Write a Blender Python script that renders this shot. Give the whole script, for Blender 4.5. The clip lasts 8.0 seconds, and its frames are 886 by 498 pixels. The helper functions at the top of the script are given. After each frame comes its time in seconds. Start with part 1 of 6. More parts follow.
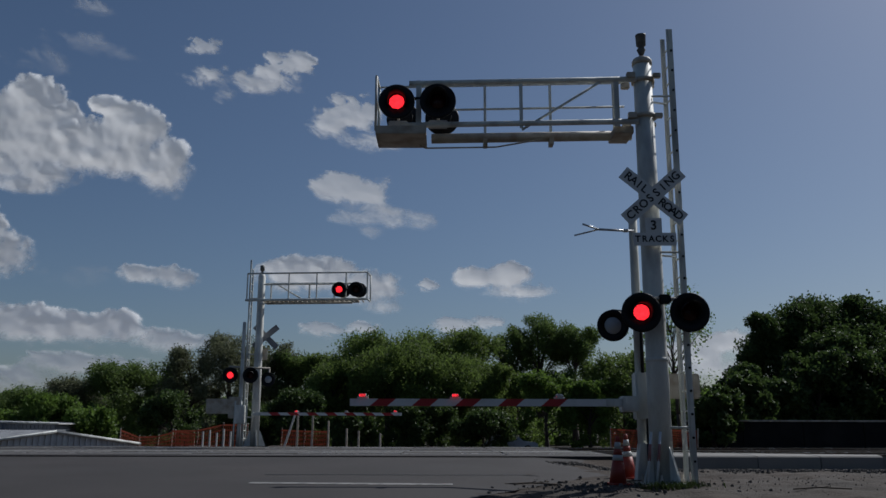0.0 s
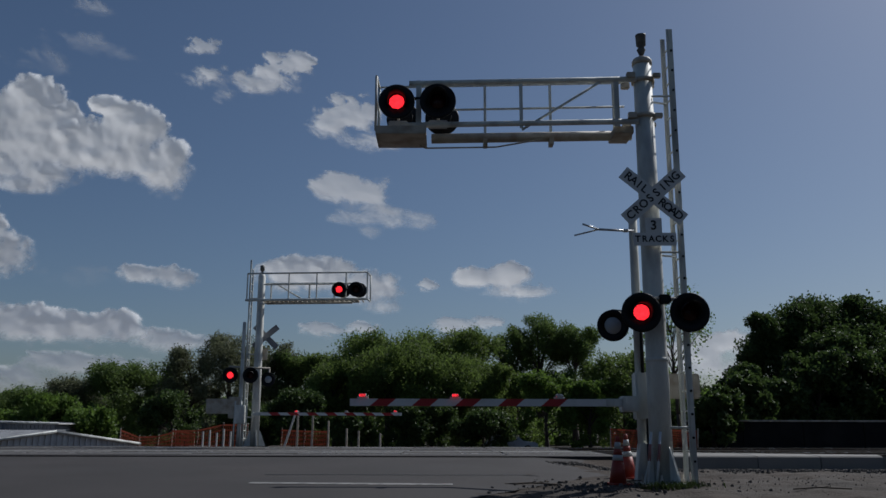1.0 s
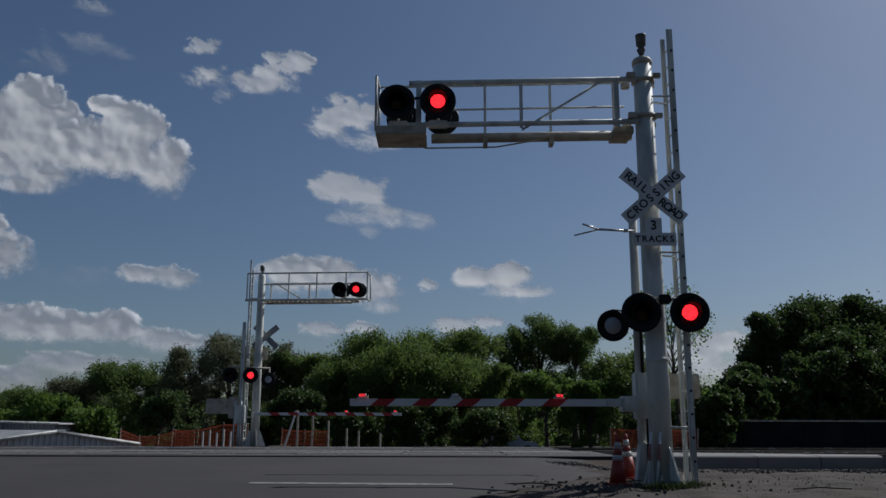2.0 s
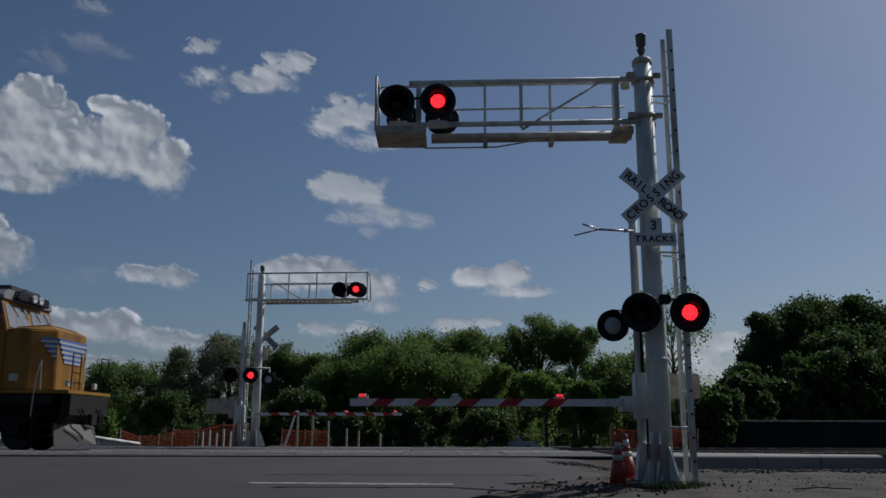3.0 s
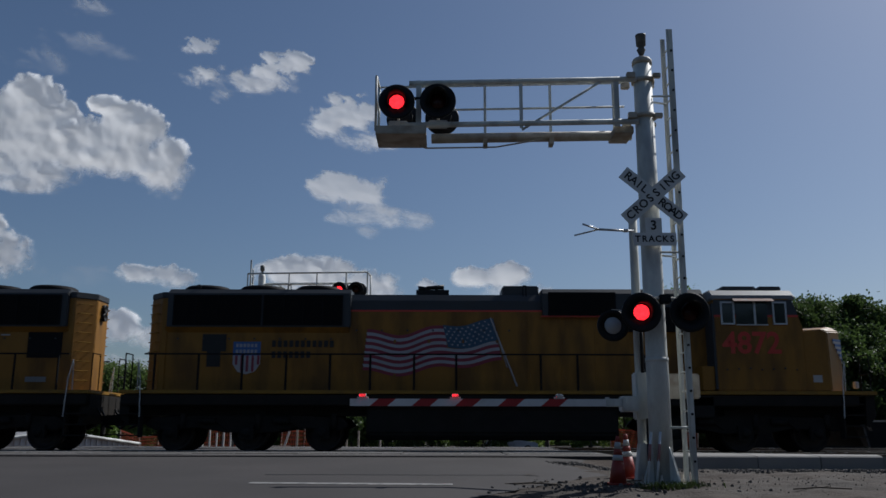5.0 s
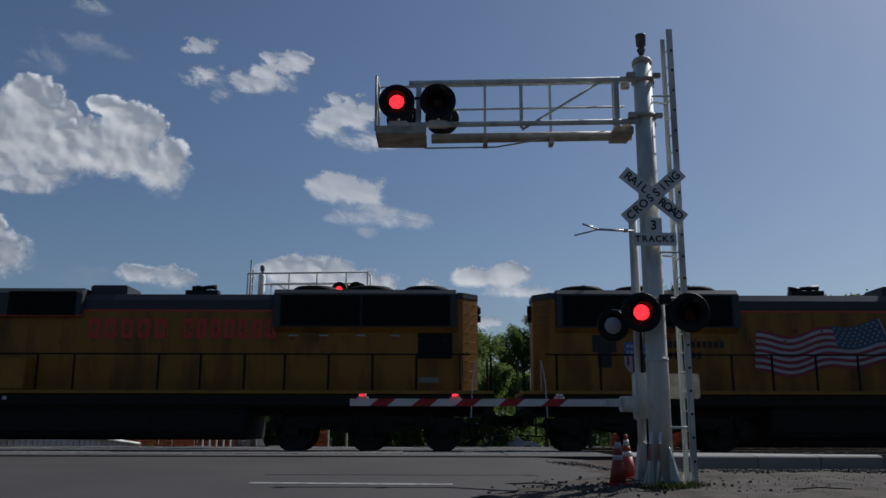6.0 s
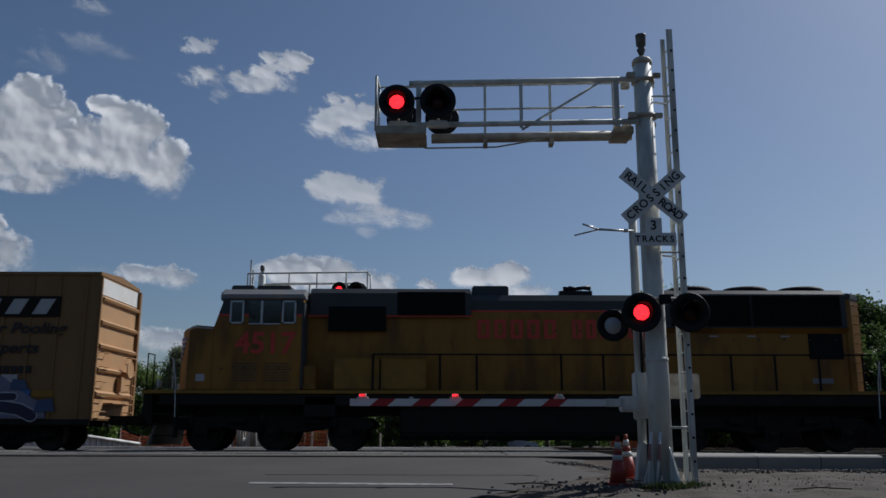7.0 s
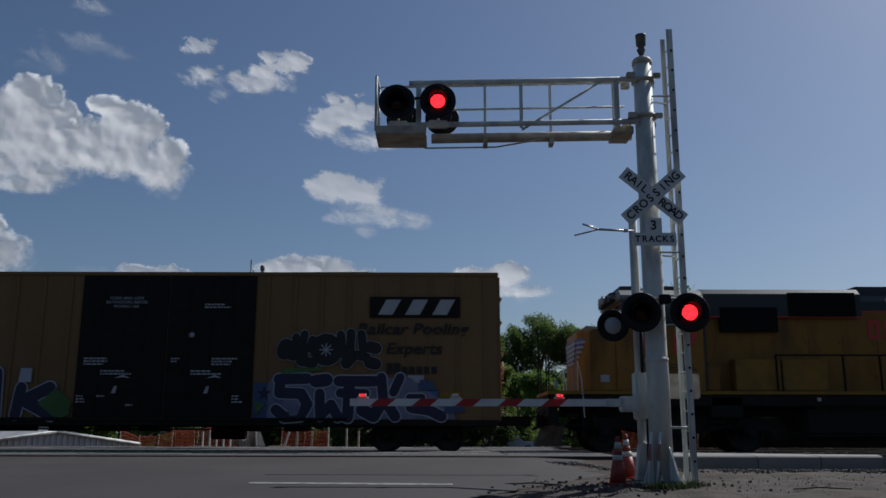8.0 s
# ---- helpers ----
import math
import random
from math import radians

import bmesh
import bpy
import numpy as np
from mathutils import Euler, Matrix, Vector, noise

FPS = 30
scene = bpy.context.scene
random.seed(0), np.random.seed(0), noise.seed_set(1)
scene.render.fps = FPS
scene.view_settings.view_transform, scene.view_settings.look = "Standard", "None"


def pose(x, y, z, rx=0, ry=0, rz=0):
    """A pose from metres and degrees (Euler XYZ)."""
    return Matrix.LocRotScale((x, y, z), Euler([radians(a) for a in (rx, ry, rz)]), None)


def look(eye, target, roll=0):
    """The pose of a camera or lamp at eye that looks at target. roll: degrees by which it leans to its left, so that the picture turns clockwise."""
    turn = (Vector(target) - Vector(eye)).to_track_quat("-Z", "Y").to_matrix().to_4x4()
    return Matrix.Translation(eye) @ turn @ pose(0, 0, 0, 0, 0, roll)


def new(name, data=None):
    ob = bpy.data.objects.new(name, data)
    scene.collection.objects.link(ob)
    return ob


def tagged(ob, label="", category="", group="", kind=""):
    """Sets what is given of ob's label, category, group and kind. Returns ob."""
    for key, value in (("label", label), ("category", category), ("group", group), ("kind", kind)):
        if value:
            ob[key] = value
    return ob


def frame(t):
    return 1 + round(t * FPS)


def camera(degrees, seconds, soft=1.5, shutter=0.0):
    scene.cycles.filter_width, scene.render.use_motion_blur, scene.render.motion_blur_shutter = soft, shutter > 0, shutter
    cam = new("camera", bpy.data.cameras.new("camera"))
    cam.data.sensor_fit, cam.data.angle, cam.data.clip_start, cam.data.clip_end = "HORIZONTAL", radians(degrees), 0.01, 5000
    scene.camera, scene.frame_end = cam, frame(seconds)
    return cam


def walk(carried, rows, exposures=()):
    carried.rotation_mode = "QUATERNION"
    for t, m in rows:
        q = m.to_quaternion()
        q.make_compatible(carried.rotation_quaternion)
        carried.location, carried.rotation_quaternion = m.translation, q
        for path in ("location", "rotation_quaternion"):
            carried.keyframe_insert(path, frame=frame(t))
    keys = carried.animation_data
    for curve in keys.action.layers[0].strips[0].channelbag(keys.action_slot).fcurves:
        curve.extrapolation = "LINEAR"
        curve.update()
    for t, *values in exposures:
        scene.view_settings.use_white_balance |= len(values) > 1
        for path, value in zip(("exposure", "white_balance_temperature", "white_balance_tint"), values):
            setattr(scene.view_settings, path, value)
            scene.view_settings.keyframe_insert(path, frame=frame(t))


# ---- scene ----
cam = camera(55.4, 8.0, soft=1.5, shutter=0.08)
EYE = Matrix.Translation((0, 0, 0.57)) @ Euler((radians(102.05), 0, 0)).to_matrix().to_4x4() @ pose(0, 0, 0, 0, 0, 0.12)
walk(cam, [(0.0, EYE), (8.0, EYE)], exposures=[(0.0, -0.43, 5950, 10), (3.4, -0.43, 5950, 10), (4.5, -0.2, 5950, 10), (5.6, -0.12, 5950, 10), (8.0, -0.1, 5950, 10)])

# ---------------------------------------------------------------- daylight
SUN_EL, SUN_AZ = radians(44), radians(51)      # azimuth from +Y towards +X
SUN = Vector((math.cos(SUN_EL) * math.sin(SUN_AZ), math.cos(SUN_EL) * math.cos(SUN_AZ), math.sin(SUN_EL)))
world = bpy.data.worlds.new("sky")
scene.world = world
world.use_nodes = True
wn = world.node_tree.nodes
sky = wn.new("ShaderNodeTexSky")
sky.sky_type, sky.sun_disc, sky.sun_elevation, sky.sun_rotation = "NISHITA", False, SUN_EL, SUN_AZ
sky.air_density, sky.dust_density, sky.ozone_density = 1.0, 1.2, 3.2
wn["Background"].inputs[1].default_value = 0.058
world.node_tree.links.new(sky.outputs[0], wn["Background"].inputs[0])
sun = new("sun", bpy.data.lights.new("sun", "SUN"))
sun.data.energy, sun.data.angle, sun.data.color = 4.3, radians(0.55), (1.0, 0.95, 0.87)
sun.matrix_world = look(SUN * 60, (0, 0, 0))


# ---------------------------------------------------------------- materials
def mat(name, base, rough=0.6, metal=0.0, var=0.18, scale=3.0, fine=40.0, bump=0.15, stain=None, stain_amount=0.35,
        stain_scale=1.2, stretch=(1, 1, 1), rand=0.0, island=0.0, translucent=0.0, spec=0.5, dist=0.01):
    m = bpy.data.materials.new(name)
    m.use_nodes = True
    nt = m.node_tree
    n, link = nt.nodes, nt.links.new
    b = n["Principled BSDF"]
    tc, mp = n.new("ShaderNodeTexCoord"), n.new("ShaderNodeMapping")
    mp.inputs["Scale"].default_value = stretch
    link(tc.outputs["Object"], mp.inputs[0])

    def noise_tex(s, detail):
        t = n.new("ShaderNodeTexNoise")
        t.inputs["Scale"].default_value, t.inputs["Detail"].default_value = s, detail
        link(mp.outputs[0], t.inputs["Vector"])
        return t.outputs["Fac"]

    def math_node(op, a, bb):
        k = n.new("ShaderNodeMath")
        k.operation = op
        for i, v in enumerate((a, bb)):
            if isinstance(v, (int, float)):
                k.inputs[i].default_value = v
            else:
                link(v, k.inputs[i])
        return k.outputs[0]

    big, small = noise_tex(scale, 5), noise_tex(fine, 3)
    amount = math_node("ADD", math_node("MULTIPLY", math_node("SUBTRACT", big, 0.5), var * 4),
                       math_node("MULTIPLY", math_node("SUBTRACT", small, 0.5), var * 2))
    if rand:
        oi = n.new("ShaderNodeObjectInfo")
        amount = math_node("ADD", amount, math_node("MULTIPLY", math_node("SUBTRACT", oi.outputs["Random"], 0.5), rand * 2))
    if island:
        gi = n.new("ShaderNodeNewGeometry")
        amount = math_node("ADD", amount, math_node("MULTIPLY", math_node("SUBTRACT", gi.outputs["Random Per Island"], 0.5), island * 2))
    gain = math_node("MAXIMUM", math_node("ADD", amount, 1.0), 0.15)
    vm = n.new("ShaderNodeVectorMath")
    vm.operation = "SCALE"
    vm.inputs[0].default_value = base[:3]
    link(gain, vm.inputs["Scale"])
    colour = vm.outputs[0]
    if stain:
        mx, ramp = n.new("ShaderNodeMix"), n.new("ShaderNodeValToRGB")
        mx.data_type = "RGBA"
        ramp.color_ramp.elements[0].position, ramp.color_ramp.elements[1].position = 0.62 - stain_amount * 0.45, 0.78 - stain_amount * 0.3
        link(noise_tex(stain_scale, 6), ramp.inputs[0])
        link(math_node("MULTIPLY", ramp.outputs[0], min(1.0, stain_amount * 1.8)), mx.inputs[0])
        link(colour, mx.inputs[6])
        mx.inputs[7].default_value = (*stain, 1)
        colour = mx.outputs[2]
    link(colour, b.inputs["Base Color"])
    b.inputs["Metallic"].default_value, b.inputs["Specular IOR Level"].default_value = metal, spec
    link(math_node("ADD", math_node("MULTIPLY", math_node("SUBTRACT", big, 0.5), 0.3), rough), b.inputs["Roughness"])
    if bump:
        bp = n.new("ShaderNodeBump")
        bp.inputs["Strength"].default_value, bp.inputs["Distance"].default_value = bump, dist
        link(small, bp.inputs["Height"])
        link(bp.outputs[0], b.inputs["Normal"])
    if translucent:
        tr, mix = n.new("ShaderNodeBsdfTranslucent"), n.new("ShaderNodeMixShader")
        link(colour, tr.inputs[0])
        mix.inputs[0].default_value = translucent
        link(b.outputs[0], mix.inputs[1])
        link(tr.outputs[0], mix.inputs[2])
        link(mix.outputs[0], n["Material Output"].inputs[0])
    return m


def glow(name, colour, strength):
    m = bpy.data.materials.new(name)
    m.use_nodes = True
    n, link = m.node_tree.nodes, m.node_tree.links.new
    b = n["Principled BSDF"]
    b.inputs["Base Color"].default_value = (*colour, 1)
    b.inputs["Emission Color"].default_value = (*colour, 1)
    tc, v, r = n.new("ShaderNodeTexCoord"), n.new("ShaderNodeTexVoronoi"), n.new("ShaderNodeMapRange")
    v.inputs["Scale"].default_value = 70.0
    link(tc.outputs["Object"], v.inputs["Vector"])
    link(v.outputs["Distance"], r.inputs[0])
    r.inputs[1].default_value, r.inputs[2].default_value = 0.25, 0.6
    r.inputs[3].default_value, r.inputs[4].default_value = strength * 1.5, strength * 0.3
    link(r.outputs[0], b.inputs["Emission Strength"])
    return m


ASPHALT = mat("asphalt", (0.036, 0.031, 0.03), 0.9, var=0.2, scale=0.35, fine=60, bump=0.5, stain=(0.027, 0.023, 0.022), stain_amount=0.5, stain_scale=0.45)
PAINT_WHITE = mat("road_paint", (0.24, 0.235, 0.225), 0.8, var=0.2, fine=30, stain=(0.08, 0.08, 0.08), stain_amount=0.45, stain_scale=6)
LINE_DARK = mat("line_dark", (0.012, 0.012, 0.012), 0.6, var=0.1)
CONCRETE = mat("concrete", (0.2, 0.192, 0.18), 0.85, var=0.1, scale=1.2, fine=50, bump=0.3, stain=(0.2, 0.19, 0.175), stain_amount=0.35, rand=0.08)
PANEL = mat("crossing_panel", (0.11, 0.104, 0.1), 0.85, var=0.1, scale=1.5, fine=50, bump=0.3, stain=(0.08, 0.076, 0.072), stain_amount=0.4, rand=0.12)
DIRT = mat("dirt", (0.042, 0.029, 0.02), 0.95, var=0.3, scale=0.8, fine=25, bump=0.8, dist=0.03, stain=(0.024, 0.018, 0.013), stain_amount=0.5, stain_scale=0.7)
STONE = mat("stone", (0.085, 0.076, 0.068), 0.9, var=0.2, scale=8, fine=60, bump=0.4, island=0.35)
RAIL = mat("rail_steel", (0.12, 0.085, 0.065), 0.55, 0.7, var=0.2, stain=(0.14, 0.07, 0.04))
RAIL_TOP = mat("rail_top", (0.55, 0.54, 0.52), 0.25, 1.0, var=0.1)
TIE = mat("tie", (0.06, 0.045, 0.035), 0.9, var=0.25, stretch=(1, 6, 1), rand=0.2)
GALV = mat("galvanised", (0.65, 0.66, 0.615), 0.6, 0.0, var=0.1, scale=2.5, fine=30, bump=0.08, stain=(0.3, 0.3, 0.29), stain_amount=0.4, stain_scale=3, stretch=(1, 1, 0.35))
GALV_DARK = mat("weathered_steel", (0.46, 0.42, 0.35), 0.65, 0.0, var=0.15, stain=(0.26, 0.2, 0.14), stain_amount=0.4, stain_scale=4)
BLACK = mat("black_paint", (0.012, 0.012, 0.013), 0.5, var=0.2, bump=0.05, spec=0.2)
LENS_OFF = mat("dark_red_lens", (0.03, 0.004, 0.004), 0.2, var=0.1, fine=80, bump=0.4, spec=0.3)
# pale grey base colour imitates sun on the glass
WINDSCREEN = mat("sunlit_windscreen", (0.2, 0.205, 0.21), 0.3, var=0.1, bump=0)
LENS_BACK = mat("pale_lens", (0.42, 0.43, 0.44), 0.4, var=0.06, bump=0.1)
SIGN_WHITE = mat("sign_sheeting", (0.66, 0.66, 0.64), 0.5, var=0.05, stain=(0.45, 0.44, 0.4), stain_amount=0.25)
SIGN_BLACK = mat("sign_black", (0.015, 0.015, 0.015), 0.6, var=0.1)
GATE_RED = mat("gate_red", (0.36, 0.02, 0.022), 0.5, var=0.12)
GATE_WHITE = mat("gate_white", (0.66, 0.66, 0.65), 0.5, var=0.06, stain=(0.4, 0.39, 0.36), stain_amount=0.2, stain_scale=5)
LAMP_RED = glow("led_red", (1.0, 0.022, 0.03), 3.0)
GATE_LAMP = glow("gate_lamp_red", (1.0, 0.03, 0.04), 1.8)
STAKE_RED = mat("faded_red", (0.3, 0.14, 0.13), 0.7, var=0.2)
BELL = mat("bell_grey", (0.1, 0.095, 0.085), 0.6, var=0.2, stain=(0.2, 0.18, 0.15), stain_amount=0.3, stain_scale=9)
CONE = mat("cone_orange", (0.28, 0.032, 0.018), 0.55, var=0.1, stain=(0.2, 0.05, 0.03), stain_amount=0.3, stain_scale=8)
CONE_BAND = mat("cone_band", (0.46, 0.46, 0.45), 0.5, var=0.1, stain=(0.3, 0.28, 0.26), stain_amount=0.3, stain_scale=9)
NET = mat("orange_net", (0.27, 0.06, 0.03), 0.7, var=0.15, translucent=0.3)
YELLOW = mat("loco_yellow", (0.26, 0.124, 0.02), 0.5, var=0.1, scale=1.0, fine=20, bump=0.04, stain=(0.09, 0.045, 0.014), stain_amount=0.42, stain_scale=1.1, stretch=(1.6, 1.6, 0.45), spec=0.25)
YELLOW_END = mat("loco_yellow_trim", (0.26, 0.14, 0.02), 0.5, var=0.1, stain=(0.15, 0.09, 0.03), stain_amount=0.35, stain_scale=2, spec=0.25)
LOCO_GREY = mat("loco_grey", (0.045, 0.05, 0.056), 0.5, var=0.12, scale=1.0, stain=(0.05, 0.05, 0.05), stain_amount=0.35, spec=0.25)
CAB_ROOF = mat("cab_roof_grey", (0.2, 0.202, 0.205), 0.5, var=0.08, stain=(0.25, 0.2, 0.16), stain_amount=0.25)
GRILLE = mat("grille_black", (0.012, 0.012, 0.013), 0.7, var=0.2, spec=0.1)
UNDER = mat("underframe", (0.024, 0.022, 0.02), 0.75, var=0.25, stain=(0.02, 0.016, 0.013), stain_amount=0.3, stain_scale=1.5, spec=0.1)
WHEEL = mat("wheel_steel", (0.06, 0.05, 0.045), 0.55, 0.6, var=0.2, spec=0.2)
RED = mat("loco_red", (0.5, 0.04, 0.024), 0.5, var=0.12, stain=(0.25, 0.06, 0.03), stain_amount=0.25, stain_scale=3)
BLUE = mat("paint_blue", (0.05, 0.12, 0.32), 0.5, var=0.1)
FLAG_BLUE = mat("flag_blue", (0.03, 0.075, 0.13), 0.5, var=0.15)
FLAG_RED = mat("flag_red", (0.22, 0.025, 0.045), 0.5, var=0.15)
FLAG_WHITE = mat("flag_white", (0.36, 0.35, 0.36), 0.5, var=0.1)
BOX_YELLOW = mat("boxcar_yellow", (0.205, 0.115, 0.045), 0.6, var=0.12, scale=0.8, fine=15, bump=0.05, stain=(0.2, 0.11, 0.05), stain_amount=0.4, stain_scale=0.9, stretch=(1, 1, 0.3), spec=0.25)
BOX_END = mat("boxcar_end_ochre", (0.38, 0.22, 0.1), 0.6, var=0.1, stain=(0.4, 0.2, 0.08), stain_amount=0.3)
BOX_WHITE = mat("boxcar_white", (0.55, 0.55, 0.53), 0.6, var=0.05, stain=(0.5, 0.45, 0.4), stain_amount=0.25)
BOX_BLACK = mat("boxcar_door_black", (0.02, 0.018, 0.016), 0.6, var=0.2, spec=0.06)
STENCIL = mat("stencil_white", (0.4, 0.4, 0.4), 0.6, var=0.1)
STENCIL_BLACK = mat("stencil_black", (0.012, 0.011, 0.01), 0.6, var=0.1)
GRAF_PURPLE = mat("spray_purple", (0.022, 0.02, 0.048), 0.6, var=0.25, scale=2)
GRAF_HAZE = mat("spray_lavender", (0.19, 0.19, 0.26), 0.6, var=0.35, scale=2, spec=0.2)
PLOW = mat("plow_steel", (0.07, 0.066, 0.06), 0.6, 0.3, var=0.3, stain=(0.04, 0.035, 0.03), stain_amount=0.4, stain_scale=3)
GRAF_WHITE = mat("spray_white", (0.4, 0.41, 0.46), 0.6, var=0.15, scale=3)
GRAF_BLUE = mat("spray_blue", (0.05, 0.08, 0.16), 0.6, var=0.25, scale=2)
GRAF_GREEN = mat("spray_green", (0.06, 0.13, 0.03), 0.6, var=0.25, scale=2)
BARK = mat("bark", (0.07, 0.055, 0.042), 0.95, var=0.3, scale=4, bump=0.6, stretch=(1, 1, 0.3))
LEAF_DARK = mat("leaf_dark", (0.062, 0.098, 0.026), 0.6, var=0.15, island=0.35, translucent=0.42, bump=0, spec=0.3)
LEAF_MID = mat("leaf_mid", (0.125, 0.18, 0.042), 0.6, var=0.15, island=0.3, translucent=0.5, bump=0, spec=0.3)
LEAF_LIME = mat("leaf_lime", (0.115, 0.185, 0.034), 0.6, var=0.15, island=0.3, translucent=0.5, bump=0, spec=0.3)
LEAF_GREY = mat("leaf_grey", (0.14, 0.155, 0.085), 0.6, var=0.15, island=0.3, translucent=0.45, bump=0, spec=0.3)
LEAF_BROAD = mat("leaf_broad", (0.115, 0.17, 0.045), 0.6, var=0.15, island=0.3, translucent=0.5, bump=0, spec=0.3)
GRASS = mat("grass", (0.04, 0.06, 0.016), 0.8, var=0.2, island=0.5, translucent=0.3, bump=0)
SHED_WHITE = mat("shed_metal", (0.56, 0.56, 0.56), 0.45, 0.1, var=0.08, stain=(0.35, 0.34, 0.33), stain_amount=0.3)
SHED_GREY = mat("shed_grey", (0.2, 0.21, 0.23), 0.6, var=0.1)
WALL_BLACK = mat("barrier_black", (0.014, 0.014, 0.015), 0.7, var=0.25, stain=(0.03, 0.028, 0.026), spec=0.1)
GLASS_DARK = mat("tinted_glass", (0.02, 0.025, 0.03), 0.08, var=0.05, bump=0)
ALU = mat("window_alu", (0.5, 0.51, 0.52), 0.4, 0.4, var=0.05)


# ---------------------------------------------------------------- mesh helpers
def box(bm, x0, x1, y0, y1, z0, z1, m=None):
    vs = [bm.verts.new((x, y, z)) for x in (x0, x1) for y in (y0, y1) for z in (z0, z1)]
    if m is not None:
        for v in vs:
            v.co = m @ v.co
    for f in ((0, 1, 3, 2), (4, 6, 7, 5), (0, 4, 5, 1), (2, 3, 7, 6), (0, 2, 6, 4), (1, 5, 7, 3)):
        bm.faces.new([vs[i] for i in f])
    return vs


def tube(bm, a, b, r, r2=None, seg=8, caps=True):
    a, b = Vector(a), Vector(b)
    r2 = r if r2 is None else r2
    q = (b - a).to_track_quat("Z", "Y")
    ring = []
    for p, rad in ((a, r), (b, r2)):
        ring.append([bm.verts.new(p + q @ Vector((rad * math.cos(k * math.tau / seg), rad * math.sin(k * math.tau / seg), 0))) for k in range(seg)])
    for k in range(seg):
        f = bm.faces.new((ring[0][k], ring[0][(k + 1) % seg], ring[1][(k + 1) % seg], ring[1][k]))
        f.smooth = seg > 6
    if caps:
        bm.faces.new(ring[0][::-1])
        bm.faces.new(ring[1])


def lathe(bm, profile, origin=(0, 0, 0), axis="Z", seg=24):
    """profile: (radius, height) along the axis."""
    o = Vector(origin)
    rings = []
    for r, h in profile:
        row = []
        for k in range(seg):
            c, s = math.cos(k * math.tau / seg) * r, math.sin(k * math.tau / seg) * r
            row.append(bm.verts.new(o + (Vector((c, s, h)) if axis == "Z" else Vector((c, h, s)) if axis == "Y" else Vector((h, c, s)))))
        rings.append(row)
    for i in range(len(rings) - 1):
        for k in range(seg):
            f = bm.faces.new((rings[i][k], rings[i][(k + 1) % seg], rings[i + 1][(k + 1) % seg], rings[i + 1][k]))
            f.smooth = True
    if profile[0][0] > 1e-4:
        bm.faces.new(rings[0][::-1])
    if profile[-1][0] > 1e-4:
        bm.faces.new(rings[-1])


def prism(bm, pts, y0, y1, plane="XZ"):
    """A polygon in a plane, pulled along the third axis."""
    def put(p, d):
        return Vector((p[0], d, p[1])) if plane == "XZ" else Vector((d, p[0], p[1])) if plane == "YZ" else Vector((p[0], p[1], d))
    a, b = [bm.verts.new(put(p, y0)) for p in pts], [bm.verts.new(put(p, y1)) for p in pts]
    bm.faces.new(a)
    bm.faces.new(b[::-1])
    for k in range(len(pts)):
        bm.faces.new((a[k], b[k], b[(k + 1) % len(pts)], a[(k + 1) % len(pts)]))


def part(name, bm, material, parent=None, label="", bevel=0.0, kind=""):
    bmesh.ops.remove_doubles(bm, verts=bm.verts, dist=1e-5)
    bmesh.ops.recalc_face_normals(bm, faces=bm.faces)
    if bevel:
        sharp = [e for e in bm.edges if len(e.link_faces) == 2 and e.calc_face_angle(0) > 0.6]
        bmesh.ops.bevel(bm, geom=sharp, offset=bevel, segments=2, affect="EDGES", clamp_overlap=True)
    me = bpy.data.meshes.new(name)
    bm.to_mesh(me)
    bm.free()
    me.materials.append(material)
    ob = new(name, me)
    if parent:
        ob.parent = parent
    return tagged(ob, label, kind=kind)


def quick(name, material, parent, *boxes, bevel=0.0, label=""):
    bm = bmesh.new()
    for b in boxes:
        box(bm, *b)
    return part(name, bm, material, parent, label, bevel)


def pipes(name, material, parent, *runs, seg=8, label=""):
    """runs: (radius, point, point, ...)"""
    bm = bmesh.new()
    for r, *pts in runs:
        for a, b in zip(pts, pts[1:]):
            tube(bm, a, b, r, seg=seg)
    return part(name, bm, material, parent, label)


def split_part(name, bm, material, parent, label, key):
    """Parts of one kind built together: one object for each value of key(centre of a face)."""
    made = []
    bm.faces.ensure_lookup_table()
    bm.faces.index_update()
    groups = {}
    for f in bm.faces:
        groups.setdefault(key(f.calc_center_median()), set()).add(f.index)
    for _, keep in sorted(groups.items()):
        one = bm.copy()
        one.faces.ensure_lookup_table()
        bmesh.ops.delete(one, geom=[f for f in one.faces if f.index not in keep], context="FACES")
        made.append(part(name, one, material, parent, label))
    bm.free()
    return made


def side_of(p):
    return p.y > 0


def thing(name, m, label, category, group="", kind=""):
    e = new(name)
    e.empty_display_size = 0.1
    e.matrix_basis = m
    return tagged(e, label, category, group, kind)


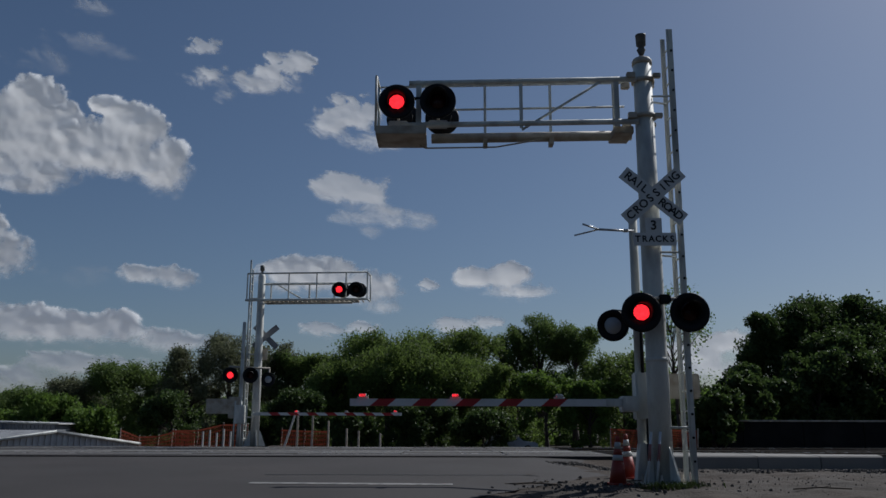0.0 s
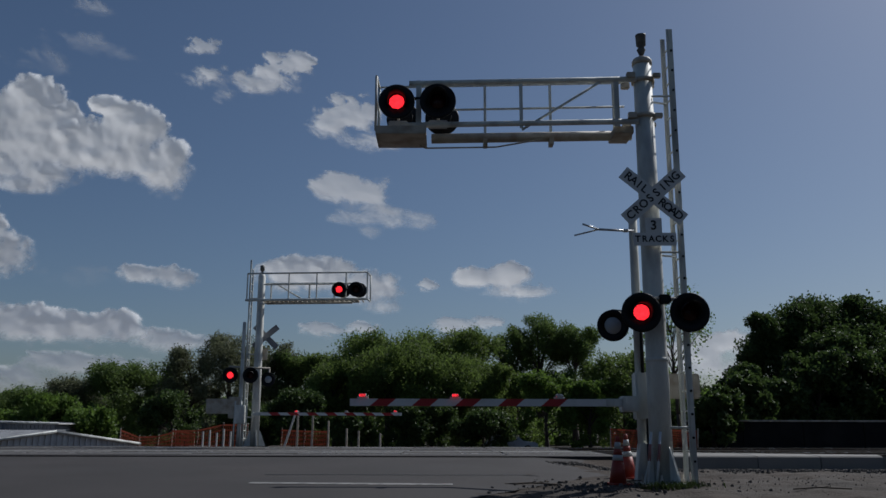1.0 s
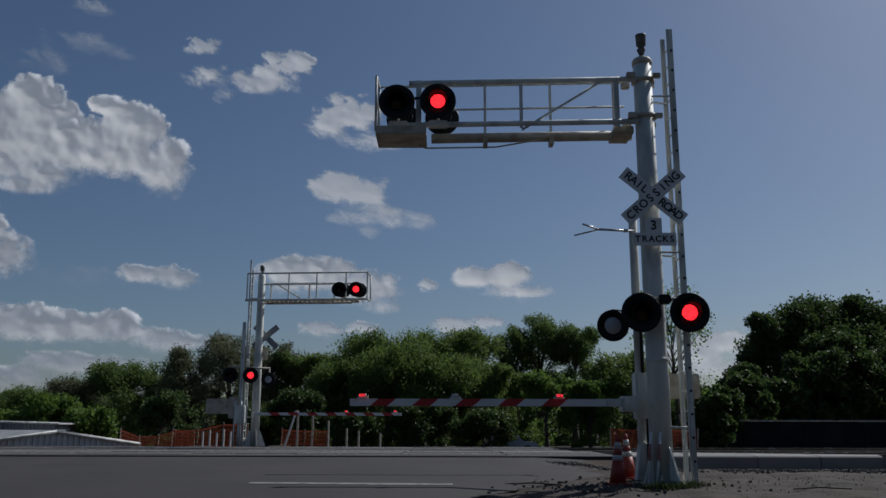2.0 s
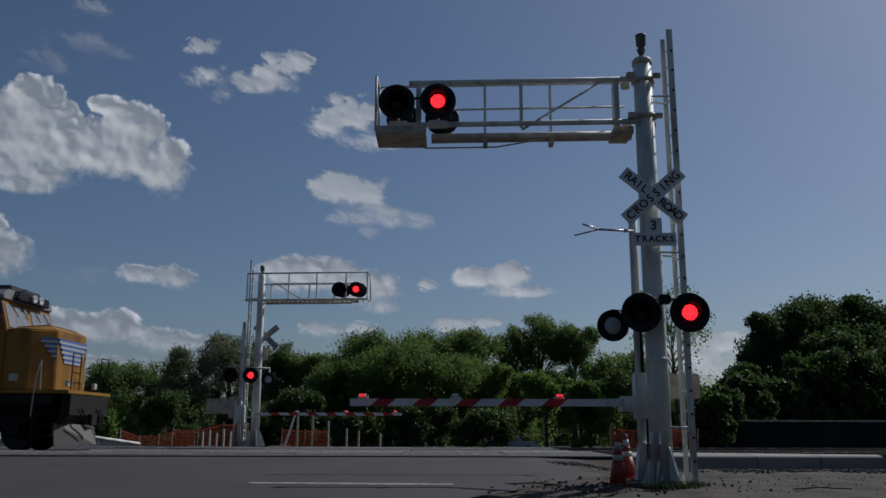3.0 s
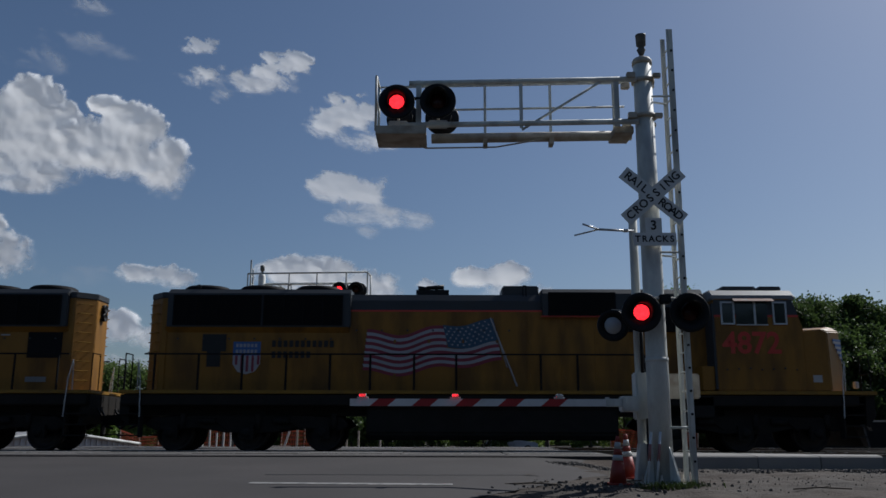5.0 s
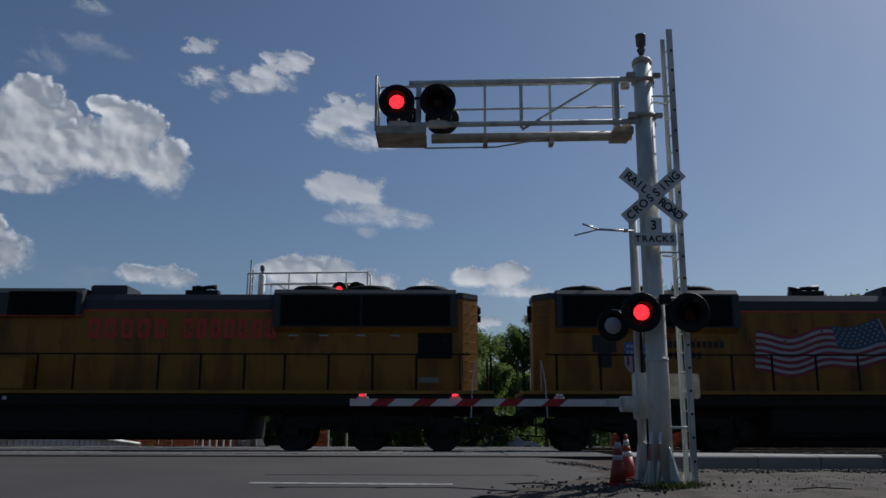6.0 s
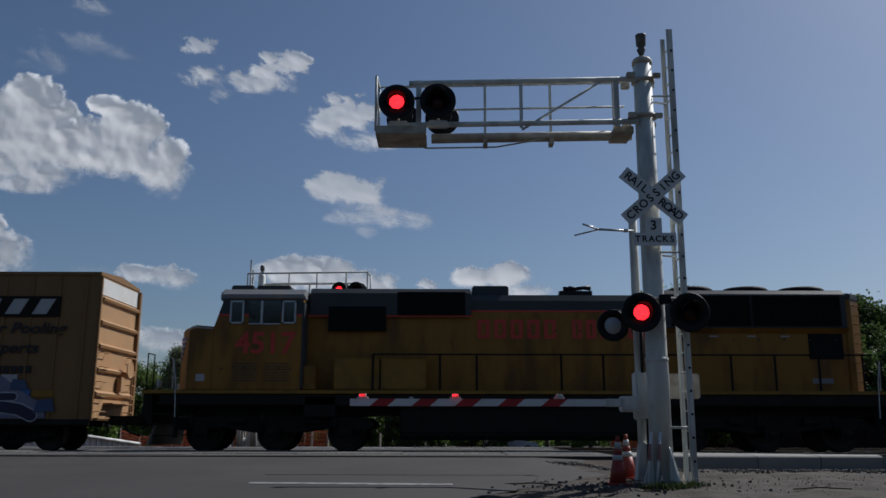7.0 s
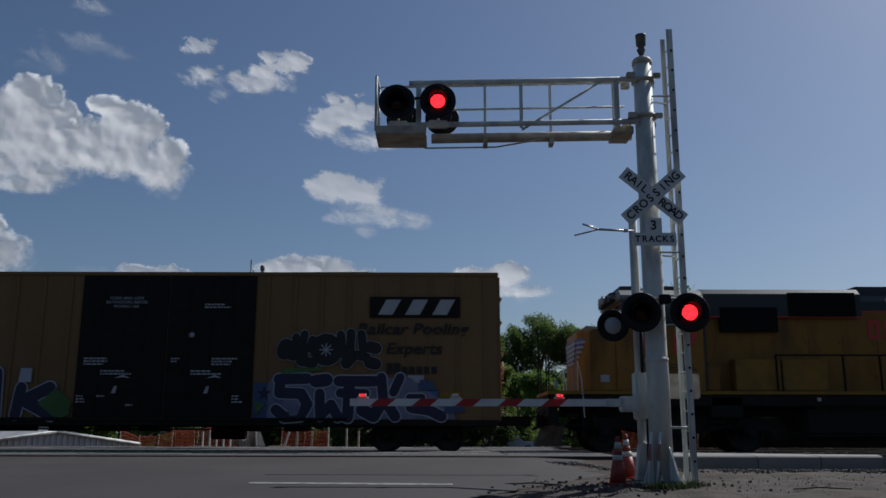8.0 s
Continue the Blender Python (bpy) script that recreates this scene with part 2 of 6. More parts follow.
def words(name, text, size, m, material, parent, width=None, depth=0.004, bold=0.0, shear=0.0):
    """Text as a mesh: its plane is local XY before m."""
    cu = bpy.data.curves.new(name, "FONT")
    cu.body, cu.size, cu.align_x, cu.align_y, cu.extrude, cu.offset, cu.shear = text, size, "CENTER", "CENTER", depth, bold, shear
    cu.resolution_u = 3
    tmp = bpy.data.objects.new(name, cu)
    scene.collection.objects.link(tmp)
    dg = bpy.context.evaluated_depsgraph_get()
    dg.update()
    me = bpy.data.meshes.new_from_object(tmp.evaluated_get(dg))
    bpy.data.objects.remove(tmp)
    bpy.data.curves.remove(cu)
    if width:
        xs = [v.co.x for v in me.vertices]
        me.transform(Matrix.Diagonal((width / (max(xs) - min(xs)), 1, 1, 1)))
    me.transform(m)
    me.materials.clear()
    me.materials.append(material)
    ob = new(name, me)
    ob.parent = parent
    return ob


FACE = pose(0, 0, 0, 90)                 # stands a flat drawing upright, facing -Y


def ground_z(x, y):
    z = profile_z(y)
    if x > 2.7 and 13.2 < y < 18.6:      # the dirt stays low up to the walkway's kerb
        k = min(1.0, (x - 2.7) / 0.8) * min(1.0, (18.6 - y) / 0.4)
        z += (-0.25 - z) * k
    return z


def profile_z(y):
    for (y0, z0), (y1, z1) in zip(PROFILE, PROFILE[1:]):
        if y <= y1:
            return z0 + (z1 - z0) * max(0.0, (y - y0) / (y1 - y0))
    return PROFILE[-1][1]


PROFILE = [(-400, -1.2), (-12, -1.0), (0, -0.75), (9, -0.42), (13.2, -0.25), (17.5, -0.12), (19.2, -0.06), (22.8, -0.06), (24.0, -0.12), (33.6, -0.12), (39, -1.0), (60, -1.3), (3000, -1.3)]

# ---------------------------------------------------------------- ground, road, tracks
def clods(x, y):
    """Uneven dirt: low swells, ruts and clods."""
    fade = min(1.0, (x + 0.4) / 1.2)
    z = 0.03 * noise.noise((x * 0.7, y * 0.7, 0)) + 0.05 * noise.fractal((x * 1.8, y * 2.4, 5), 0.8, 2.1, 5)
    return fade * (z + 0.04 * max(0.0, noise.noise((x * 1.2, y * 1.2, 9)) - 0.15))


def build_ground():
    ys = sorted({-3000.0, -400.0, -12.0, 0.0, 9.0, 60.0, 100.0, 300.0, 3000.0} | {9 + 0.3 * k for k in range(103)} | {round(10.5 + 0.13 * k, 3) for k in range(58)})
    xs = sorted({-3000.0, -300.0, -60.0, -30.0, 60.0, 300.0, 3000.0, 30.0} | {-16 + 0.5 * k for k in range(65)} | {round(0.0 + 0.14 * k, 3) for k in range(95)})
    bm = bmesh.new()
    grid = [[bm.verts.new((x, y, ground_z(x, y) + (clods(x, y) if x > -0.4 and 9 < y < 18.5 else 0.0))) for x in xs] for y in ys]
    for j in range(len(ys) - 1):
        for i in range(len(xs) - 1):
            bm.faces.new((grid[j][i], grid[j][i + 1], grid[j + 1][i + 1], grid[j + 1][i])).smooth = True
    tagged(part("ground", bm, DIRT), "brown dirt and gravel ground beside the crossing", "ground", kind="structure")


def road_edge(y):
    """Where the asphalt ends, towards the mast."""
    return 0.0 if y < 11 else 0.0 + (y - 11) * 0.72 if y < 15.2 else 3.02


def build_road():
    bm = bmesh.new()
    ys = [-60, -20, 0, 6] + [9 + 0.3 * k for k in range(35)]
    rows = []
    for y in ys:
        e = road_edge(y) + (0.16 * noise.noise((y * 1.1, 3, 0)) + 0.08 * noise.noise((y * 4, 7, 0)) if y > 6 else 0)
        row = []
        for k in range(21):
            x = -18 + (e + 18) * k / 20
            row.append(bm.verts.new((x, y, ground_z(x, y) + 0.05 - (0.045 if k == 20 else 0))))
        rows.append(row)
    for a, b in zip(rows, rows[1:]):
        for k in range(20):
            bm.faces.new((a[k], a[k + 1], b[k + 1], b[k])).smooth = True
    road = tagged(part("road", bm, ASPHALT), "worn grey asphalt road running up to the crossing", "road", kind="structure")
    bm = bmesh.new()
    for k in range(12):
        x0, x1 = -2.85 + k * 0.25, -2.85 + (k + 1) * 0.25
        y0, y1 = 12.76 - 0.014 * k, 12.98 - 0.014 * k
        za, zb = ground_z(0, y0) + 0.056, ground_z(0, y1) + 0.056
        bm.faces.new([bm.verts.new(v) for v in ((x0, y0, za), (x1, y0 - 0.014, za), (x1, y1 - 0.014, zb), (x0, y1, zb))])
    tagged(part("stop_line", bm, PAINT_WHITE, road), "faded white stop line painted on the asphalt")
    # one thin dark line of uneven width across the road
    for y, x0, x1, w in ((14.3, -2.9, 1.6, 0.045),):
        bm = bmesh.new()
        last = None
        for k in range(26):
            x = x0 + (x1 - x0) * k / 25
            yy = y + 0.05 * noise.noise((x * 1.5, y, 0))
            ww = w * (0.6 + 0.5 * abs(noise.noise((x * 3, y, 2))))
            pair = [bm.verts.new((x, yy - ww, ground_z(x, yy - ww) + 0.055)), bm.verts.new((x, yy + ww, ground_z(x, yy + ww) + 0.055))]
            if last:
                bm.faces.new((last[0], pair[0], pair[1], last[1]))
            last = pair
        part("tar_seam", bm, LINE_DARK, road, "thin dark line across the asphalt")


TRACKS = (21.2, 25.7, 30.2)
RAIL_Z = -0.06


def build_tracks():
    panel_mesh = None
    tie_mesh = None
    for yc in TRACKS:
        track = thing("railway_track", pose(0, yc, RAIL_Z if yc > 22 else 0.01), "steel rails on ties with concrete crossing panels", "railway track", "tracks of the crossing", "structure")
        for s in (-1, 1):
            bm = bmesh.new()
            prof = [(-0.07, -0.17), (0.07, -0.17), (0.07, -0.155), (0.012, -0.13), (0.012, -0.045), (0.036, -0.035), (0.036, -0.006), (-0.036, -0.006), (-0.036, -0.035), (-0.012, -0.045), (-0.012, -0.13), (-0.07, -0.155)]
            prism(bm, [(s * 0.7535 + a, b) for a, b in prof], -90, 90, "YZ")
            part("rail", bm, RAIL, track)
            quick("railhead", RAIL_TOP, track, (-90, 90, s * 0.7535 - 0.03, s * 0.7535 + 0.03, -0.006, 0.0), label="polished steel running surface")
        spans = ((-0.68, 0.68), (-1.55, -0.83), (0.83, 1.55))
        for k in range(8):
            for a, b in spans:
                x0 = -15.6 + k * 2.44
                p = quick("concrete_panel", CONCRETE if yc < 22 and a > 0.7 else PANEL, track, (x0, x0 + 2.42, a, b, -0.12, -0.012 + 0.004 * ((k * 7 + int(a * 9)) % 3)), bevel=0.012)
        for k in range(60):
            x = 5 + k * 0.5 if k < 40 else -16 - (k - 40) * 0.5
            if tie_mesh is None:
                t = quick("tie", TIE, track, (-0.11, 0.11, -1.3, 1.3, -0.34, -0.171), bevel=0.01)
                tie_mesh = t.data
            else:
                t = new("tie", tie_mesh)
                t.parent = track
            t.location = (x, 0, 0)
        bm = bmesh.new()
        for x0, x1 in ((4.2, 60), (-60, -15.7)):
            prism(bm, [(-2.1, -0.32), (-1.5, -0.2), (1.5, -0.2), (2.1, -0.32)], x0, x1, "YZ")
        part("ballast_bed", bm, STONE, track, "grey crushed-stone ballast")
    # asphalt between the tracks, in the roadway
    tagged(quick("crossing_header", ASPHALT, None, (-16, 3.8, 18.75, 19.64, -0.2, 0.0), bevel=0.01), "dark asphalt header strip before the first track", "road", kind="structure")
    for a, b in ((22.76, 24.14), (27.26, 28.64), (31.76, 33.2)):
        tagged(quick("road_infill", ASPHALT, None, (-16, 3.6, a, b, -0.18, -0.074 if b < 30 else -0.105)), "asphalt strip between the crossing panels", "road", kind="structure")


def build_walkway():
    """Raised concrete walkway beside the mast."""
    slab = thing("concrete_walkway", pose(0, 0, 0), "pale concrete walkway slab with a tall kerb face", "pavement", kind="structure")
    xs = [3.9, 5.2, 6.5, 7.8, 9.1]
    def far(x):
        return 19.6 - max(0.0, x - 5.2) * 0.37
    for a, b in zip(xs, xs[1:]):
        bm = bmesh.new()
        rows = []
        for x in (a + 0.006, b - 0.006):
            rows.append([bm.verts.new((x, y, z)) for y, z in ((17.9, -0.4), (17.92, 0.01), (17.96, 0.042), (far(x), 0.065), (far(x), -0.4))])
        for k in range(5):
            bm.faces.new((rows[0][k], rows[0][(k + 1) % 5], rows[1][(k + 1) % 5], rows[1][k]))
        bm.faces.new(rows[0][::-1])
        bm.faces.new(rows[1])
        part("slab_section", bm, CONCRETE, slab, bevel=0.008)
    bm = bmesh.new()
    prism(bm, [(9.1, -0.4), (9.1, 0.035), (9.35, 0.02), (10.1, -0.16), (10.2, -0.4)], 17.92, 18.1, "XZ")
    part("slab_end", bm, CONCRETE, slab, bevel=0.01)


# ---------------------------------------------------------------- crossing signals
LAMPS_L, LAMPS_R = [], []                 # glowing discs, by phase: (object, rest pose)


def lamp(parent, x, y, z, face, phase=None, radius=0.3, hood=True, lens=LENS_OFF):
    """A round flasher: background disc, hood, lens, housing; the glowing disc sits behind or before the lens."""
    q = pose(x, y, z, 0, 0, 0 if face < 0 else 180)
    bm = bmesh.new()
    lathe(bm, [(0.16, 0.16), (0.17, 0.05), (0.155, 0.02), (radius - 0.015, 0.015), (radius, 0.0), (radius, -0.03), (radius - 0.02, -0.035), (0.14, -0.015), (0.14, 0.03)], axis="Y", seg=36)
    d = part("background_disc", bm, BLACK, parent, "black round signal background")
    d.matrix_basis = q
    if hood:
        bm = bmesh.new()
        seg, last = 22, None
        for k in range(seg + 1):
            a = radians(-35 + 250 * k / seg)
            drop = 0.30 * (0.35 + 0.65 * max(0.0, math.sin(a)))
            row = [bm.verts.new((r * math.cos(a), yy, r * math.sin(a) + (0 if yy > -0.1 else -0.01))) for r, yy in ((0.142, -0.01), (0.15, -drop), (0.155, -drop), (0.15, -0.01))]
            if last:
                for i in range(3):
                    bm.faces.new((last[i], last[i + 1], row[i + 1], row[i])).smooth = True
            last = row
        part("hood", bm, BLACK, d)
    bm = bmesh.new()
    lathe(bm, [(0.135, 0.0), (0.13, -0.012), (0.0001, -0.014)], axis="Y", seg=32)
    part("lens", bm, lens, d, "unlit dark red lens" if lens is LENS_OFF else "pale lens cover")
    bm = bmesh.new()
    lathe(bm, [(0.15, 0.02), (0.15, 0.14), (0.11, 0.17), (0.03, 0.18)], axis="Y", seg=24)
    part("housing", bm, BLACK, d)
    if phase is not None:
        bm = bmesh.new()
        lathe(bm, [(0.122, 0.004), (0.12, 0.0), (0.1, -0.005), (0.05, -0.009), (0.0001, -0.011)], axis="Y", seg=32)
        g = part("led_disc", bm, LAMP_RED, d, "glowing red light-emitting disc")
        (LAMPS_L if phase == "L" else LAMPS_R).append(g)
    return d


def blade(parent, text, m, length=1.22, width=0.229):
    bm = bmesh.new()
    box(bm, -length / 2, length / 2, -0.004, 0.004, -width / 2, width / 2, m)
    b = part("crossbuck_blade", bm, SIGN_WHITE, parent, "white reflective blade with black capitals", bevel=0.002)
    for ch, u in text:
        w = words("letter", ch, 0.185, m @ pose(u, -0.006, 0) @ FACE, SIGN_BLACK, b, depth=0.001, bold=0.004)
    return b


def build_near_signal():
    ox, oy = 3.33, 13.2
    gz = ground_z(ox, oy)
    s = thing("cantilever_signal", pose(ox, oy, 0), "galvanised steel cantilever crossing signal with black flashers, half lit", "railway signal", "crossing signals")
    top = 6.62
    bm = bmesh.new()
    lathe(bm, [(0.175, gz + 0.03), (0.17, 1.6), (0.172, 1.61), (0.165, 1.66), (0.16, 4.0), (0.15, top - 0.02)], seg=28)
    part("mast", bm, GALV, s)
    bm = bmesh.new()
    lathe(bm, [(0.165, top - 0.08), (0.165, top - 0.01), (0.14, top + 0.03), (0.03, top + 0.09), (0.02, top + 0.12)], seg=24)
    part("mast_cap", bm, GALV_DARK, s)
    bm = bmesh.new()
    lathe(bm, [(0.03, top + 0.09), (0.05, top + 0.14), (0.075, top + 0.2), (0.045, top + 0.25), (0.08, top + 0.28), (0.085, top + 0.44), (0.09, top + 0.45), (0.09, top + 0.47), (0.05, top + 0.49)], seg=18)
    part("bell", bm, BELL, s, "weathered grey electronic bell on top")
    # foot
    quick("base_plate", GALV, s, (-0.34, 0.34, -0.34, 0.34, gz - 0.03, gz + 0.04), bevel=0.01)
    for k in range(4):
        a = k * math.pi / 2 + 0.5
        bm = bmesh.new()
        prism(bm, [(0.15, gz + 0.04), (0.37, gz + 0.04), (0.36, gz + 0.08), (0.19, gz + 0.55), (0.15, gz + 0.58)], -0.012, 0.012)
        g = part("gusset", bm, GALV, s)
        g.matrix_basis = pose(0, 0, 0, 0, 0, math.degrees(a))
        bm = bmesh.new()
        lathe(bm, [(0.03, gz + 0.04), (0.03, gz + 0.09), (0.015, gz + 0.1), (0.015, gz + 0.16)], seg=6)
        bo = part("anchor_bolt", bm, GALV_DARK, s)
        bo.matrix_basis = pose(0.42 * math.cos(a + 0.78) * 0.7, 0.42 * math.sin(a + 0.78) * 0.7, 0)
    # collars
    for z, r in ((5.62, 0.2), (6.25, 0.19), (1.63, 0.178)):
        bm = bmesh.new()
        lathe(bm, [(0.15, z - 0.035), (r, z - 0.03), (r, z + 0.03), (0.15, z + 0.035)], seg=28)
        part("collar", bm, GALV_DARK if z > 3 else GALV, s)
    # arm, in two planes with a walkway between
    f, r = -0.12, 0.42
    def ax(x, y, z):
        return (x - ox, y + (ox - x) * 0.055, z)
    L = -0.57
    bm = bmesh.new()
    tube(bm, ax(3.2, f, 6.25), ax(L, f, 6.25), 0.046, seg=12)
    part("top_chord", bm, GALV, s)
    bm = bmesh.new()
    tube(bm, ax(3.2, f, 5.51), ax(-0.72, f, 5.51), 0.046, seg=12)
    part("lower_chord", bm, GALV, s)
    bm = bmesh.new()
    tube(bm, ax(3.2, r, 5.46), ax(-0.2, r, 5.46), 0.085, seg=14)
    part("main_beam", bm, GALV_DARK, s)
    bm = bmesh.new()
    tube(bm, ax(3.2, r, 6.42), ax(-0.75, r, 6.42), 0.024, seg=8)
    part("handrail", bm, GALV, s)
    bm = bmesh.new()
    tube(bm, ax(3.1, r, 5.98), ax(0.1, r, 5.98), 0.02, seg=8)
    part("mid_rail", bm, GALV, s)
    for x, w in ((-0.41, 0.045), (1.29, 0.028), (2.86, 0.04)):
        bm = bmesh.new()
        a = ax(x, f, 0)
        box(bm, a[0] - w, a[0] + w, a[1] - 0.02, a[1] + 0.02, 5.43, 6.3)
        part("post", bm, GALV, s, bevel=0.006)
    for x in (0.72, 1.84, 2.92):
        bm = bmesh.new()
        a = ax(x, r, 0)
        box(bm, a[0] - 0.022, a[0] + 0.022, a[1] - 0.022, a[1] + 0.022, 5.36, 6.42)
        part("post", bm, GALV, s, bevel=0.006)
    bm = bmesh.new()
    tube(bm, ax(1.3, f, 5.4), ax(2.62, f, 6.22), 0.022)
    part("brace", bm, GALV, s)
    for x in (0.72, 1.84):
        a = ax(x, r, 0)
        quick("bracket", GALV_DARK, s, (a[0] - 0.035, a[0] + 0.035, a[1] - 0.1, a[1] + 0.1, 5.3, 5.42))
    a = ax(2.95, 0.1, 0)
    quick("arm_clamp", GALV_DARK, s, (a[0] - 0.12, a[0] + 0.2, a[1] - 0.1, a[1] + 0.45, 5.36, 5.48), bevel=0.01)
    for z in (5.6, 6.3):
        for yy in (-0.14, 0.3):
            quick("clamp_ear", GALV_DARK, s, (-0.3, -0.16, yy - 0.05, yy + 0.05, z - 0.05, z + 0.05), bevel=0.01)
            quick("clamp_ear", GALV_DARK, s, (0.13, 0.26, yy - 0.04, yy + 0.04, z - 0.04, z + 0.04), bevel=0.01)
    # end cage
    a = ax(-0.9, 0, 0)
    quick("end_platform", GALV_DARK, s, (a[0] - 0.2, a[0] + 0.62, a[1] - 0.22, a[1] + 0.5, 5.33, 5.39), (a[0] - 0.22, a[0] - 0.18, a[1] - 0.22, a[1] + 0.5, 5.33, 5.47), (a[0] - 0.2, a[0] + 0.62, a[1] - 0.24, a[1] - 0.21, 5.33, 5.47), bevel=0.006)
    e0, e1, e2 = ax(-1.12, f - 0.08, 0), ax(-1.12, r, 0), ax(-0.4, r, 0)
    pipes("end_rail", GALV, s, (0.022, (e0[0], e0[1], 5.4), (e0[0], e0[1], 6.36), (e1[0], e1[1], 6.42), (e1[0], e1[1], 5.4)), (0.018, (e1[0], e1[1], 6.42), (e2[0], e2[1], 6.42)), (0.018, (e0[0], e0[1], 5.95), (e1[0], e1[1], 5.98)))
    c = [ax(x, r - 0.06, z) for x, z in ((-0.45, 5.36), (-0.3, 5.27), (0.9, 5.27), (1.7, 5.4))]
    pipes("cable_conduit", GALV_DARK, s, (0.014, *c), (0.01, ax(-0.3, r - 0.06, 5.27), ax(-0.35, r - 0.06, 5.38)), seg=6)
    # arm flashers, both ways
    for x, ph in ((-0.77, "L"), (-0.09, "R")):
        p = ax(x, -0.28, 5.86)
        lamp(s, *p, -1, ph)
        p = ax(x + 0.07, 0.62, 5.9)
        lamp(s, *p, 1, None)
        p = ax(x, 0, 5.86)
        pipes("lamp_bracket", GALV_DARK, s, (0.025, (p[0], p[1] - 0.12, p[2]), (p[0], p[1] + 0.45, p[2] - 0.1)))
        quick("junction_box", LENS_BACK, s, (p[0] - 0.17, p[0] + 0.17, p[1] + 0.2, p[1] + 0.34, 5.6, 5.72), bevel=0.02, label="pale grey junction box")
    pipes("lamp_crossarm", BLACK, s, (0.03, ax(-0.77, -0.12, 5.98), ax(-0.09, -0.12, 5.98)))
    # low flashers on the mast
    for x, ph in ((-0.29, "L"), (0.45, "R")):
        lamp(s, x, -0.36, 2.325, -1, ph, 0.305)
    pipes("lamp_crossarm", GALV_DARK, s, (0.035, (-0.3, -0.24, 2.55), (0.46, -0.24, 2.55)), (0.04, (0.14, -0.24, 2.55), (0.0, 0.0, 2.55)))
    quick("terminal_box", BLACK, s, (0.02, 0.2, -0.3, -0.16, 2.47, 2.62), bevel=0.02)
    # crossbuck and track count
    t1 = [(c, -0.5 + 0.108 * k) for k, c in enumerate("RAIL")] + [(c, 0.18 + 0.108 * k) for k, c in enumerate("ROAD")]
    t2 = [(c, -0.49 + 0.14 * k) for k, c in enumerate("CROSSING")]
    blade(s, t1, pose(0.015, -0.24, 4.21, 0, 40, 0))
    blade(s, t2, pose(0.015, -0.252, 4.21, 0, -41, 0))
    plate = quick("track_count_plate", SIGN_WHITE, s, (-0.13, 0.13, -0.232, -0.224, 3.61, 3.85), (-0.33, 0.35, -0.232, -0.224, 3.40, 3.61), label="white plate reading 3 tracks", bevel=0.002)
    words("letter", "3", 0.21, pose(0.0, -0.235, 3.725) @ FACE, SIGN_BLACK, plate, depth=0.001, bold=0.005)
    for k, ch in enumerate("TRACKS"):
        words("letter", ch, 0.14, pose(-0.26 + 0.108 * k, -0.235, 3.505) @ FACE, SIGN_BLACK, plate, depth=0.001, bold=0.004)
    for z in (4.22, 3.52):
        quick("sign_bracket", GALV_DARK, s, (-0.03, 0.03, -0.228, -0.14, z, z + 0.08))
    # ladder, edge on
    for y, zt in ((-0.12, 7.14), (0.26, 7.14)):
        bm = bmesh.new()
        box(bm, 0.40, 0.475 if y > 0 else 0.5, y - 0.012, y + 0.012, gz, zt)
        box(bm, 0.43, 0.436, y - 0.03, y + 0.03, gz, zt)
        part("ladder_stringer", bm, GALV, s, bevel=0.002)
    bm = bmesh.new()
    tube(bm, (0.45, -0.11, 0), (0.45, 0.25, 0), 0.013, seg=6)
    rung = part("ladder_rung", bm, GALV, s)
    for k in range(23):
        o = rung if k == 0 else new("ladder_rung", rung.data)
        o.parent = s
        o.location = (0, 0, 0.25 + 0.3 * k)
    bm = bmesh.new()
    tube(bm, (0, 0, -0.012), (0, 0, 0.012), 0.02, seg=8)
    me_ob = part("stringer_bolt", bm, BLACK, s)
    for k in range(20):
        o = me_ob if k == 0 else new("stringer_bolt", me_ob.data)
        o.parent = s
        o.matrix_basis = pose(0.465, -0.133, 0.1 + 0.35 * k, 90)
    for z in (0.6, 3.32, 5.95):
        pipes("ladder_stay", GALV, s, (0.018, (0.1, -0.1, z), (0.44, -0.12, z)))
        pipes("ladder_stay", GALV, s, (0.018, (0.1, 0.12, z), (0.44, 0.24, z)))
    # conduit arm (sensor fork)
    pipes("sensor_bracket", ALU, s, (0.02, (-0.2, 0.3, 3.76), (-0.81, 0.1, 3.74)), (0.016, (-0.81, 0.1, 3.74), (-1.09, -0.05, 3.79)), (0.014, (-0.81, 0.1, 3.74), (-1.19, 0.2, 3.66)), (0.03, (-0.3, 0.27, 3.76), (-0.38, 0.25, 3.755)))
    return s


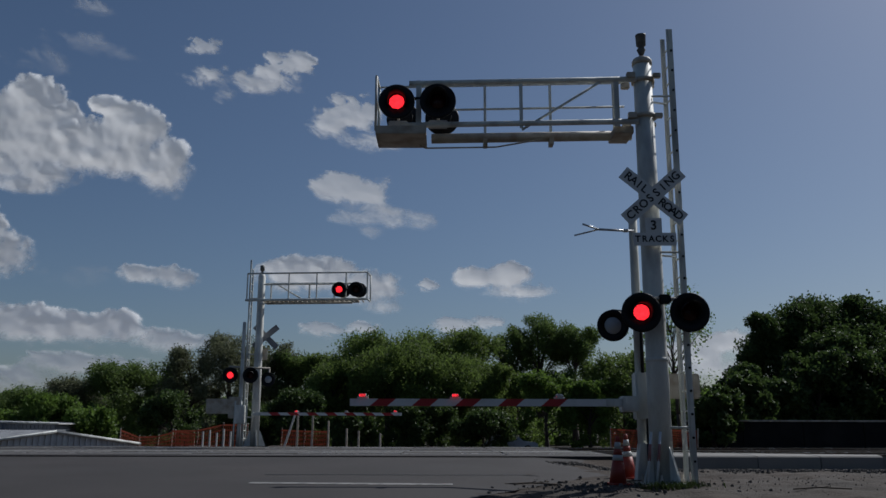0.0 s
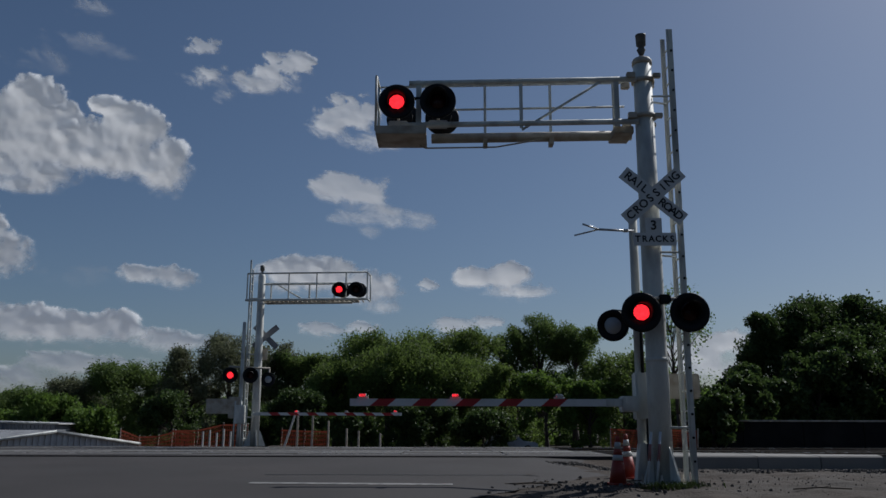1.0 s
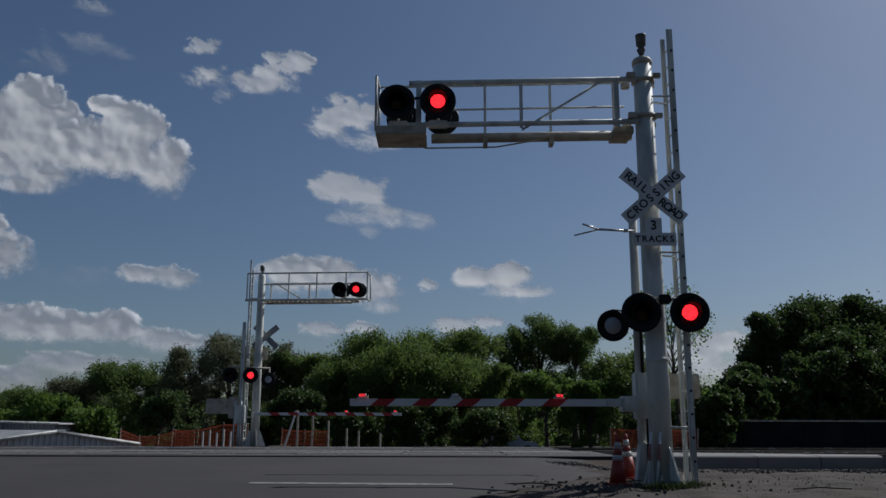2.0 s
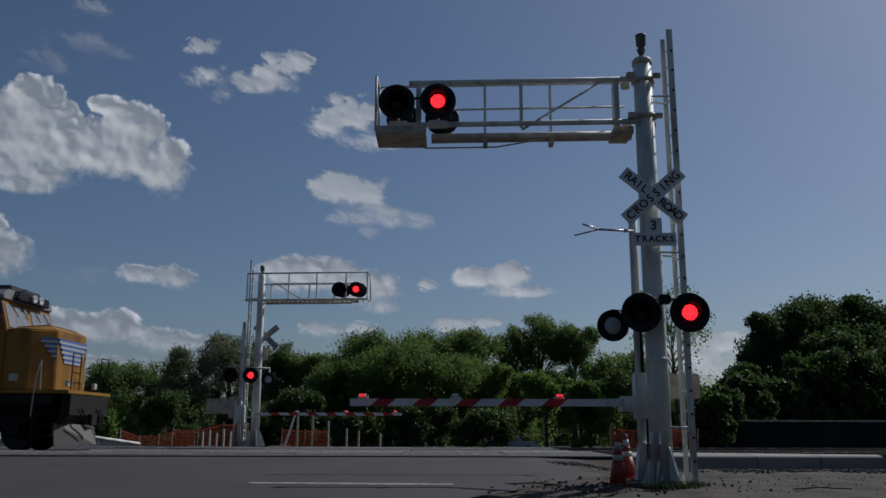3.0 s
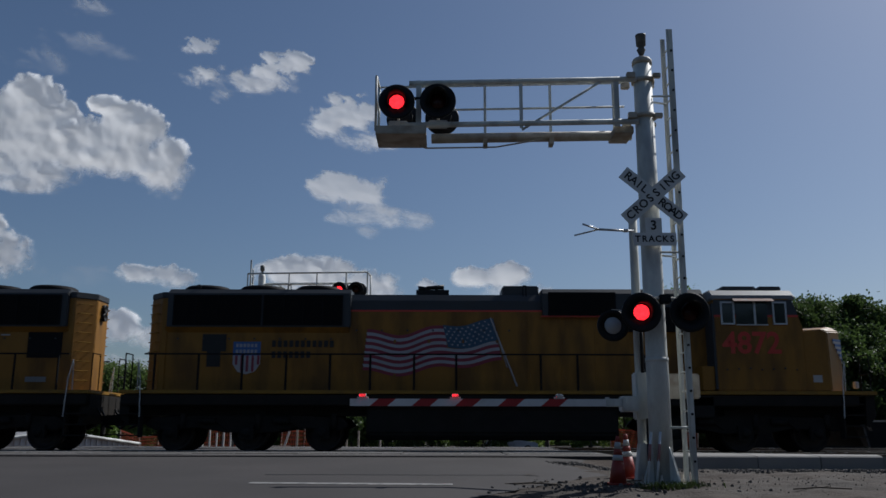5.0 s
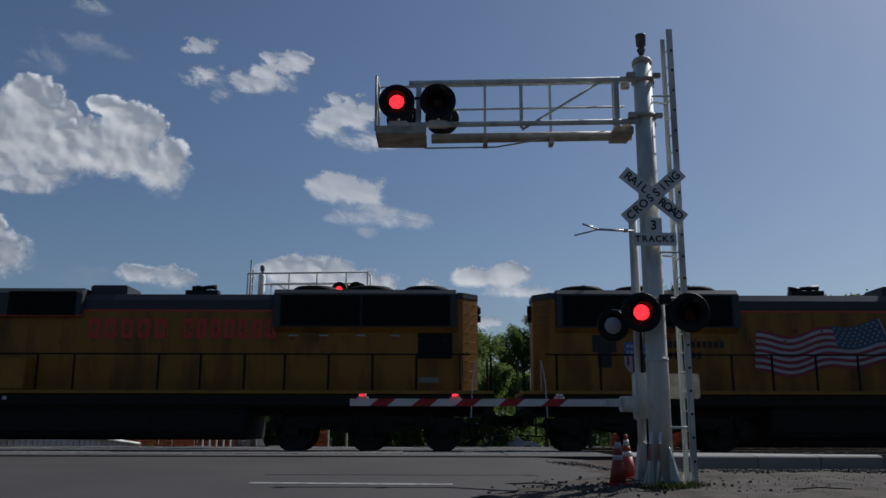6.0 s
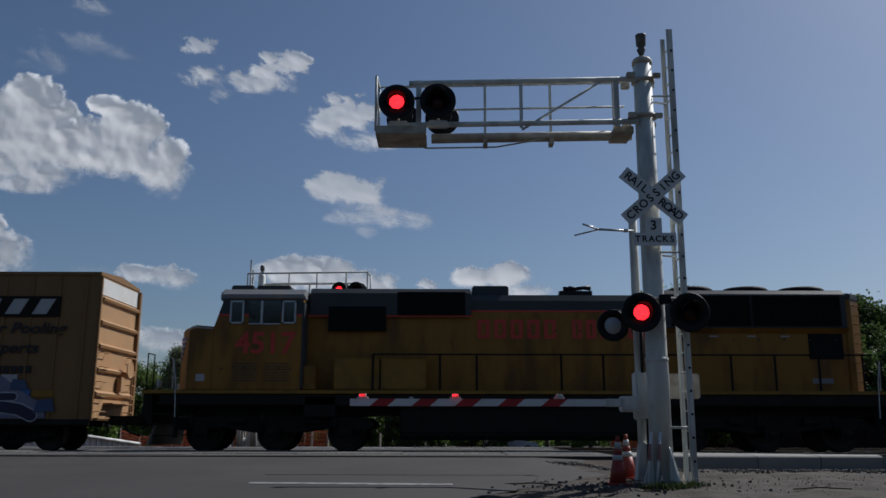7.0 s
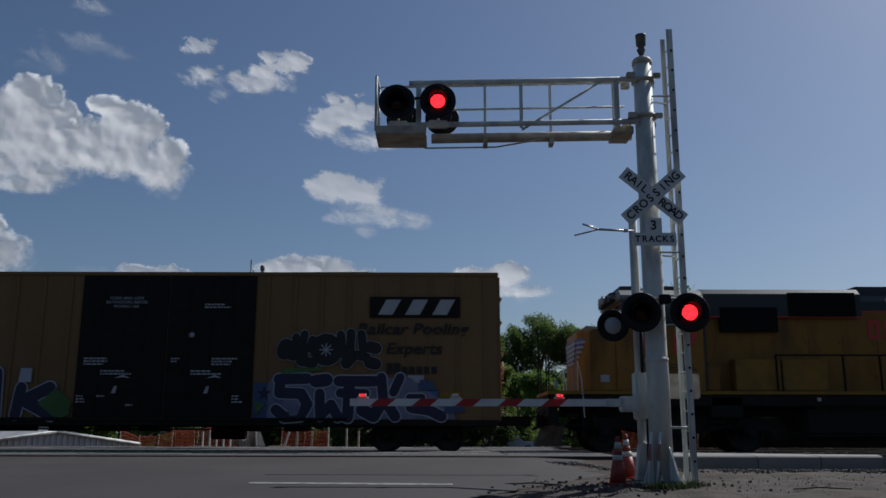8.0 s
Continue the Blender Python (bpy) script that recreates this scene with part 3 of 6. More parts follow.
def build_gate(name, x, y, z, direction, length, pieces, lights, mech, thick=0.14):
    """A lowered gate arm of red and white pieces; lights: (distance from the pivot, phase)."""
    g = thing(name, pose(x, y, z), "lowered red and white striped crossing gate arm with small red lamps", "crossing gate", "crossing gates")
    d = direction
    cuts = pieces if isinstance(pieces, tuple) else tuple(length * k / pieces for k in range(pieces + 1))
    pieces = len(cuts) - 1
    for k in range(pieces):
        a, b = cuts[k], cuts[k + 1]
        lean = 0.065 if 0 < k else 0.0
        lean2 = 0.065 if k < pieces - 1 else 0.0
        bm = bmesh.new()
        h = thick / 2
        pts = [(d * (a + lean), -h), (d * (b + lean2), -h), (d * (b - lean2), h), (d * (a - lean), h)]
        prism(bm, pts, -0.025, 0.025)
        part("gate_stripe", bm, GATE_RED if k % 2 else GATE_WHITE, g, "red reflective stripe" if k % 2 else "white reflective stripe")
    for u, ph in lights:
        quick("lamp_base", SIGN_WHITE, g, (d * u - 0.085, d * u + 0.085, -0.03, 0.03, thick / 2, thick / 2 + 0.03), (d * u - 0.055, d * u + 0.055, -0.045, 0.045, thick / 2 + 0.03, thick / 2 + 0.075), bevel=0.01, label="small pale lamp housing")
        bm = bmesh.new()
        box(bm, d * u - 0.045, d * u + 0.045, -0.056, -0.038 if ph else -0.03, thick / 2 + 0.032, thick / 2 + 0.07)
        o = part("gate_lamp", bm, GATE_LAMP, g, "small red gate lamp")
        if ph == "L":
            LAMPS_L.append(o)
        elif ph == "R":
            LAMPS_R.append(o)
    quick("arm_bracket", GALV, g, (min(0, -d * 0.25), max(0, -d * 0.25), -0.035, 0.035, -0.06, 0.06), (min(-d * 0.25, -d * 0.3), max(-d * 0.25, -d * 0.3), -0.05, 0.05, -0.08, 0.08), bevel=0.01)
    return g


def build_gate_post():
    """Slim mast with the gate machine beside the big mast."""
    ox, oy = 3.15, 13.62
    gz = ground_z(ox, oy)
    s = thing("gate_post", pose(ox, oy, 0), "slim galvanised gate mast with grey gate machine and counterweight", "gate post", "gate masts")
    bm = bmesh.new()
    lathe(bm, [(0.075, gz), (0.07, 4.05), (0.05, 4.07)], seg=18)
    part("mast", bm, GALV, s)
    quick("gate_machine", GALV, s, (-0.36, -0.08, -0.3, -0.02, 0.84, 1.08), (-0.1, 0.14, -0.15, 0.15, 0.72, 1.46), bevel=0.02, label="grey cast gate machine housing")
    quick("counterweight", GALV_DARK, s, (0.42, 1.02, 0.2, 0.34, 1.06, 1.46), bevel=0.02, label="grey plate counterweight")
    pipes("counterweight_arm", GALV_DARK, s, (0.05, (0.0, 0.2, 1.1), (0.6, 0.27, 1.35)))
    lamp(s, -0.47, -0.36, 2.17, -1, None, 0.25, False, LENS_BACK)
    pipes("lamp_bracket", GALV_DARK, s, (0.03, (0, 0, 2.42), (-0.45, -0.25, 2.42)), (0.03, (-0.46, -0.22, 2.42), (-0.46, -0.22, 2.15)))
    pipes("conduit", BLACK, s, (0.03, (0.02, -0.12, 1.45), (0.03, -0.12, 2.3)))
    pipes("conduit", BLACK, s, (0.022, (0.05, -0.14, gz), (0.06, -0.12, 0.8)))
    bm = bmesh.new()
    prism(bm, [(-0.14, gz), (0.14, gz), (0.08, gz + 0.6), (-0.06, gz + 0.6)], -0.12, 0.12)
    part("footing", bm, GALV, s, bevel=0.01)
    for x in (-0.1, 0.04):
        pipes("marker_stake", GATE_WHITE, s, (0.022, (x, -0.62, gz), (x + 0.1, -0.58, gz + 0.78)), label="faded white marker stake")
        pipes("marker_stake", STAKE_RED, s, (0.024, (x + 0.045, -0.6, gz + 0.35), (x + 0.075, -0.59, gz + 0.6)), label="faded red band")


def build_far_signal():
    ox, oy = -7.18, 33.0
    s = thing("cantilever_signal", pose(ox, oy, 0), "galvanised cantilever crossing signal beyond the tracks, half lit", "railway signal", "crossing signals")
    bm = bmesh.new()
    lathe(bm, [(0.165, -0.1), (0.155, 2.5), (0.14, 6.5), (0.1, 6.56)], seg=22)
    part("mast", bm, GALV, s)
    bm = bmesh.new()
    lathe(bm, [(0.03, 6.5), (0.07, 6.62), (0.04, 6.7), (0.09, 6.72), (0.09, 6.9), (0.05, 6.93)], seg=12)
    part("bell", bm, BELL, s, "weathered grey electronic bell on top")
    for k in range(4):
        bm = bmesh.new()
        prism(bm, [(0.16, -0.08), (0.42, -0.08), (0.2, 0.5), (0.16, 0.5)], -0.012, 0.012)
        part("gusset", bm, GALV, s).matrix_basis = pose(0, 0, 0, 0, 0, 90 * k + 25)
    def ax(x, y, z):
        return (x - ox, y - (x - ox) * 0.09, z)
    R = -2.92
    f, r = -0.45, 0.3
    for name, y, z, rad, x0, x1, m in (("handrail", f, 6.52, 0.035, -7.65, R, GALV), ("toe_rail", f, 5.47, 0.05, -7.7, R, GALV), ("top_chord", r, 6.22, 0.05, -7.1, -3.6, GALV), ("mid_rail", f, 6.08, 0.022, -7.0, -4.4, GALV), ("main_beam", r, 5.52, 0.09, -7.1, -3.3, GALV_DARK), ("lower_chord", f + 0.2, 5.36, 0.045, -6.9, -3.5, GALV_DARK)):
        bm = bmesh.new()
        tube(bm, ax(x0, y, z), ax(x1, y, z), rad, seg=8)
        part(name, bm, m, s)
    for x in (-7.65, -6.0, -4.9, -3.75, R):
        bm = bmesh.new()
        tube(bm, ax(x, f, 5.47), ax(x, f, 6.52), 0.03, seg=6)
        part("post", bm, GALV, s)
    for x in (-6.85, -5.3, -4.3):
        bm = bmesh.new()
        tube(bm, ax(x, r, 5.5), ax(x, r, 6.22), 0.035, seg=6)
        part("post", bm, GALV, s)
    pipes("brace", GALV, s, (0.03, ax(-6.6, r, 6.2), ax(-5.5, r, 5.55)))
    e = [ax(R, f, 6.52), ax(R + 0.06, r, 6.5), ax(R + 0.06, r, 5.47), ax(R, f, 5.47)]
    pipes("end_rail", GALV, s, (0.03, *e))
    bm = bmesh.new()
    for k in range(22):
        a = ax(-7.0 + k * 0.185, 0, 0)
        box(bm, a[0] - 0.02, a[0] + 0.02, a[1] + f, a[1] + r, 5.43, 5.46)
    part("walkway_grating", bm, GALV_DARK, s, "steel grating walkway")
    for x, ph in ((-3.98, "L"), (-3.33, "R")):
        lamp(s, *ax(x, -0.75, 5.8), -1, ph, 0.29)
        lamp(s, *ax(x, 0.6, 5.98), 1, None, 0.3)
    pipes("lamp_crossarm", BLACK, s, (0.04, ax(-3.98, -0.45, 5.85), ax(-3.33, -0.45, 5.85)))
    for x, ph in ((-8.12, "L"), (-7.34, "R")):
        lamp(s, x - ox, -0.45, 2.57, -1, ph, 0.3)
    lamp(s, 0.47, -0.2, 2.42, -1, None, 0.27, False, LENS_BACK)
    pipes("lamp_crossarm", GALV_DARK, s, (0.04, (-1.05, -0.3, 2.9), (0.5, -0.1, 2.85)), (0.04, (0.47, -0.1, 2.85), (0.47, -0.1, 2.5)))
    for sgn in (-40, 43):
        bm = bmesh.new()
        box(bm, -0.61, 0.61, -0.006, 0.006, -0.115, 0.115, pose(0.2, 0.25 + sgn * 0.0004, 4.12, 0, sgn, 0))
        part("crossbuck_blade", bm, SHED_GREY, s, "bare metal back of a crossbuck blade")
    quick("track_count_plate", GALV_DARK, s, (0.05, 0.3, 0.24, 0.25, 3.2, 3.65))
    for y in (-0.1, 0.3):
        quick("ladder_stringer", GALV, s, (-0.46, -0.4, y - 0.02, y + 0.02, -0.1, 7.05 - y * 0.8))
    bm = bmesh.new()
    tube(bm, (-0.43, -0.1, 0), (-0.43, 0.3, 0), 0.018, seg=5)
    rung = part("ladder_rung", bm, GALV, s)
    for k in range(23):
        o = rung if k == 0 else new("ladder_rung", rung.data)
        o.parent = s
        o.location = (0, 0, 0.2 + 0.3 * k)
    for z in (1.0, 3.4, 5.6):
        pipes("ladder_stay", GALV, s, (0.025, (0, 0, z), (-0.43, 0.0, z)))
    p = thing("gate_post", pose(-7.72, 32.75, 0), "slim galvanised gate mast with grey counterweight box", "gate post", "gate masts")
    bm = bmesh.new()
    lathe(bm, [(0.11, -0.1), (0.085, 0.5), (0.07, 4.6), (0.04, 4.64)], seg=14)
    part("mast", bm, GALV, p)
    quick("gate_machine", GALV, p, (-0.15, 0.25, -0.35, 0.15, 0.75, 1.45), bevel=0.03, label="grey cast gate machine housing")
    quick("counterweight", GALV_DARK, p, (-1.25, -0.35, -0.25, -0.1, 1.12, 1.68), (-0.4, 0.0, -0.25, -0.1, 0.95, 1.75), bevel=0.02, label="grey plate counterweight")
    pipes("step_rail", GALV, p, (0.03, (-0.15, -0.3, -0.1), (-0.12, -0.3, 1.6)), (0.03, (0.1, -0.3, 0.0), (0.1, -0.3, 1.6)))
    return s


def build_cone(x, y, lean, label):
    c = thing("traffic_cone", pose(x, y, ground_z(x, y) + 0.005, 0, lean, 20), label, "traffic cone", "cones by the mast")
    bm = bmesh.new()
    box(bm, -0.17, 0.17, -0.17, 0.17, 0, 0.03)
    part("base", bm, CONE, c, bevel=0.01)
    def rad(z):
        return 0.135 - 0.108 * z / 0.71
    for name, z0, z1, m, o in (("cone_body", 0.03, 0.36, CONE, 0), ("reflective_band", 0.36, 0.44, CONE_BAND, 0.002), ("cone_body", 0.44, 0.53, CONE, 0), ("reflective_band", 0.53, 0.63, CONE_BAND, 0.002), ("cone_tip", 0.63, 0.72, CONE, 0)):
        bm = bmesh.new()
        lathe(bm, [(rad(z0) + o, z0), (rad(z1) + o, z1)], seg=20)
        part(name, bm, m, c, "white reflective band" if "band" in name else "")

# ---------------------------------------------------------------- train
WHEELSETS = []                            # (object, axle x, radius, turn sign)
TRACK_Y = 25.7


def wheelset(truck_parent, x, r, sign):
    bm = bmesh.new()
    for s in (-1, 1):
        lathe(bm, [(0.1, s * 0.66), (0.14, s * 0.80), (r * 0.55, s * 0.77), (r * 0.86, s * 0.765), (r * 0.88, s * 0.80), (r, s * 0.79), (r, s * 0.70), (r + 0.03, s * 0.69), (r + 0.03, s * 0.665), (r * 0.86, s * 0.67), (r * 0.5, s * 0.70), (0.1, s * 0.66)], axis="Y", seg=28)
    tube(bm, (0, -1.05, 0), (0, 1.05, 0), 0.08, seg=10)
    for k in range(3):
        a = k * math.tau / 3
        for s in (-1, 1):
            tube(bm, (r * 0.35 * math.cos(a), s * 1.06, r * 0.0 + 0.05 * math.sin(a)), (r * 0.35 * math.cos(a), s * 0.76, 0.05 * math.sin(a)), 0.02, seg=5)
    w = part("wheelset", bm, WHEEL, truck_parent, "steel wheels on an axle")
    w.location = (x, 0, r)
    WHEELSETS.append((w, x, r, sign))
    return w


def six_wheel_truck(loco, xs, sign):
    c = sum(xs) / 3
    bm = bmesh.new()
    for s in (-1, 1):
        y = s * 1.08
        prism(bm, [(c - 2.9, 0.72), (c - 2.7, 0.95), (c - 1.2, 1.0), (c + 1.2, 1.0), (c + 2.7, 0.95), (c + 2.9, 0.72), (c + 2.6, 0.58), (c + 1.4, 0.66), (c + 0.6, 0.52), (c - 0.6, 0.52), (c - 1.4, 0.66), (c - 2.6, 0.58)], y - 0.09, y + 0.09)
    box(bm, c - 0.5, c + 0.5, -1.0, 1.0, 0.6, 1.2)
    part("truck_frame", bm, UNDER, loco, "black cast truck frame", bevel=0.015)
    bm = bmesh.new()
    for x in xs:
        for s in (-1, 1):
            box(bm, x - 0.2, x + 0.2, s * 1.2 - 0.08, s * 1.2 + 0.08, 0.36, 0.72)
            lathe(bm, [(0.13, s * 1.2), (0.13, s * 1.32), (0.06, s * 1.34)], (x, 0, 0.53), "Y", 12)
            tube(bm, (x + 0.32, s * 1.2, 0.62), (x + 0.32, s * 1.2, 1.05), 0.09, seg=8)
    split_part("axle_box", bm, UNDER, loco, "black axle boxes and springs", lambda p: (p.y > 0, min(xs, key=lambda x: abs(x - p.x))))
    bm = bmesh.new()
    for x in (c - 1.05, c + 1.05):
        for s in (-1, 1):
            tube(bm, (x - 0.3, s * 1.22, 0.85), (x + 0.15, s * 1.22, 0.85), 0.1, seg=10)
            tube(bm, (x + 0.15, s * 1.22, 0.85), (x + 0.5, s * 1.15, 0.6), 0.03, seg=6)
    split_part("brake_cylinder", bm, UNDER, loco, "", lambda p: (p.y > 0, p.x > c))
    for x in xs:
        wheelset(loco, x, 0.53, sign)


def side_text(name, text, size, x, z, y, side, material, parent, width=None, shear=0.0, bold=0.0):
    turn = 0 if side < 0 else 180
    return words(name, text, size, pose(x, y, z, 0, 0, turn) @ FACE, material, parent, width, 0.003, bold, shear)


def build_loco(m, front, side, number, label):
    """A six-axle road locomotive, nose to +x in its own space; side: the flank with the markings (y sign)."""
    L = thing("locomotive", m, label, "locomotive", "train on the middle track")
    h = 0.86                              # half width of the long hood
    # frame and walkway
    quick("underframe", UNDER, L, (-10.5, 10.4, -1.5, 1.5, 1.28, 1.58), (-10.3, 10.3, -0.9, 0.9, 1.0, 1.3), bevel=0.02, label="black underframe")
    quick("walkway_sill", YELLOW_END, L, (-10.55, 10.9, -1.54, 1.54, 1.6, 1.7), bevel=0.01, label="yellow walkway edge")
    bm = bmesh.new()
    prism(bm, [(-1.35, 0.5), (-1.2, 0.32), (1.2, 0.32), (1.35, 0.5), (1.35, 1.25), (-1.35, 1.25)], -3.55, 3.6, "YZ")
    part("fuel_tank", bm, UNDER, L, "black fuel tank", bevel=0.05)
    quick("air_reservoir", UNDER, L, (-3.4, 3.4, -1.45, -1.1, 1.2, 1.5), (-3.4, 3.4, 1.1, 1.45, 1.2, 1.5), bevel=0.05)
    six_wheel_truck(L, (5.15, 7.2, 9.25), front)
    six_wheel_truck(L, (-4.8, -6.95, -9.1), front)
    # long hood
    bm = bmesh.new()
    prism(bm, [(-h, 1.7), (h, 1.7), (h, 4.05), (-h, 4.05)], -4.15, 6.4, "YZ")
    part("hood", bm, YELLOW, L, "yellow long hood")
    bm = bmesh.new()
    prism(bm, [(-h - 0.004, 4.055), (h + 0.004, 4.055), (h + 0.004, 4.36), (h - 0.14, 4.56), (-h + 0.14, 4.56), (-h - 0.004, 4.36)], -4.15, 6.4, "YZ")
    part("hood_roof", bm, LOCO_GREY, L, "dark grey hood roof", bevel=0.01)
    bm = bmesh.new()
    for s in (-1, 1):
        box(bm, -4.15, 6.4, s * (h + 0.003), s * (h + 0.009), 4.03, 4.08)
    split_part("red_stripe", bm, RED, L, "thin red stripe", side_of)
    # hood door seams
    bm = bmesh.new()
    for k in range(9):
        x = -3.9 + k * 1.0
        for s in (-1, 1):
            box(bm, x - 0.012, x + 0.012, s * h, s * (h + 0.012), 1.75, 3.95)
            for z in (2.1, 3.1):
                box(bm, x + 0.08, x + 0.14, s * h, s * (h + 0.03), z, z + 0.1)
    split_part("door_seams", bm, YELLOW, L, "raised hood door edges and latches", side_of)
    # raised blocks of the hood: blower housing and exhaust
    bm = bmesh.new()
    prism(bm, [(-1.02, 3.9), (1.02, 3.9), (1.02, 4.55), (0.85, 4.72), (-0.85, 4.72), (-1.02, 4.55)], 1.55, 6.3, "YZ")
    part("equipment_housing", bm, LOCO_GREY, L, "dark grey equipment housing", bevel=0.02)
    bm = bmesh.new()
    for s in (-1, 1):
        box(bm, 1.72, 3.72, s * 1.02, s * 1.03, 3.88, 4.6)
        for k in range(13):
            z = 3.91 + k * 0.053
            box(bm, 1.75, 3.69, s * 1.03, s * 1.055, z, z + 0.018)
    split_part("blower_grille", bm, GRILLE, L, "black louvred intake grille", side_of)
    bm = bmesh.new()
    for s in (-1, 1):
        box(bm, 4.05, 5.74, s * 0.9, s * 1.035, 3.44, 4.16)
        for k in range(12):
            box(bm, 4.1, 5.7, s * 1.035, s * 1.05, 3.48 + k * 0.056, 3.5 + k * 0.056)
    split_part("inverter_grille", bm, GRILLE, L, "black louvred equipment grille", side_of)
    quick("exhaust_stack", LOCO_GREY, L, (0.4, 1.5, -0.6, 0.6, 4.5, 4.86), bevel=0.04)
    bm = bmesh.new()
    box(bm, -2.2, -1.2, -0.22, 0.1, 4.56, 4.79)
    for k, (x0, x1) in enumerate(((-1.9, -1.35), (-1.8, -1.5), (-1.7, -2.15))):
        tube(bm, (x0, -0.15 + 0.12 * k, 4.88), (x1, -0.15 + 0.12 * k, 4.88), 0.03, 0.085, seg=10)
        tube(bm, (x0, -0.15 + 0.12 * k, 4.88), (x0, -0.15 + 0.12 * k, 4.58), 0.02, seg=6)
    part("air_horn", bm, BLACK, L, "black multi-chime air horn")
    # radiator section, flared at the top
    bm = bmesh.new()
    prism(bm, [(-h, 1.7), (h, 1.7), (h, 3.4), (1.0, 3.55), (-1.0, 3.55), (-h, 3.4)], -9.55, -4.15, "YZ")
    part("radiator_body", bm, YELLOW, L, "yellow rear hood")
    bm = bmesh.new()
    prism(bm, [(-1.02, 3.555), (1.02, 3.555), (1.02, 4.54), (0.88, 4.69), (-0.88, 4.69), (-1.02, 4.54)], -9.5, -4.1, "YZ")
    part("radiator_housing", bm, LOCO_GREY, L, "dark grey flared radiator housing", bevel=0.02)
    for x0, x1 in ((-9.3, -6.75), (-6.65, -4.35)):
        bm = bmesh.new()
        for s in (-1, 1):
            box(bm, x0, x1, s * 1.02, s * 1.03, 3.6, 4.5)
            for k in range(17):
                z = 3.63 + k * 0.052
                box(bm, x0 + 0.03, x1 - 0.03, s * 1.03, s * 1.055, z, z + 0.016)
            for k in range(5):
                x = x0 + (x1 - x0) * k / 4
                box(bm, x - 0.02, x + 0.02, s * 1.03, s * 1.065, 3.6, 4.5)
        split_part("radiator_grille", bm, GRILLE, L, "black radiator intake grille", side_of)
    for x in (-8.6, -6.9, -5.2):
        bm = bmesh.new()
        lathe(bm, [(0.7, 4.67), (0.7, 4.8), (0.62, 4.86), (0.58, 4.84), (0.2, 4.84), (0.18, 4.87), (0.0001, 4.87)], (x, 0, 0), seg=28)
        part("cooling_fan", bm, GRILLE, L, "round roof cooling fan")
    # rear end: chamfered corners, end plate, grab irons up the near corners
    bm = bmesh.new()
    prism(bm, [(-9.5, -0.9), (-9.68, -0.9), (-10.15, -0.42), (-10.15, 0.42), (-9.68, 0.9), (-9.5, 0.9)], 1.7, 4.42, "XY")
    part("rear_hood_end", bm, YELLOW, L, "yellow chamfered rear hood end", bevel=0.02)
    bm = bmesh.new()
    prism(bm, [(-9.5, -0.91), (-9.69, -0.91), (-10.16, -0.42), (-10.16, 0.42), (-9.69, 0.91), (-9.5, 0.91)], 4.42, 4.6, "XY")
    part("rear_hood_cap", bm, LOCO_GREY, L, "dark grey cap of the rear hood", bevel=0.02)
    for s in (-1, 1):
        for k in range(9):
            z = 2.0 + 0.28 * k
            pipes("grab_iron", YELLOW_END, L, (0.014, (-9.76, s * 0.82, z), (-9.84, s * 0.9, z), (-10.12, s * 0.61, z), (-10.04, s * 0.53, z)), seg=5)
    quick("corner_grille", GRILLE, L, (-9.38, -8.37, 0.86, 0.875, 2.65, 3.4), label="dark louvred access panel") if side > 0 else None
    bm = bmesh.new()
    for z in (3.95, 4.2):
        lathe(bm, [(0.13, -10.14), (0.13, -10.26), (0.1, -10.24), (0.0001, -10.21)], (0, 0, z), "X", 16)
    part("rear_headlight", bm, BLACK, L)
    # cab
    bm = bmesh.new()
    prism(bm, [(6.4, 1.7), (8.95, 1.7), (8.95, 3.5), (8.7, 4.3), (8.55, 4.36), (6.4, 4.36)], -1.55, 1.55)
    part("cab", bm, YELLOW, L, "yellow cab side", bevel=0.03)
    bm = bmesh.new()
    prism(bm, [(-1.56, 4.3), (1.56, 4.3), (1.56, 4.42), (1.3, 4.62), (-1.3, 4.62), (-1.56, 4.42)], 6.36, 8.78, "YZ")
    part("cab_roof", bm, CAB_ROOF, L, "pale grey cab roof", bevel=0.03)
    bm = bmesh.new()
    for s in (-1, 1):
        prism(bm, [(6.42, 3.86), (8.82, 3.86), (8.69, 4.3), (6.42, 4.3)], s * 1.552, s * 1.558)
    split_part("cab_band", bm, LOCO_GREY, L, "dark grey upper cab band", side_of)
    bm = bmesh.new()
    for s in (-1, 1):
        box(bm, 6.42, 8.83, s * 1.552, s * 1.56, 3.8, 3.86)
    split_part("red_stripe", bm, RED, L, "thin red stripe", side_of)
    for s in (-1, 1):
        for x0, x1, fr in ((6.6, 7.0, True), (7.04, 7.95, False), (8.1, 8.5, True)):
            w = quick("cab_window", GLASS_DARK, L, (x0, x1, min(s * 1.556, s * 1.572), max(s * 1.556, s * 1.572), 3.6, 4.24), label="dark cab window")
            t = 0.045
            if fr:
                quick("window_frame", ALU, w, *[(a, b, min(s * 1.55, s * 1.6), max(s * 1.55, s * 1.6), c, d) for a, b, c, d in ((x0, x1, 3.58, 3.58 + t), (x0, x1, 4.2, 4.2 + t), (x0, x0 + t, 3.58, 4.24), (x1 - t, x1, 3.58, 4.24))], label="bright aluminium frame")
            else:
                xm = (x0 + x1) / 2
                quick("window_frame", ALU, w, *[(a, b, min(s * 1.55, s * 1.59), max(s * 1.55, s * 1.59), c, d) for a, b, c, d in ((x0, x1, 3.56, 3.59), (xm + 0.06, xm + 0.12, 3.58, 4.24))], label="bright aluminium sill")
        if side > 0:
            continue
        bm = bmesh.new()
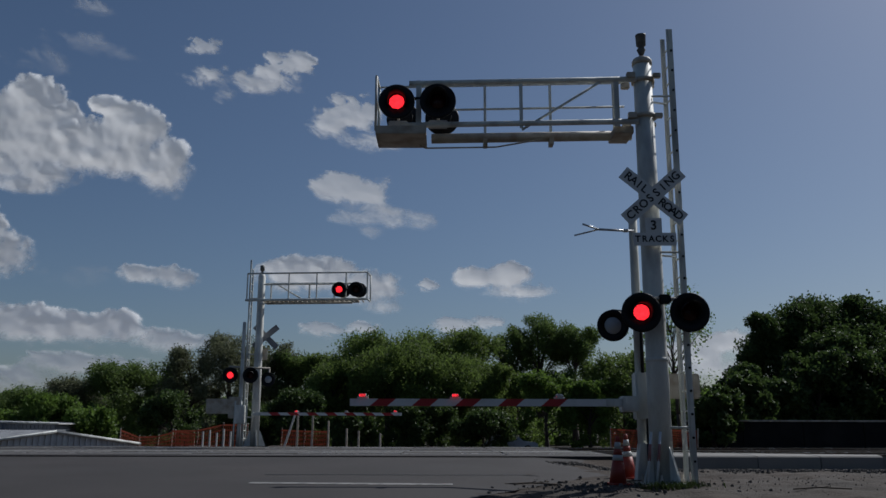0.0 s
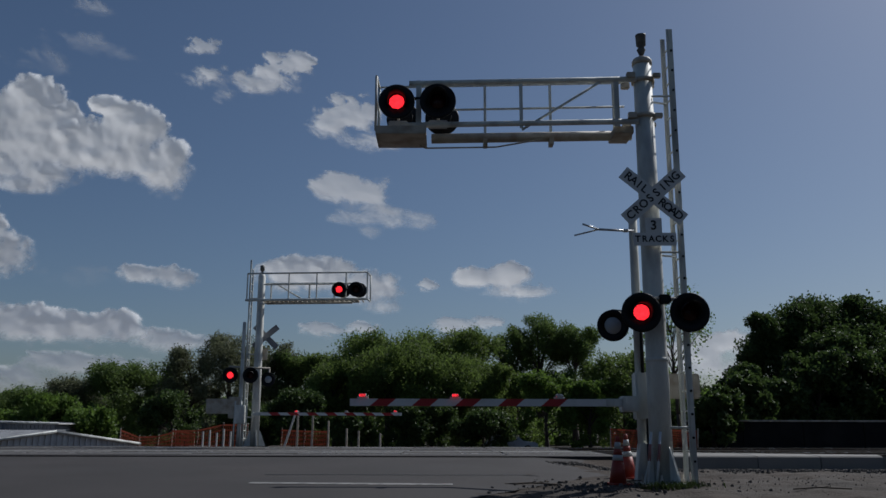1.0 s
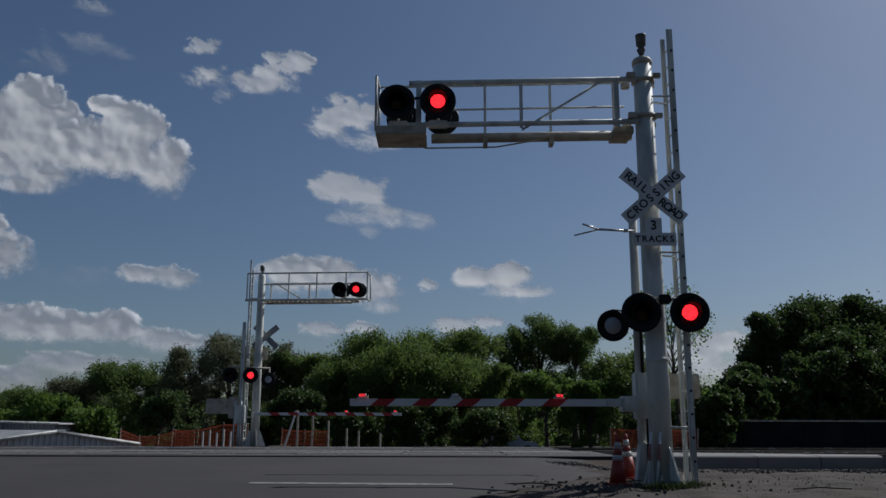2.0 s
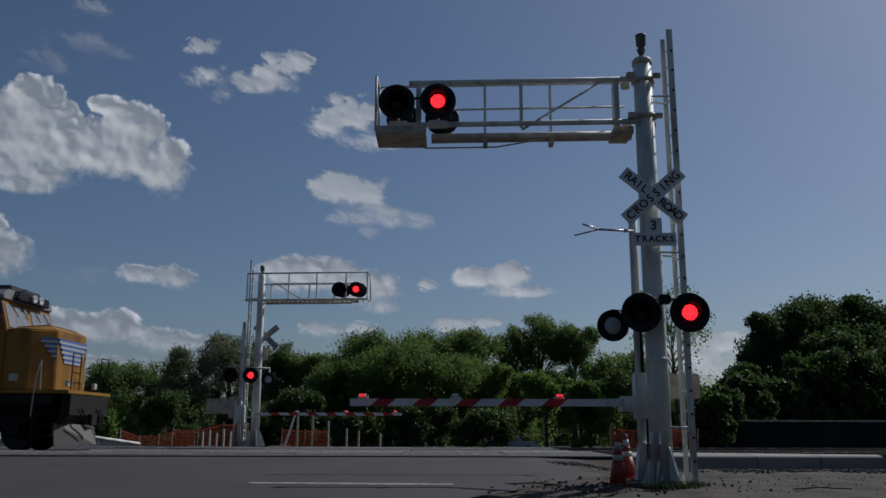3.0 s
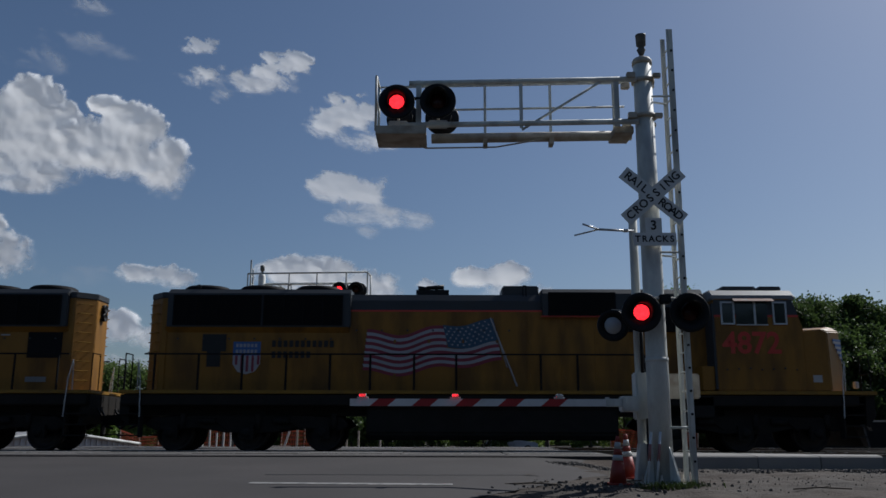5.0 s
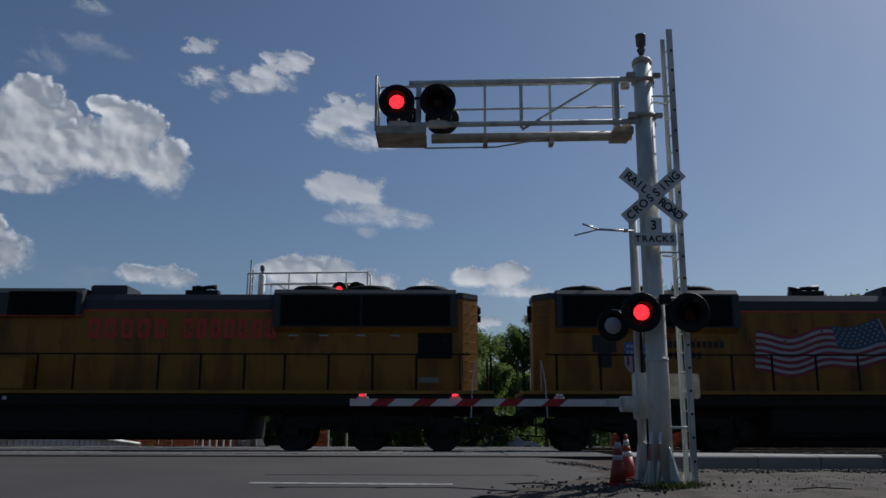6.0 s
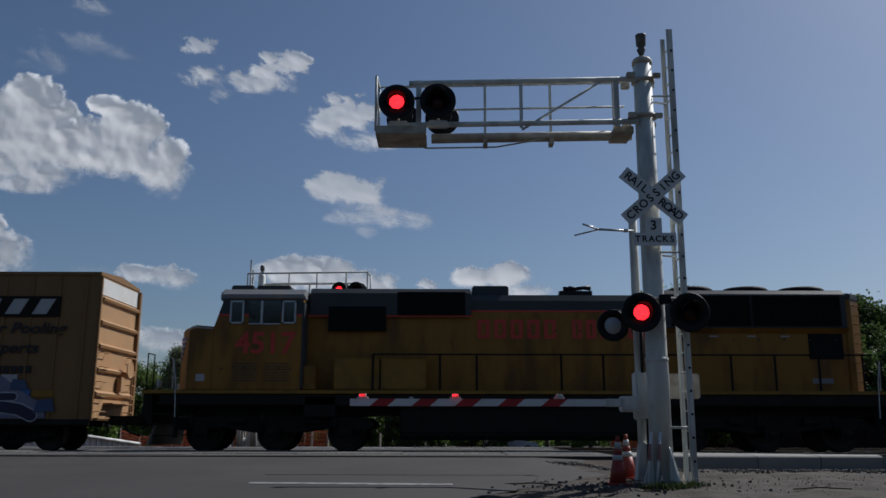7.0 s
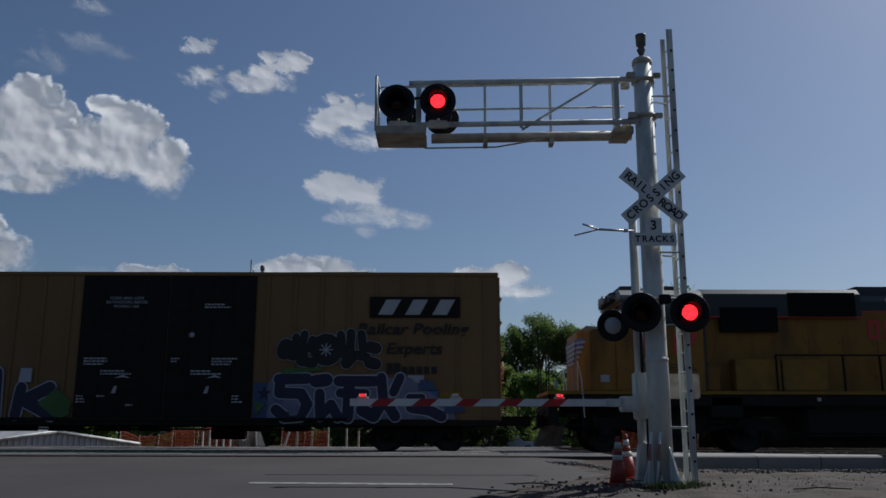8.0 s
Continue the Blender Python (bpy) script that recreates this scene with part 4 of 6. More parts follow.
        prism(bm, [(s * 1.55, 4.3), (s * 1.55, 4.36), (s * 1.78, 4.24), (s * 1.78, 4.22)], 6.95, 8.1, "YZ")
        part("sunshade", bm, mat_rust, L, "rusty window awning")
    bm = bmesh.new()
    for y0, y1 in ((-1.4, -0.12), (0.12, 1.4)):
        vs = [bm.verts.new(v) for v in ((8.975, y0, 3.5), (8.975, y1, 3.5), (8.755, y1, 4.18), (8.755, y0, 4.18), (8.955, y0, 3.5), (8.955, y1, 3.5), (8.735, y1, 4.18), (8.735, y0, 4.18))]
        for f in ((0, 1, 2, 3), (7, 6, 5, 4), (0, 4, 5, 1), (1, 5, 6, 2), (2, 6, 7, 3), (3, 7, 4, 0)):
            bm.faces.new([vs[i] for i in f])
    # panes towards the sun take the pale glare colour, the others dark glass
    split_part("windscreen", bm, WINDSCREEN if side < 0 else GLASS_DARK, L, "windscreen pane, sun glare coloured in on the leading engine", side_of)
    for y in (-1.0, -0.4, 0.4, 1.0):
        pipes("wiper", BLACK, L, (0.012, (8.78, y, 4.16), (8.9, y + 0.2, 3.85)), seg=5)
    nb = quick("number_board", BLACK, L, (8.6, 8.95, -0.95, 0.95, 4.34, 4.6), bevel=0.02, label="black number board with headlights")
    for y in (-0.2, 0.2):
        bm = bmesh.new()
        lathe(bm, [(0.11, 8.95), (0.12, 9.06), (0.1, 9.05), (0.0001, 9.02)], (0, y, 4.47), "X", 14)
        part("headlight", bm, LENS_BACK, nb)
    words("number", number, 0.2, pose(8.78, side * 0.955, 4.47, 0, 0, 0 if side < 0 else 180) @ FACE, STENCIL, nb, depth=0.002)
    for x0, x1 in ((6.9, 7.9), (8.0, 8.65)):
        quick("roof_unit", LOCO_GREY, L, (x0, x1, -0.95, 0.95, 4.6, 4.8), bevel=0.03, label="grey roof air-conditioner")
    pipes("roof_rail", GRILLE, L, (0.018, (7.0, -0.8, 4.62), (7.1, -0.8, 4.78), (7.6, -0.8, 4.78), (7.7, -0.8, 4.62)), (0.014, (8.6, -0.5, 4.6), (8.9, -0.5, 4.72)))
    # nose: near flank, raked top, chamfered front
    bm = bmesh.new()
    loops = []
    tip = 10.25 if side < 0 else 10.0
    flank = [(8.93, 1.7), (9.66, 1.7), (9.64, 3.4), (9.5, 3.46), (8.93, 3.42)]
    core = [(8.93, 1.7), (tip, 1.7), (tip - 0.04, 3.44), (tip - 0.3, 3.58), (8.93, 3.52)]
    for y, pr in ((-1.5, flank), (-1.0, core), (1.0, core), (1.5, flank)):
        loops.append([bm.verts.new((x, y, z)) for x, z in pr])
    for a, b in zip(loops, loops[1:]):
        for k in range(5):
            bm.faces.new((a[k], a[(k + 1) % 5], b[(k + 1) % 5], b[k]))
    bm.faces.new(loops[0][::-1])
    bm.faces.new(loops[-1])
    part("nose", bm, YELLOW, L, "yellow short nose", bevel=0.03)
    bm = bmesh.new()
    prism(bm, [(8.95, 3.535), (tip - 0.34, 3.6), (tip - 0.34, 3.612), (8.95, 3.55)], -0.95, 0.95)
    part("anti_glare_panel", bm, LOCO_GREY, L, "grey anti-glare panel")
    # winged emblem on the nose and its chamfers: plain blue and white bars
    for k in range(5):
        for m, z in ((BLUE, 3.14 - 0.14 * k), (FLAG_WHITE, 3.07 - 0.14 * k)):
            w = 0.96 - 0.1 * k
            quick("emblem_bar", m, L, (tip - 0.03, tip + 0.012, -w, w, z, z + 0.066), label="blue emblem bar" if m is BLUE else "white emblem bar")
            for s in (-1, 1):
                bm = bmesh.new()
                q0, q1 = 0.02, 0.62 - 0.14 * k
                pts = [(tip + (9.66 - tip) * q - 0.012, s * (1.0 + 0.5 * q)) for q in (q0, max(q0 + 0.03, q1))]
                n = Vector((0.5, s * (tip - 9.66), 0)).normalized() * 0.014
                lo, hi = [Vector((x, y, z)) + n for x, y in pts], [Vector((x, y, z + 0.066)) + n for x, y in pts]
                vs = [bm.verts.new(v) for v in (lo[0], lo[1], hi[1], hi[0])] + [bm.verts.new(v - n * 2) for v in (lo[0], lo[1], hi[1], hi[0])]
                for f in ((0, 1, 2, 3), (7, 6, 5, 4), (0, 4, 5, 1), (1, 5, 6, 2), (2, 6, 7, 3), (3, 7, 4, 0)):
                    bm.faces.new([vs[i] for i in f])
                part("emblem_bar", bm, m, L)
    quick("ditch_light", LENS_BACK, L, (10.55, 10.65, -1.05, -0.85, 1.8, 2.0), (10.55, 10.65, 0.85, 1.05, 1.8, 2.0), bevel=0.02)
    # pilot, plow, coupler, steps and rails at both ends
    for e in (1, -1):
        xe = 10.9 if e > 0 else 10.55
        bm = bmesh.new()
        prism(bm, [(e * (xe - 0.25), 1.58), (e * xe, 1.58), (e * xe, 1.0), (e * (xe - 0.2), 0.75), (e * (xe - 0.3), 0.75)], -1.35, 1.35)
        part("pilot_plate", bm, UNDER, L, "black pilot plate")
        if e > 0:
            bm = bmesh.new()
            for s in (-1, 1):
                vs = [bm.verts.new(v) for v in ((10.5, s * 1.4, 0.78), (10.95, 0, 0.72), (11.2, 0, 0.15), (10.6, s * 1.45, 0.15), (10.45, s * 1.4, 0.78), (10.88, 0, 0.72), (11.12, 0, 0.15), (10.55, s * 1.45, 0.15))]
                for f in ((0, 1, 2, 3), (7, 6, 5, 4), (0, 4, 5, 1), (1, 5, 6, 2), (2, 6, 7, 3), (3, 7, 4, 0)):
                    bm.faces.new([vs[i] for i in f])
            part("snow_plow", bm, PLOW, L, "scuffed grey snow plow")
        bm = bmesh.new()
        box(bm, min(e * (xe - 0.1), e * 11.02), max(e * (xe - 0.1), e * 11.02), -0.12, 0.12, 0.72, 1.02)
        box(bm, min(e * 10.92, e * 11.08), max(e * 10.92, e * 11.08), -0.2, 0.2, 0.7, 1.04)
        part("coupler", bm, UNDER, L, "steel knuckle coupler", bevel=0.03)
        bm = bmesh.new()
        for y, r in ((-0.55, 0.03), (0.55, 0.03), (-0.8, 0.018), (0.8, 0.018)):
            pts = [(e * xe, y, 1.2), (e * (xe + 0.12), y, 1.0), (e * (xe + 0.14), y * 0.8, 0.72), (e * (xe + 0.3), y * 0.5, 0.62)]
            for a, b in zip(pts, pts[1:]):
                tube(bm, a, b, r, seg=6)
        split_part("air_hose", bm, BLACK, L, "black hanging air hoses", side_of)
        for s in (-1, 1):
            bm = bmesh.new()
            for z in (0.42, 0.72, 1.02, 1.32):
                box(bm, min(e * 9.95, e * 10.5), max(e * 9.95, e * 10.5), min(s * 1.2, s * 1.52), max(s * 1.2, s * 1.52), z, z + 0.035)
            box(bm, min(e * 9.9, e * 9.94), max(e * 9.9, e * 9.94), min(s * 1.2, s * 1.5), max(s * 1.2, s * 1.5), 0.38, 1.58)
            part("steps", bm, UNDER, L, "open steel boarding steps")
            pipes("step_handrail", ALU, L, (0.014, (e * 9.9, s * 1.56, 0.95), (e * 9.95, s * 1.56, 2.0), (e * 10.05, s * 1.52, 2.55), (e * 10.05, s * 1.45, 1.7)), seg=6)
        for y in (-1.3, -0.75, 0.75, 1.3):
            pipes("end_post", GRILLE, L, (0.02, (e * (xe - 0.05), y, 1.7), (e * (xe - 0.05), y, 2.75)), seg=6)
        for ya, yb, z in ((-1.3, -0.75, 2.75), (0.75, 1.3, 2.75), (-1.3, -0.75, 2.2)):
            pipes("end_rail", GRILLE, L, (0.017, (e * (xe - 0.05), ya, z), (e * (xe - 0.05), yb, z)), seg=6)
    # side handrails
    for s in (-1, 1):
        pipes("side_handrail", GRILLE, L, (0.026, (-9.9, s * 1.48, 2.72), (4.37, s * 1.48, 2.72)), seg=6, label="dark walkway handrail")
        for x in (-9.6, -8.35, -7.1, -5.85, -4.6, -3.45, -2.2, -1.0, 1.41, 2.46, 4.37):
            pipes("stanchion", GRILLE, L, (0.034, (x, s * 1.48, 1.68), (x, s * 1.48, 2.72)), seg=6)
        quick("step_light", ALU, L, (3.2, 3.32, min(s * 1.5, s * 1.56), max(s * 1.5, s * 1.56), 1.42, 1.52), bevel=0.01)
        quick("sill_box", UNDER, L, (5.4, 6.3, min(s * 1.2, s * 1.5), max(s * 1.2, s * 1.5), 0.95, 1.55), bevel=0.03)
        quick("sand_box_door", YELLOW, L, (6.0, 6.36, min(s * 0.9, s * 1.5), max(s * 0.9, s * 1.5), 1.72, 2.4), bevel=0.02)
        quick("class_placard", STENCIL, L, (9.15, 9.4, min(s * 1.5, s * 1.506), max(s * 1.5, s * 1.506), 1.95, 2.15))
    # dark panel lines down the cab and hood
    bm = bmesh.new()
    for s in (-1, 1):
        box(bm, 6.36, 6.42, s * 0.86, s * 1.552, 1.75, 4.2)
        for k in range(7):
            lathe(bm, [(0.025, s * 1.55), (0.025, s * 1.575), (0.015, s * 1.58)], (6.7 + 0.33 * k, 0, 2.3 + 0.02 * (k % 3)), "Y", 8)
        for k in range(14):
            x = -9.2 + k * 0.75
            box(bm, x, x + 0.05, s * 0.86, s * 0.89, 3.45 if x > -4.2 else 3.2, 3.5 if x > -4.2 else 3.24)
    for o in split_part("panel_trim", bm, LOCO_GREY, L, "dark panel gaps, bolts and hinges", side_of):
        tagged(o, kind="stuff")
    for x in (-8.7, -6.0, 1.0, 4.6):
        pipes("lift_ring", GRILLE, L, (0.016, (x, -0.85, 4.5), (x, -0.85, 4.82), (x + 0.09, -0.85, 4.82), (x + 0.09, -0.85, 4.5)), seg=5)
    bm = bmesh.new()
    for s in (-1, 1):
        box(bm, 1.5, 6.38, s * 1.02, s * 1.03, 3.86, 3.9)
    split_part("red_stripe", bm, RED, L, "thin red stripe", side_of)
    return L


mat_rust = mat("rusty_awning", (0.16, 0.06, 0.032), 0.7, var=0.25, stain=(0.15, 0.13, 0.12), stain_amount=0.4, stain_scale=4)


def mark_first(L):
    """Flag, shield and number on the flank facing -y."""
    y = -0.875
    side_text("road_number", "4872", 0.86, 7.45, 3.03, -1.556, -1, RED, L, width=1.68, bold=0.02)
    def wave(u):
        return 0.085 * math.sin(u * 13.0 + 1.2) + 0.09 * math.sin(u * 5.0 + 3.4) + 0.2 * u - 0.1
    flag = new("flag_mural")
    flag.parent = L
    tagged(flag, "painted waving flag mural")
    x0, x1, zt, hgt = -3.62, 0.1, 3.55, 1.2
    n = 34
    for k in range(13):
        bm = bmesh.new()
        last = None
        for i in range(n + 1):
            u = i / n
            if k < 7 and u > 0.62:
                break
            x = x0 + (x1 - x0) * u - 0.12 * (1 - u) * (k / 13) + 0.25 * u * (k / 13)
            z = zt + wave(u) - hgt * k / 13
            row = [bm.verts.new(v) for v in ((x, y, z), (x + 0.02, y, z - hgt / 13 - 0.002), (x, y + 0.02, z), (x + 0.02, y + 0.02, z - hgt / 13 - 0.002))]
            if last:
                bm.faces.new((last[0], last[1], row[1], row[0]))
                bm.faces.new((last[2], row[2], row[3], last[3]))
            last = row
        part("flag_stripe", bm, FLAG_WHITE if k % 2 else FLAG_RED, flag)
    bm = bmesh.new()
    last = None
    for i in range(15):
        u = 0.6 + 0.4 * i / 14
        x = x0 + (x1 - x0) * u
        z = zt + wave(u) + 0.02
        row = [bm.verts.new((x, y - 0.002, z)), bm.verts.new((x + 0.16, y - 0.002, z - hgt * 7.1 / 13))]
        if last:
            bm.faces.new((last[0], last[1], row[1], row[0]))
        last = row
    part("flag_canton", bm, FLAG_BLUE, flag, "blue canton")
    star = None
    for r in range(6):
        for k in range(8):
            u = 0.62 + 0.36 * (k + 0.5 * (r % 2)) / 8
            if star is None:
                bm = bmesh.new()
                bm.faces.new([bm.verts.new(((0.04 if j % 2 == 0 else 0.017) * math.sin(j * math.pi / 5), 0, (0.04 if j % 2 == 0 else 0.017) * math.cos(j * math.pi / 5))) for j in range(10)])
                o = part("star", bm, FLAG_WHITE, flag)
                star = o.data
            else:
                o = new("star", star)
                o.parent = flag
            o.location = (x0 + (x1 - x0) * u + 0.025 * r, y - 0.005, zt + wave(u) - 0.05 - r * 0.098)
    pipes("flag_pole", FLAG_WHITE, flag, (0.025, (0.02, y, 3.85), (0.78, y, 1.85)), (0.012, (0.1, y, 3.7), (0.5, y, 2.4)), seg=5, label="painted white flag pole")
    shield(L, -7.13, 2.68, y - 0.0)
    quick("dark_emblem", STENCIL_BLACK, L, (-8.45, -7.75, y - 0.005, y + 0.02, 2.85, 3.35), (-8.3, -7.9, y - 0.004, y + 0.02, 2.4, 2.85), bevel=0.004, label="dark painted emblem as a plain shape")
    for r, (w, z) in enumerate(((1.9, 2.98), (1.3, 2.66))):
        bm = bmesh.new()
        for k in range(int(w / 0.17)):
            box(bm, -6.4 + k * 0.17, -6.4 + k * 0.17 + 0.11, y - 0.003, y + 0.01, z, z + 0.19)
        part("slogan_bars", bm, STENCIL_BLACK, L, "row of dark painted bars")


def shield(L, cx, cz, y):
    bm = bmesh.new()
    pts = [(cx - 0.4, cz + 0.45), (cx + 0.4, cz + 0.45), (cx + 0.4, cz - 0.2), (cx + 0.25, cz - 0.42), (cx, cz - 0.5), (cx - 0.25, cz - 0.42), (cx - 0.4, cz - 0.2)]
    prism(bm, pts, y - 0.006, y + 0.02)
    s = part("shield_emblem", bm, FLAG_WHITE, L, "painted shield with blue top and red stripes")
    quick("shield_top", BLUE, s, (cx - 0.4, cx + 0.4, y - 0.011, y, cz + 0.05, cz + 0.45))
    bm = bmesh.new()
    for r in range(2):
        for k in range(6):
            box(bm, cx - 0.32 + k * 0.11, cx - 0.25 + k * 0.11, y - 0.015, y - 0.008, cz + 0.12 + r * 0.17, cz + 0.22 + r * 0.17)
    part("shield_bars", bm, FLAG_WHITE, s)
    bm = bmesh.new()
    for k in range(5):
        a = cx - 0.33 + k * 0.16
        box(bm, a, a + 0.07, y - 0.011, y, cz - (0.22 if k in (0, 4) else 0.42), cz + 0.05)
    part("shield_stripes", bm, FLAG_RED, s)


def mark_second(L):
    """Number and block lettering on the flank facing +y in its own space."""
    side_text("road_number", "4517", 0.86, 7.45, 3.0, 1.556, 1, RED, L, width=1.75, bold=0.02)
    # railway name as plain red shapes, one a letter
    for first_x, pitch, count in ((1.18, 0.49, 5), (-1.58, 0.41, 7)):
        for i in range(count):
            x, w = first_x - pitch * i, pitch * 0.36
            quick("name_bar", RED, L, (x - w, x - w + 0.11, 0.86, 0.875, 3.24, 3.8), (x + w - 0.11, x + w, 0.86, 0.875, 3.24, 3.8), (x - w + 0.11, x + w - 0.11, 0.86, 0.875, 3.69, 3.8), (x - w + 0.11, x + w - 0.11, 0.86, 0.875, 3.24, 3.34))
    for x in (-4.7, -5.6, -6.7, -7.7):
        quick("hood_latch", FLAG_WHITE, L, (x - 0.13, x + 0.13, 0.86, 0.89, 3.3, 3.34), bevel=0.005, label="pale door latch")
    quick("data_plate", CAB_ROOF, L, (-9.0, -8.4, 0.86, 0.875, 1.95, 2.1))
    for x0, x1 in ((4.2, 5.5), (2.85, 4.15)):
        quick("side_cabinet", YELLOW_END, L, (x0, x1, 0.86, 1.35, 1.72, 2.62), bevel=0.02, label="yellow walkway equipment cabinet")
    bm = bmesh.new()
    for x0 in (8.0, 7.1):
        for k in range(7):
            box(bm, x0 - 0.35, x0 + 0.35, 1.55, 1.562, 1.95 + k * 0.08, 1.97 + k * 0.08)
    part("cab_vents", bm, LOCO_GREY, L)


def build_boxcar(m):
    B = thing("boxcar", m, "ochre-yellow boxcar with black plug doors and purple graffiti", "boxcar", "train on the middle track")
    hl, w, z0, z1 = 9.47, 1.55, 0.85, 5.08
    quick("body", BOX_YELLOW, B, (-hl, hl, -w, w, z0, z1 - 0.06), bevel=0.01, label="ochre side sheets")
    bm = bmesh.new()
    prism(bm, [(-w - 0.04, z1 - 0.1), (w + 0.04, z1 - 0.1), (w + 0.04, z1), (0, z1 + 0.12), (-w - 0.04, z1)], -hl - 0.02, hl + 0.02, "YZ")
    part("roof", bm, BOX_YELLOW, B, "low-pitched steel roof with eave rail", bevel=0.01)
    quick("side_sill", UNDER, B, (-hl, hl, -w - 0.03, -w + 0.02, 0.72, 0.88), (-hl, hl, w - 0.02, w + 0.03, 0.72, 0.88), bevel=0.008)
    # vertical side posts
    rib = None
    for s in (-1, 1):
        for k in range(9):
            x = 2.85 + 0.78 * k if k < 9 else 0
            for e in (-1, 1):
                bm = bmesh.new()
                if rib is None:
                    box(bm, -0.05, 0.05, -0.03, 0.03, 0.9, z1 - 0.12)
                    o = part("side_post", bm, BOX_YELLOW, B, bevel=0.012)
                    rib = o.data
                else:
                    bm.free()
                    o = new("side_post", rib)
                    o.parent = B
                o.location = (e * x, s * (w + 0.005), 0)
        # doors
        for a, b in ((-2.5, -0.02), (0.02, 2.5)):
            d = quick("plug_door", BOX_BLACK, B, (a, b, min(s * w, s * (w + 0.06)), max(s * w, s * (w + 0.06)), 0.95, z1 - 0.12), bevel=0.015, label="black steel plug door")
            for k in range(3):
                x = a + (b - a) * (0.25 + 0.25 * k)
                pipes("lock_rod", BOX_BLACK, d, (0.016, (x, s * (w + 0.062), 1.0), (x, s * (w + 0.062), z1 - 0.2)), seg=6)
            for z in (1.5, 2.3, 3.1, 3.9):
                quick("door_rib", BOX_BLACK, d, (a + 0.05, b - 0.05, min(s * (w + 0.05), s * (w + 0.07)), max(s * (w + 0.05), s * (w + 0.07)), z, z + 0.06), bevel=0.01)
        quick("door_track", BOX_BLACK, B, (-5.2, 5.2, min(s * w, s * (w + 0.08)), max(s * w, s * (w + 0.08)), 0.84, 0.93))
    # corrugated end towards the engines, and the other one
    for e in (-1, 1):
        x = e * hl
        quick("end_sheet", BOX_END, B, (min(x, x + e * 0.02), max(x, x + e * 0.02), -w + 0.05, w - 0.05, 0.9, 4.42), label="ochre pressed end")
        quick("end_panel", BOX_WHITE, B, (min(x, x + e * 0.03), max(x, x + e * 0.03), -w + 0.05, w - 0.05, 4.44, 4.92), label="white upper end panel")
        for k in range(5):
            z = 1.5 + k * 0.68
            bm = bmesh.new()
            prism(bm, [(x, z), (x + e * 0.1, z + 0.05), (x + e * 0.13, z + 0.12), (x, z + 0.2)], -w + 0.1, w - 0.12)
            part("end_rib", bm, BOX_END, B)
        quick("corner_post", BOX_YELLOW, B, (min(x, x + e * 0.12), max(x, x + e * 0.12), w - 0.14, w + 0.01, 0.85, 4.95), bevel=0.01, label="brown corner post")
        quick("corner_post", BOX_YELLOW, B, (min(x, x + e * 0.06), max(x, x + e * 0.06), -w - 0.01, -w + 0.08, 0.85, 4.95), bevel=0.01, label="brown corner post")
        for k in range(5):
            z = 1.1 + 0.42 * k
            for y in (-1.1, 1.1):
                pipes("ladder_rung", BOX_END, B, (0.014, (x, y - 0.22, z), (x + e * 0.18, y - 0.22, z), (x + e * 0.18, y + 0.22, z), (x, y + 0.22, z)), seg=5)
        pipes("brake_pipe", BOX_END, B, (0.02, (x + e * 0.22, 0.95, 0.7), (x + e * 0.22, 0.95, 2.3)), seg=6)
        quick("brake_platform", BOX_END, B, (min(x, x + e * 0.3), max(x, x + e * 0.3), -0.7, 0.9, 1.32, 1.36), (min(x + e * 0.05, x + e * 0.2), max(x + e * 0.05, x + e * 0.2), 0.1, 0.45, 1.7, 2.15), bevel=0.01, label="brake step and gear box")
        bm = bmesh.new()
        lathe(bm, [(0.26, x + e * 0.24), (0.28, x + e * 0.26), (0.26, x + e * 0.28), (0.24, x + e * 0.26)], (0, 0.6, 2.4), "X", 20)
        part("brake_wheel", bm, BOX_END, B)
        bm = bmesh.new()
        box(bm, min(x, e * 10.45), max(x, e * 10.45), -0.12, 0.12, 0.72, 1.0)
        box(bm, min(e * 10.3, e * 10.5), max(e * 10.3, e * 10.5), -0.2, 0.2, 0.7, 1.03)
        part("coupler", bm, UNDER, B, "rusty steel coupler", bevel=0.03)
        pipes("air_hose", BLACK, B, (0.03, (x + e * 0.5, -0.4, 0.8), (x + e * 0.75, -0.4, 0.5), (x + e * 1.0, -0.2, 0.42)), seg=6)
        # four-wheel truck
        c = e * 7.17
        bm = bmesh.new()
        for s in (-1, 1):
            prism(bm, [(c - 1.15, 0.38), (c - 1.15, 0.58), (c - 0.5, 0.82), (c + 0.5, 0.82), (c + 1.15, 0.58), (c + 1.15, 0.38), (c + 0.75, 0.4), (c + 0.42, 0.22), (c - 0.42, 0.22), (c - 0.75, 0.4)], s * 1.0 - 0.08, s * 1.0 + 0.08)
            for k in (-1, 0, 1):
                tube(bm, (c + k * 0.18, s * 1.1, 0.3), (c + k * 0.18, s * 1.1, 0.6), 0.075, seg=8)
            for k in (-1, 1):
                lathe(bm, [(0.11, s * 1.02), (0.11, s * 1.16), (0.05, s * 1.18)], (c + k * 0.9, 0, 0.457), "Y", 12)
        box(bm, c - 0.25, c + 0.25, -1.1, 1.1, 0.5, 0.75)
        part("truck_frame", bm, UNDER, B, "dark cast truck frame", bevel=0.012)
        for k in (-1, 1):
            wheelset(B, c + k * 0.9, 0.457, 1)
    quick("centre_sill", UNDER, B, (-9.4, 9.4, -0.35, 0.35, 0.68, 0.9), (-6.0, 6.0, -1.3, -1.2, 0.7, 0.86), bevel=0.01)
    bm = bmesh.new()
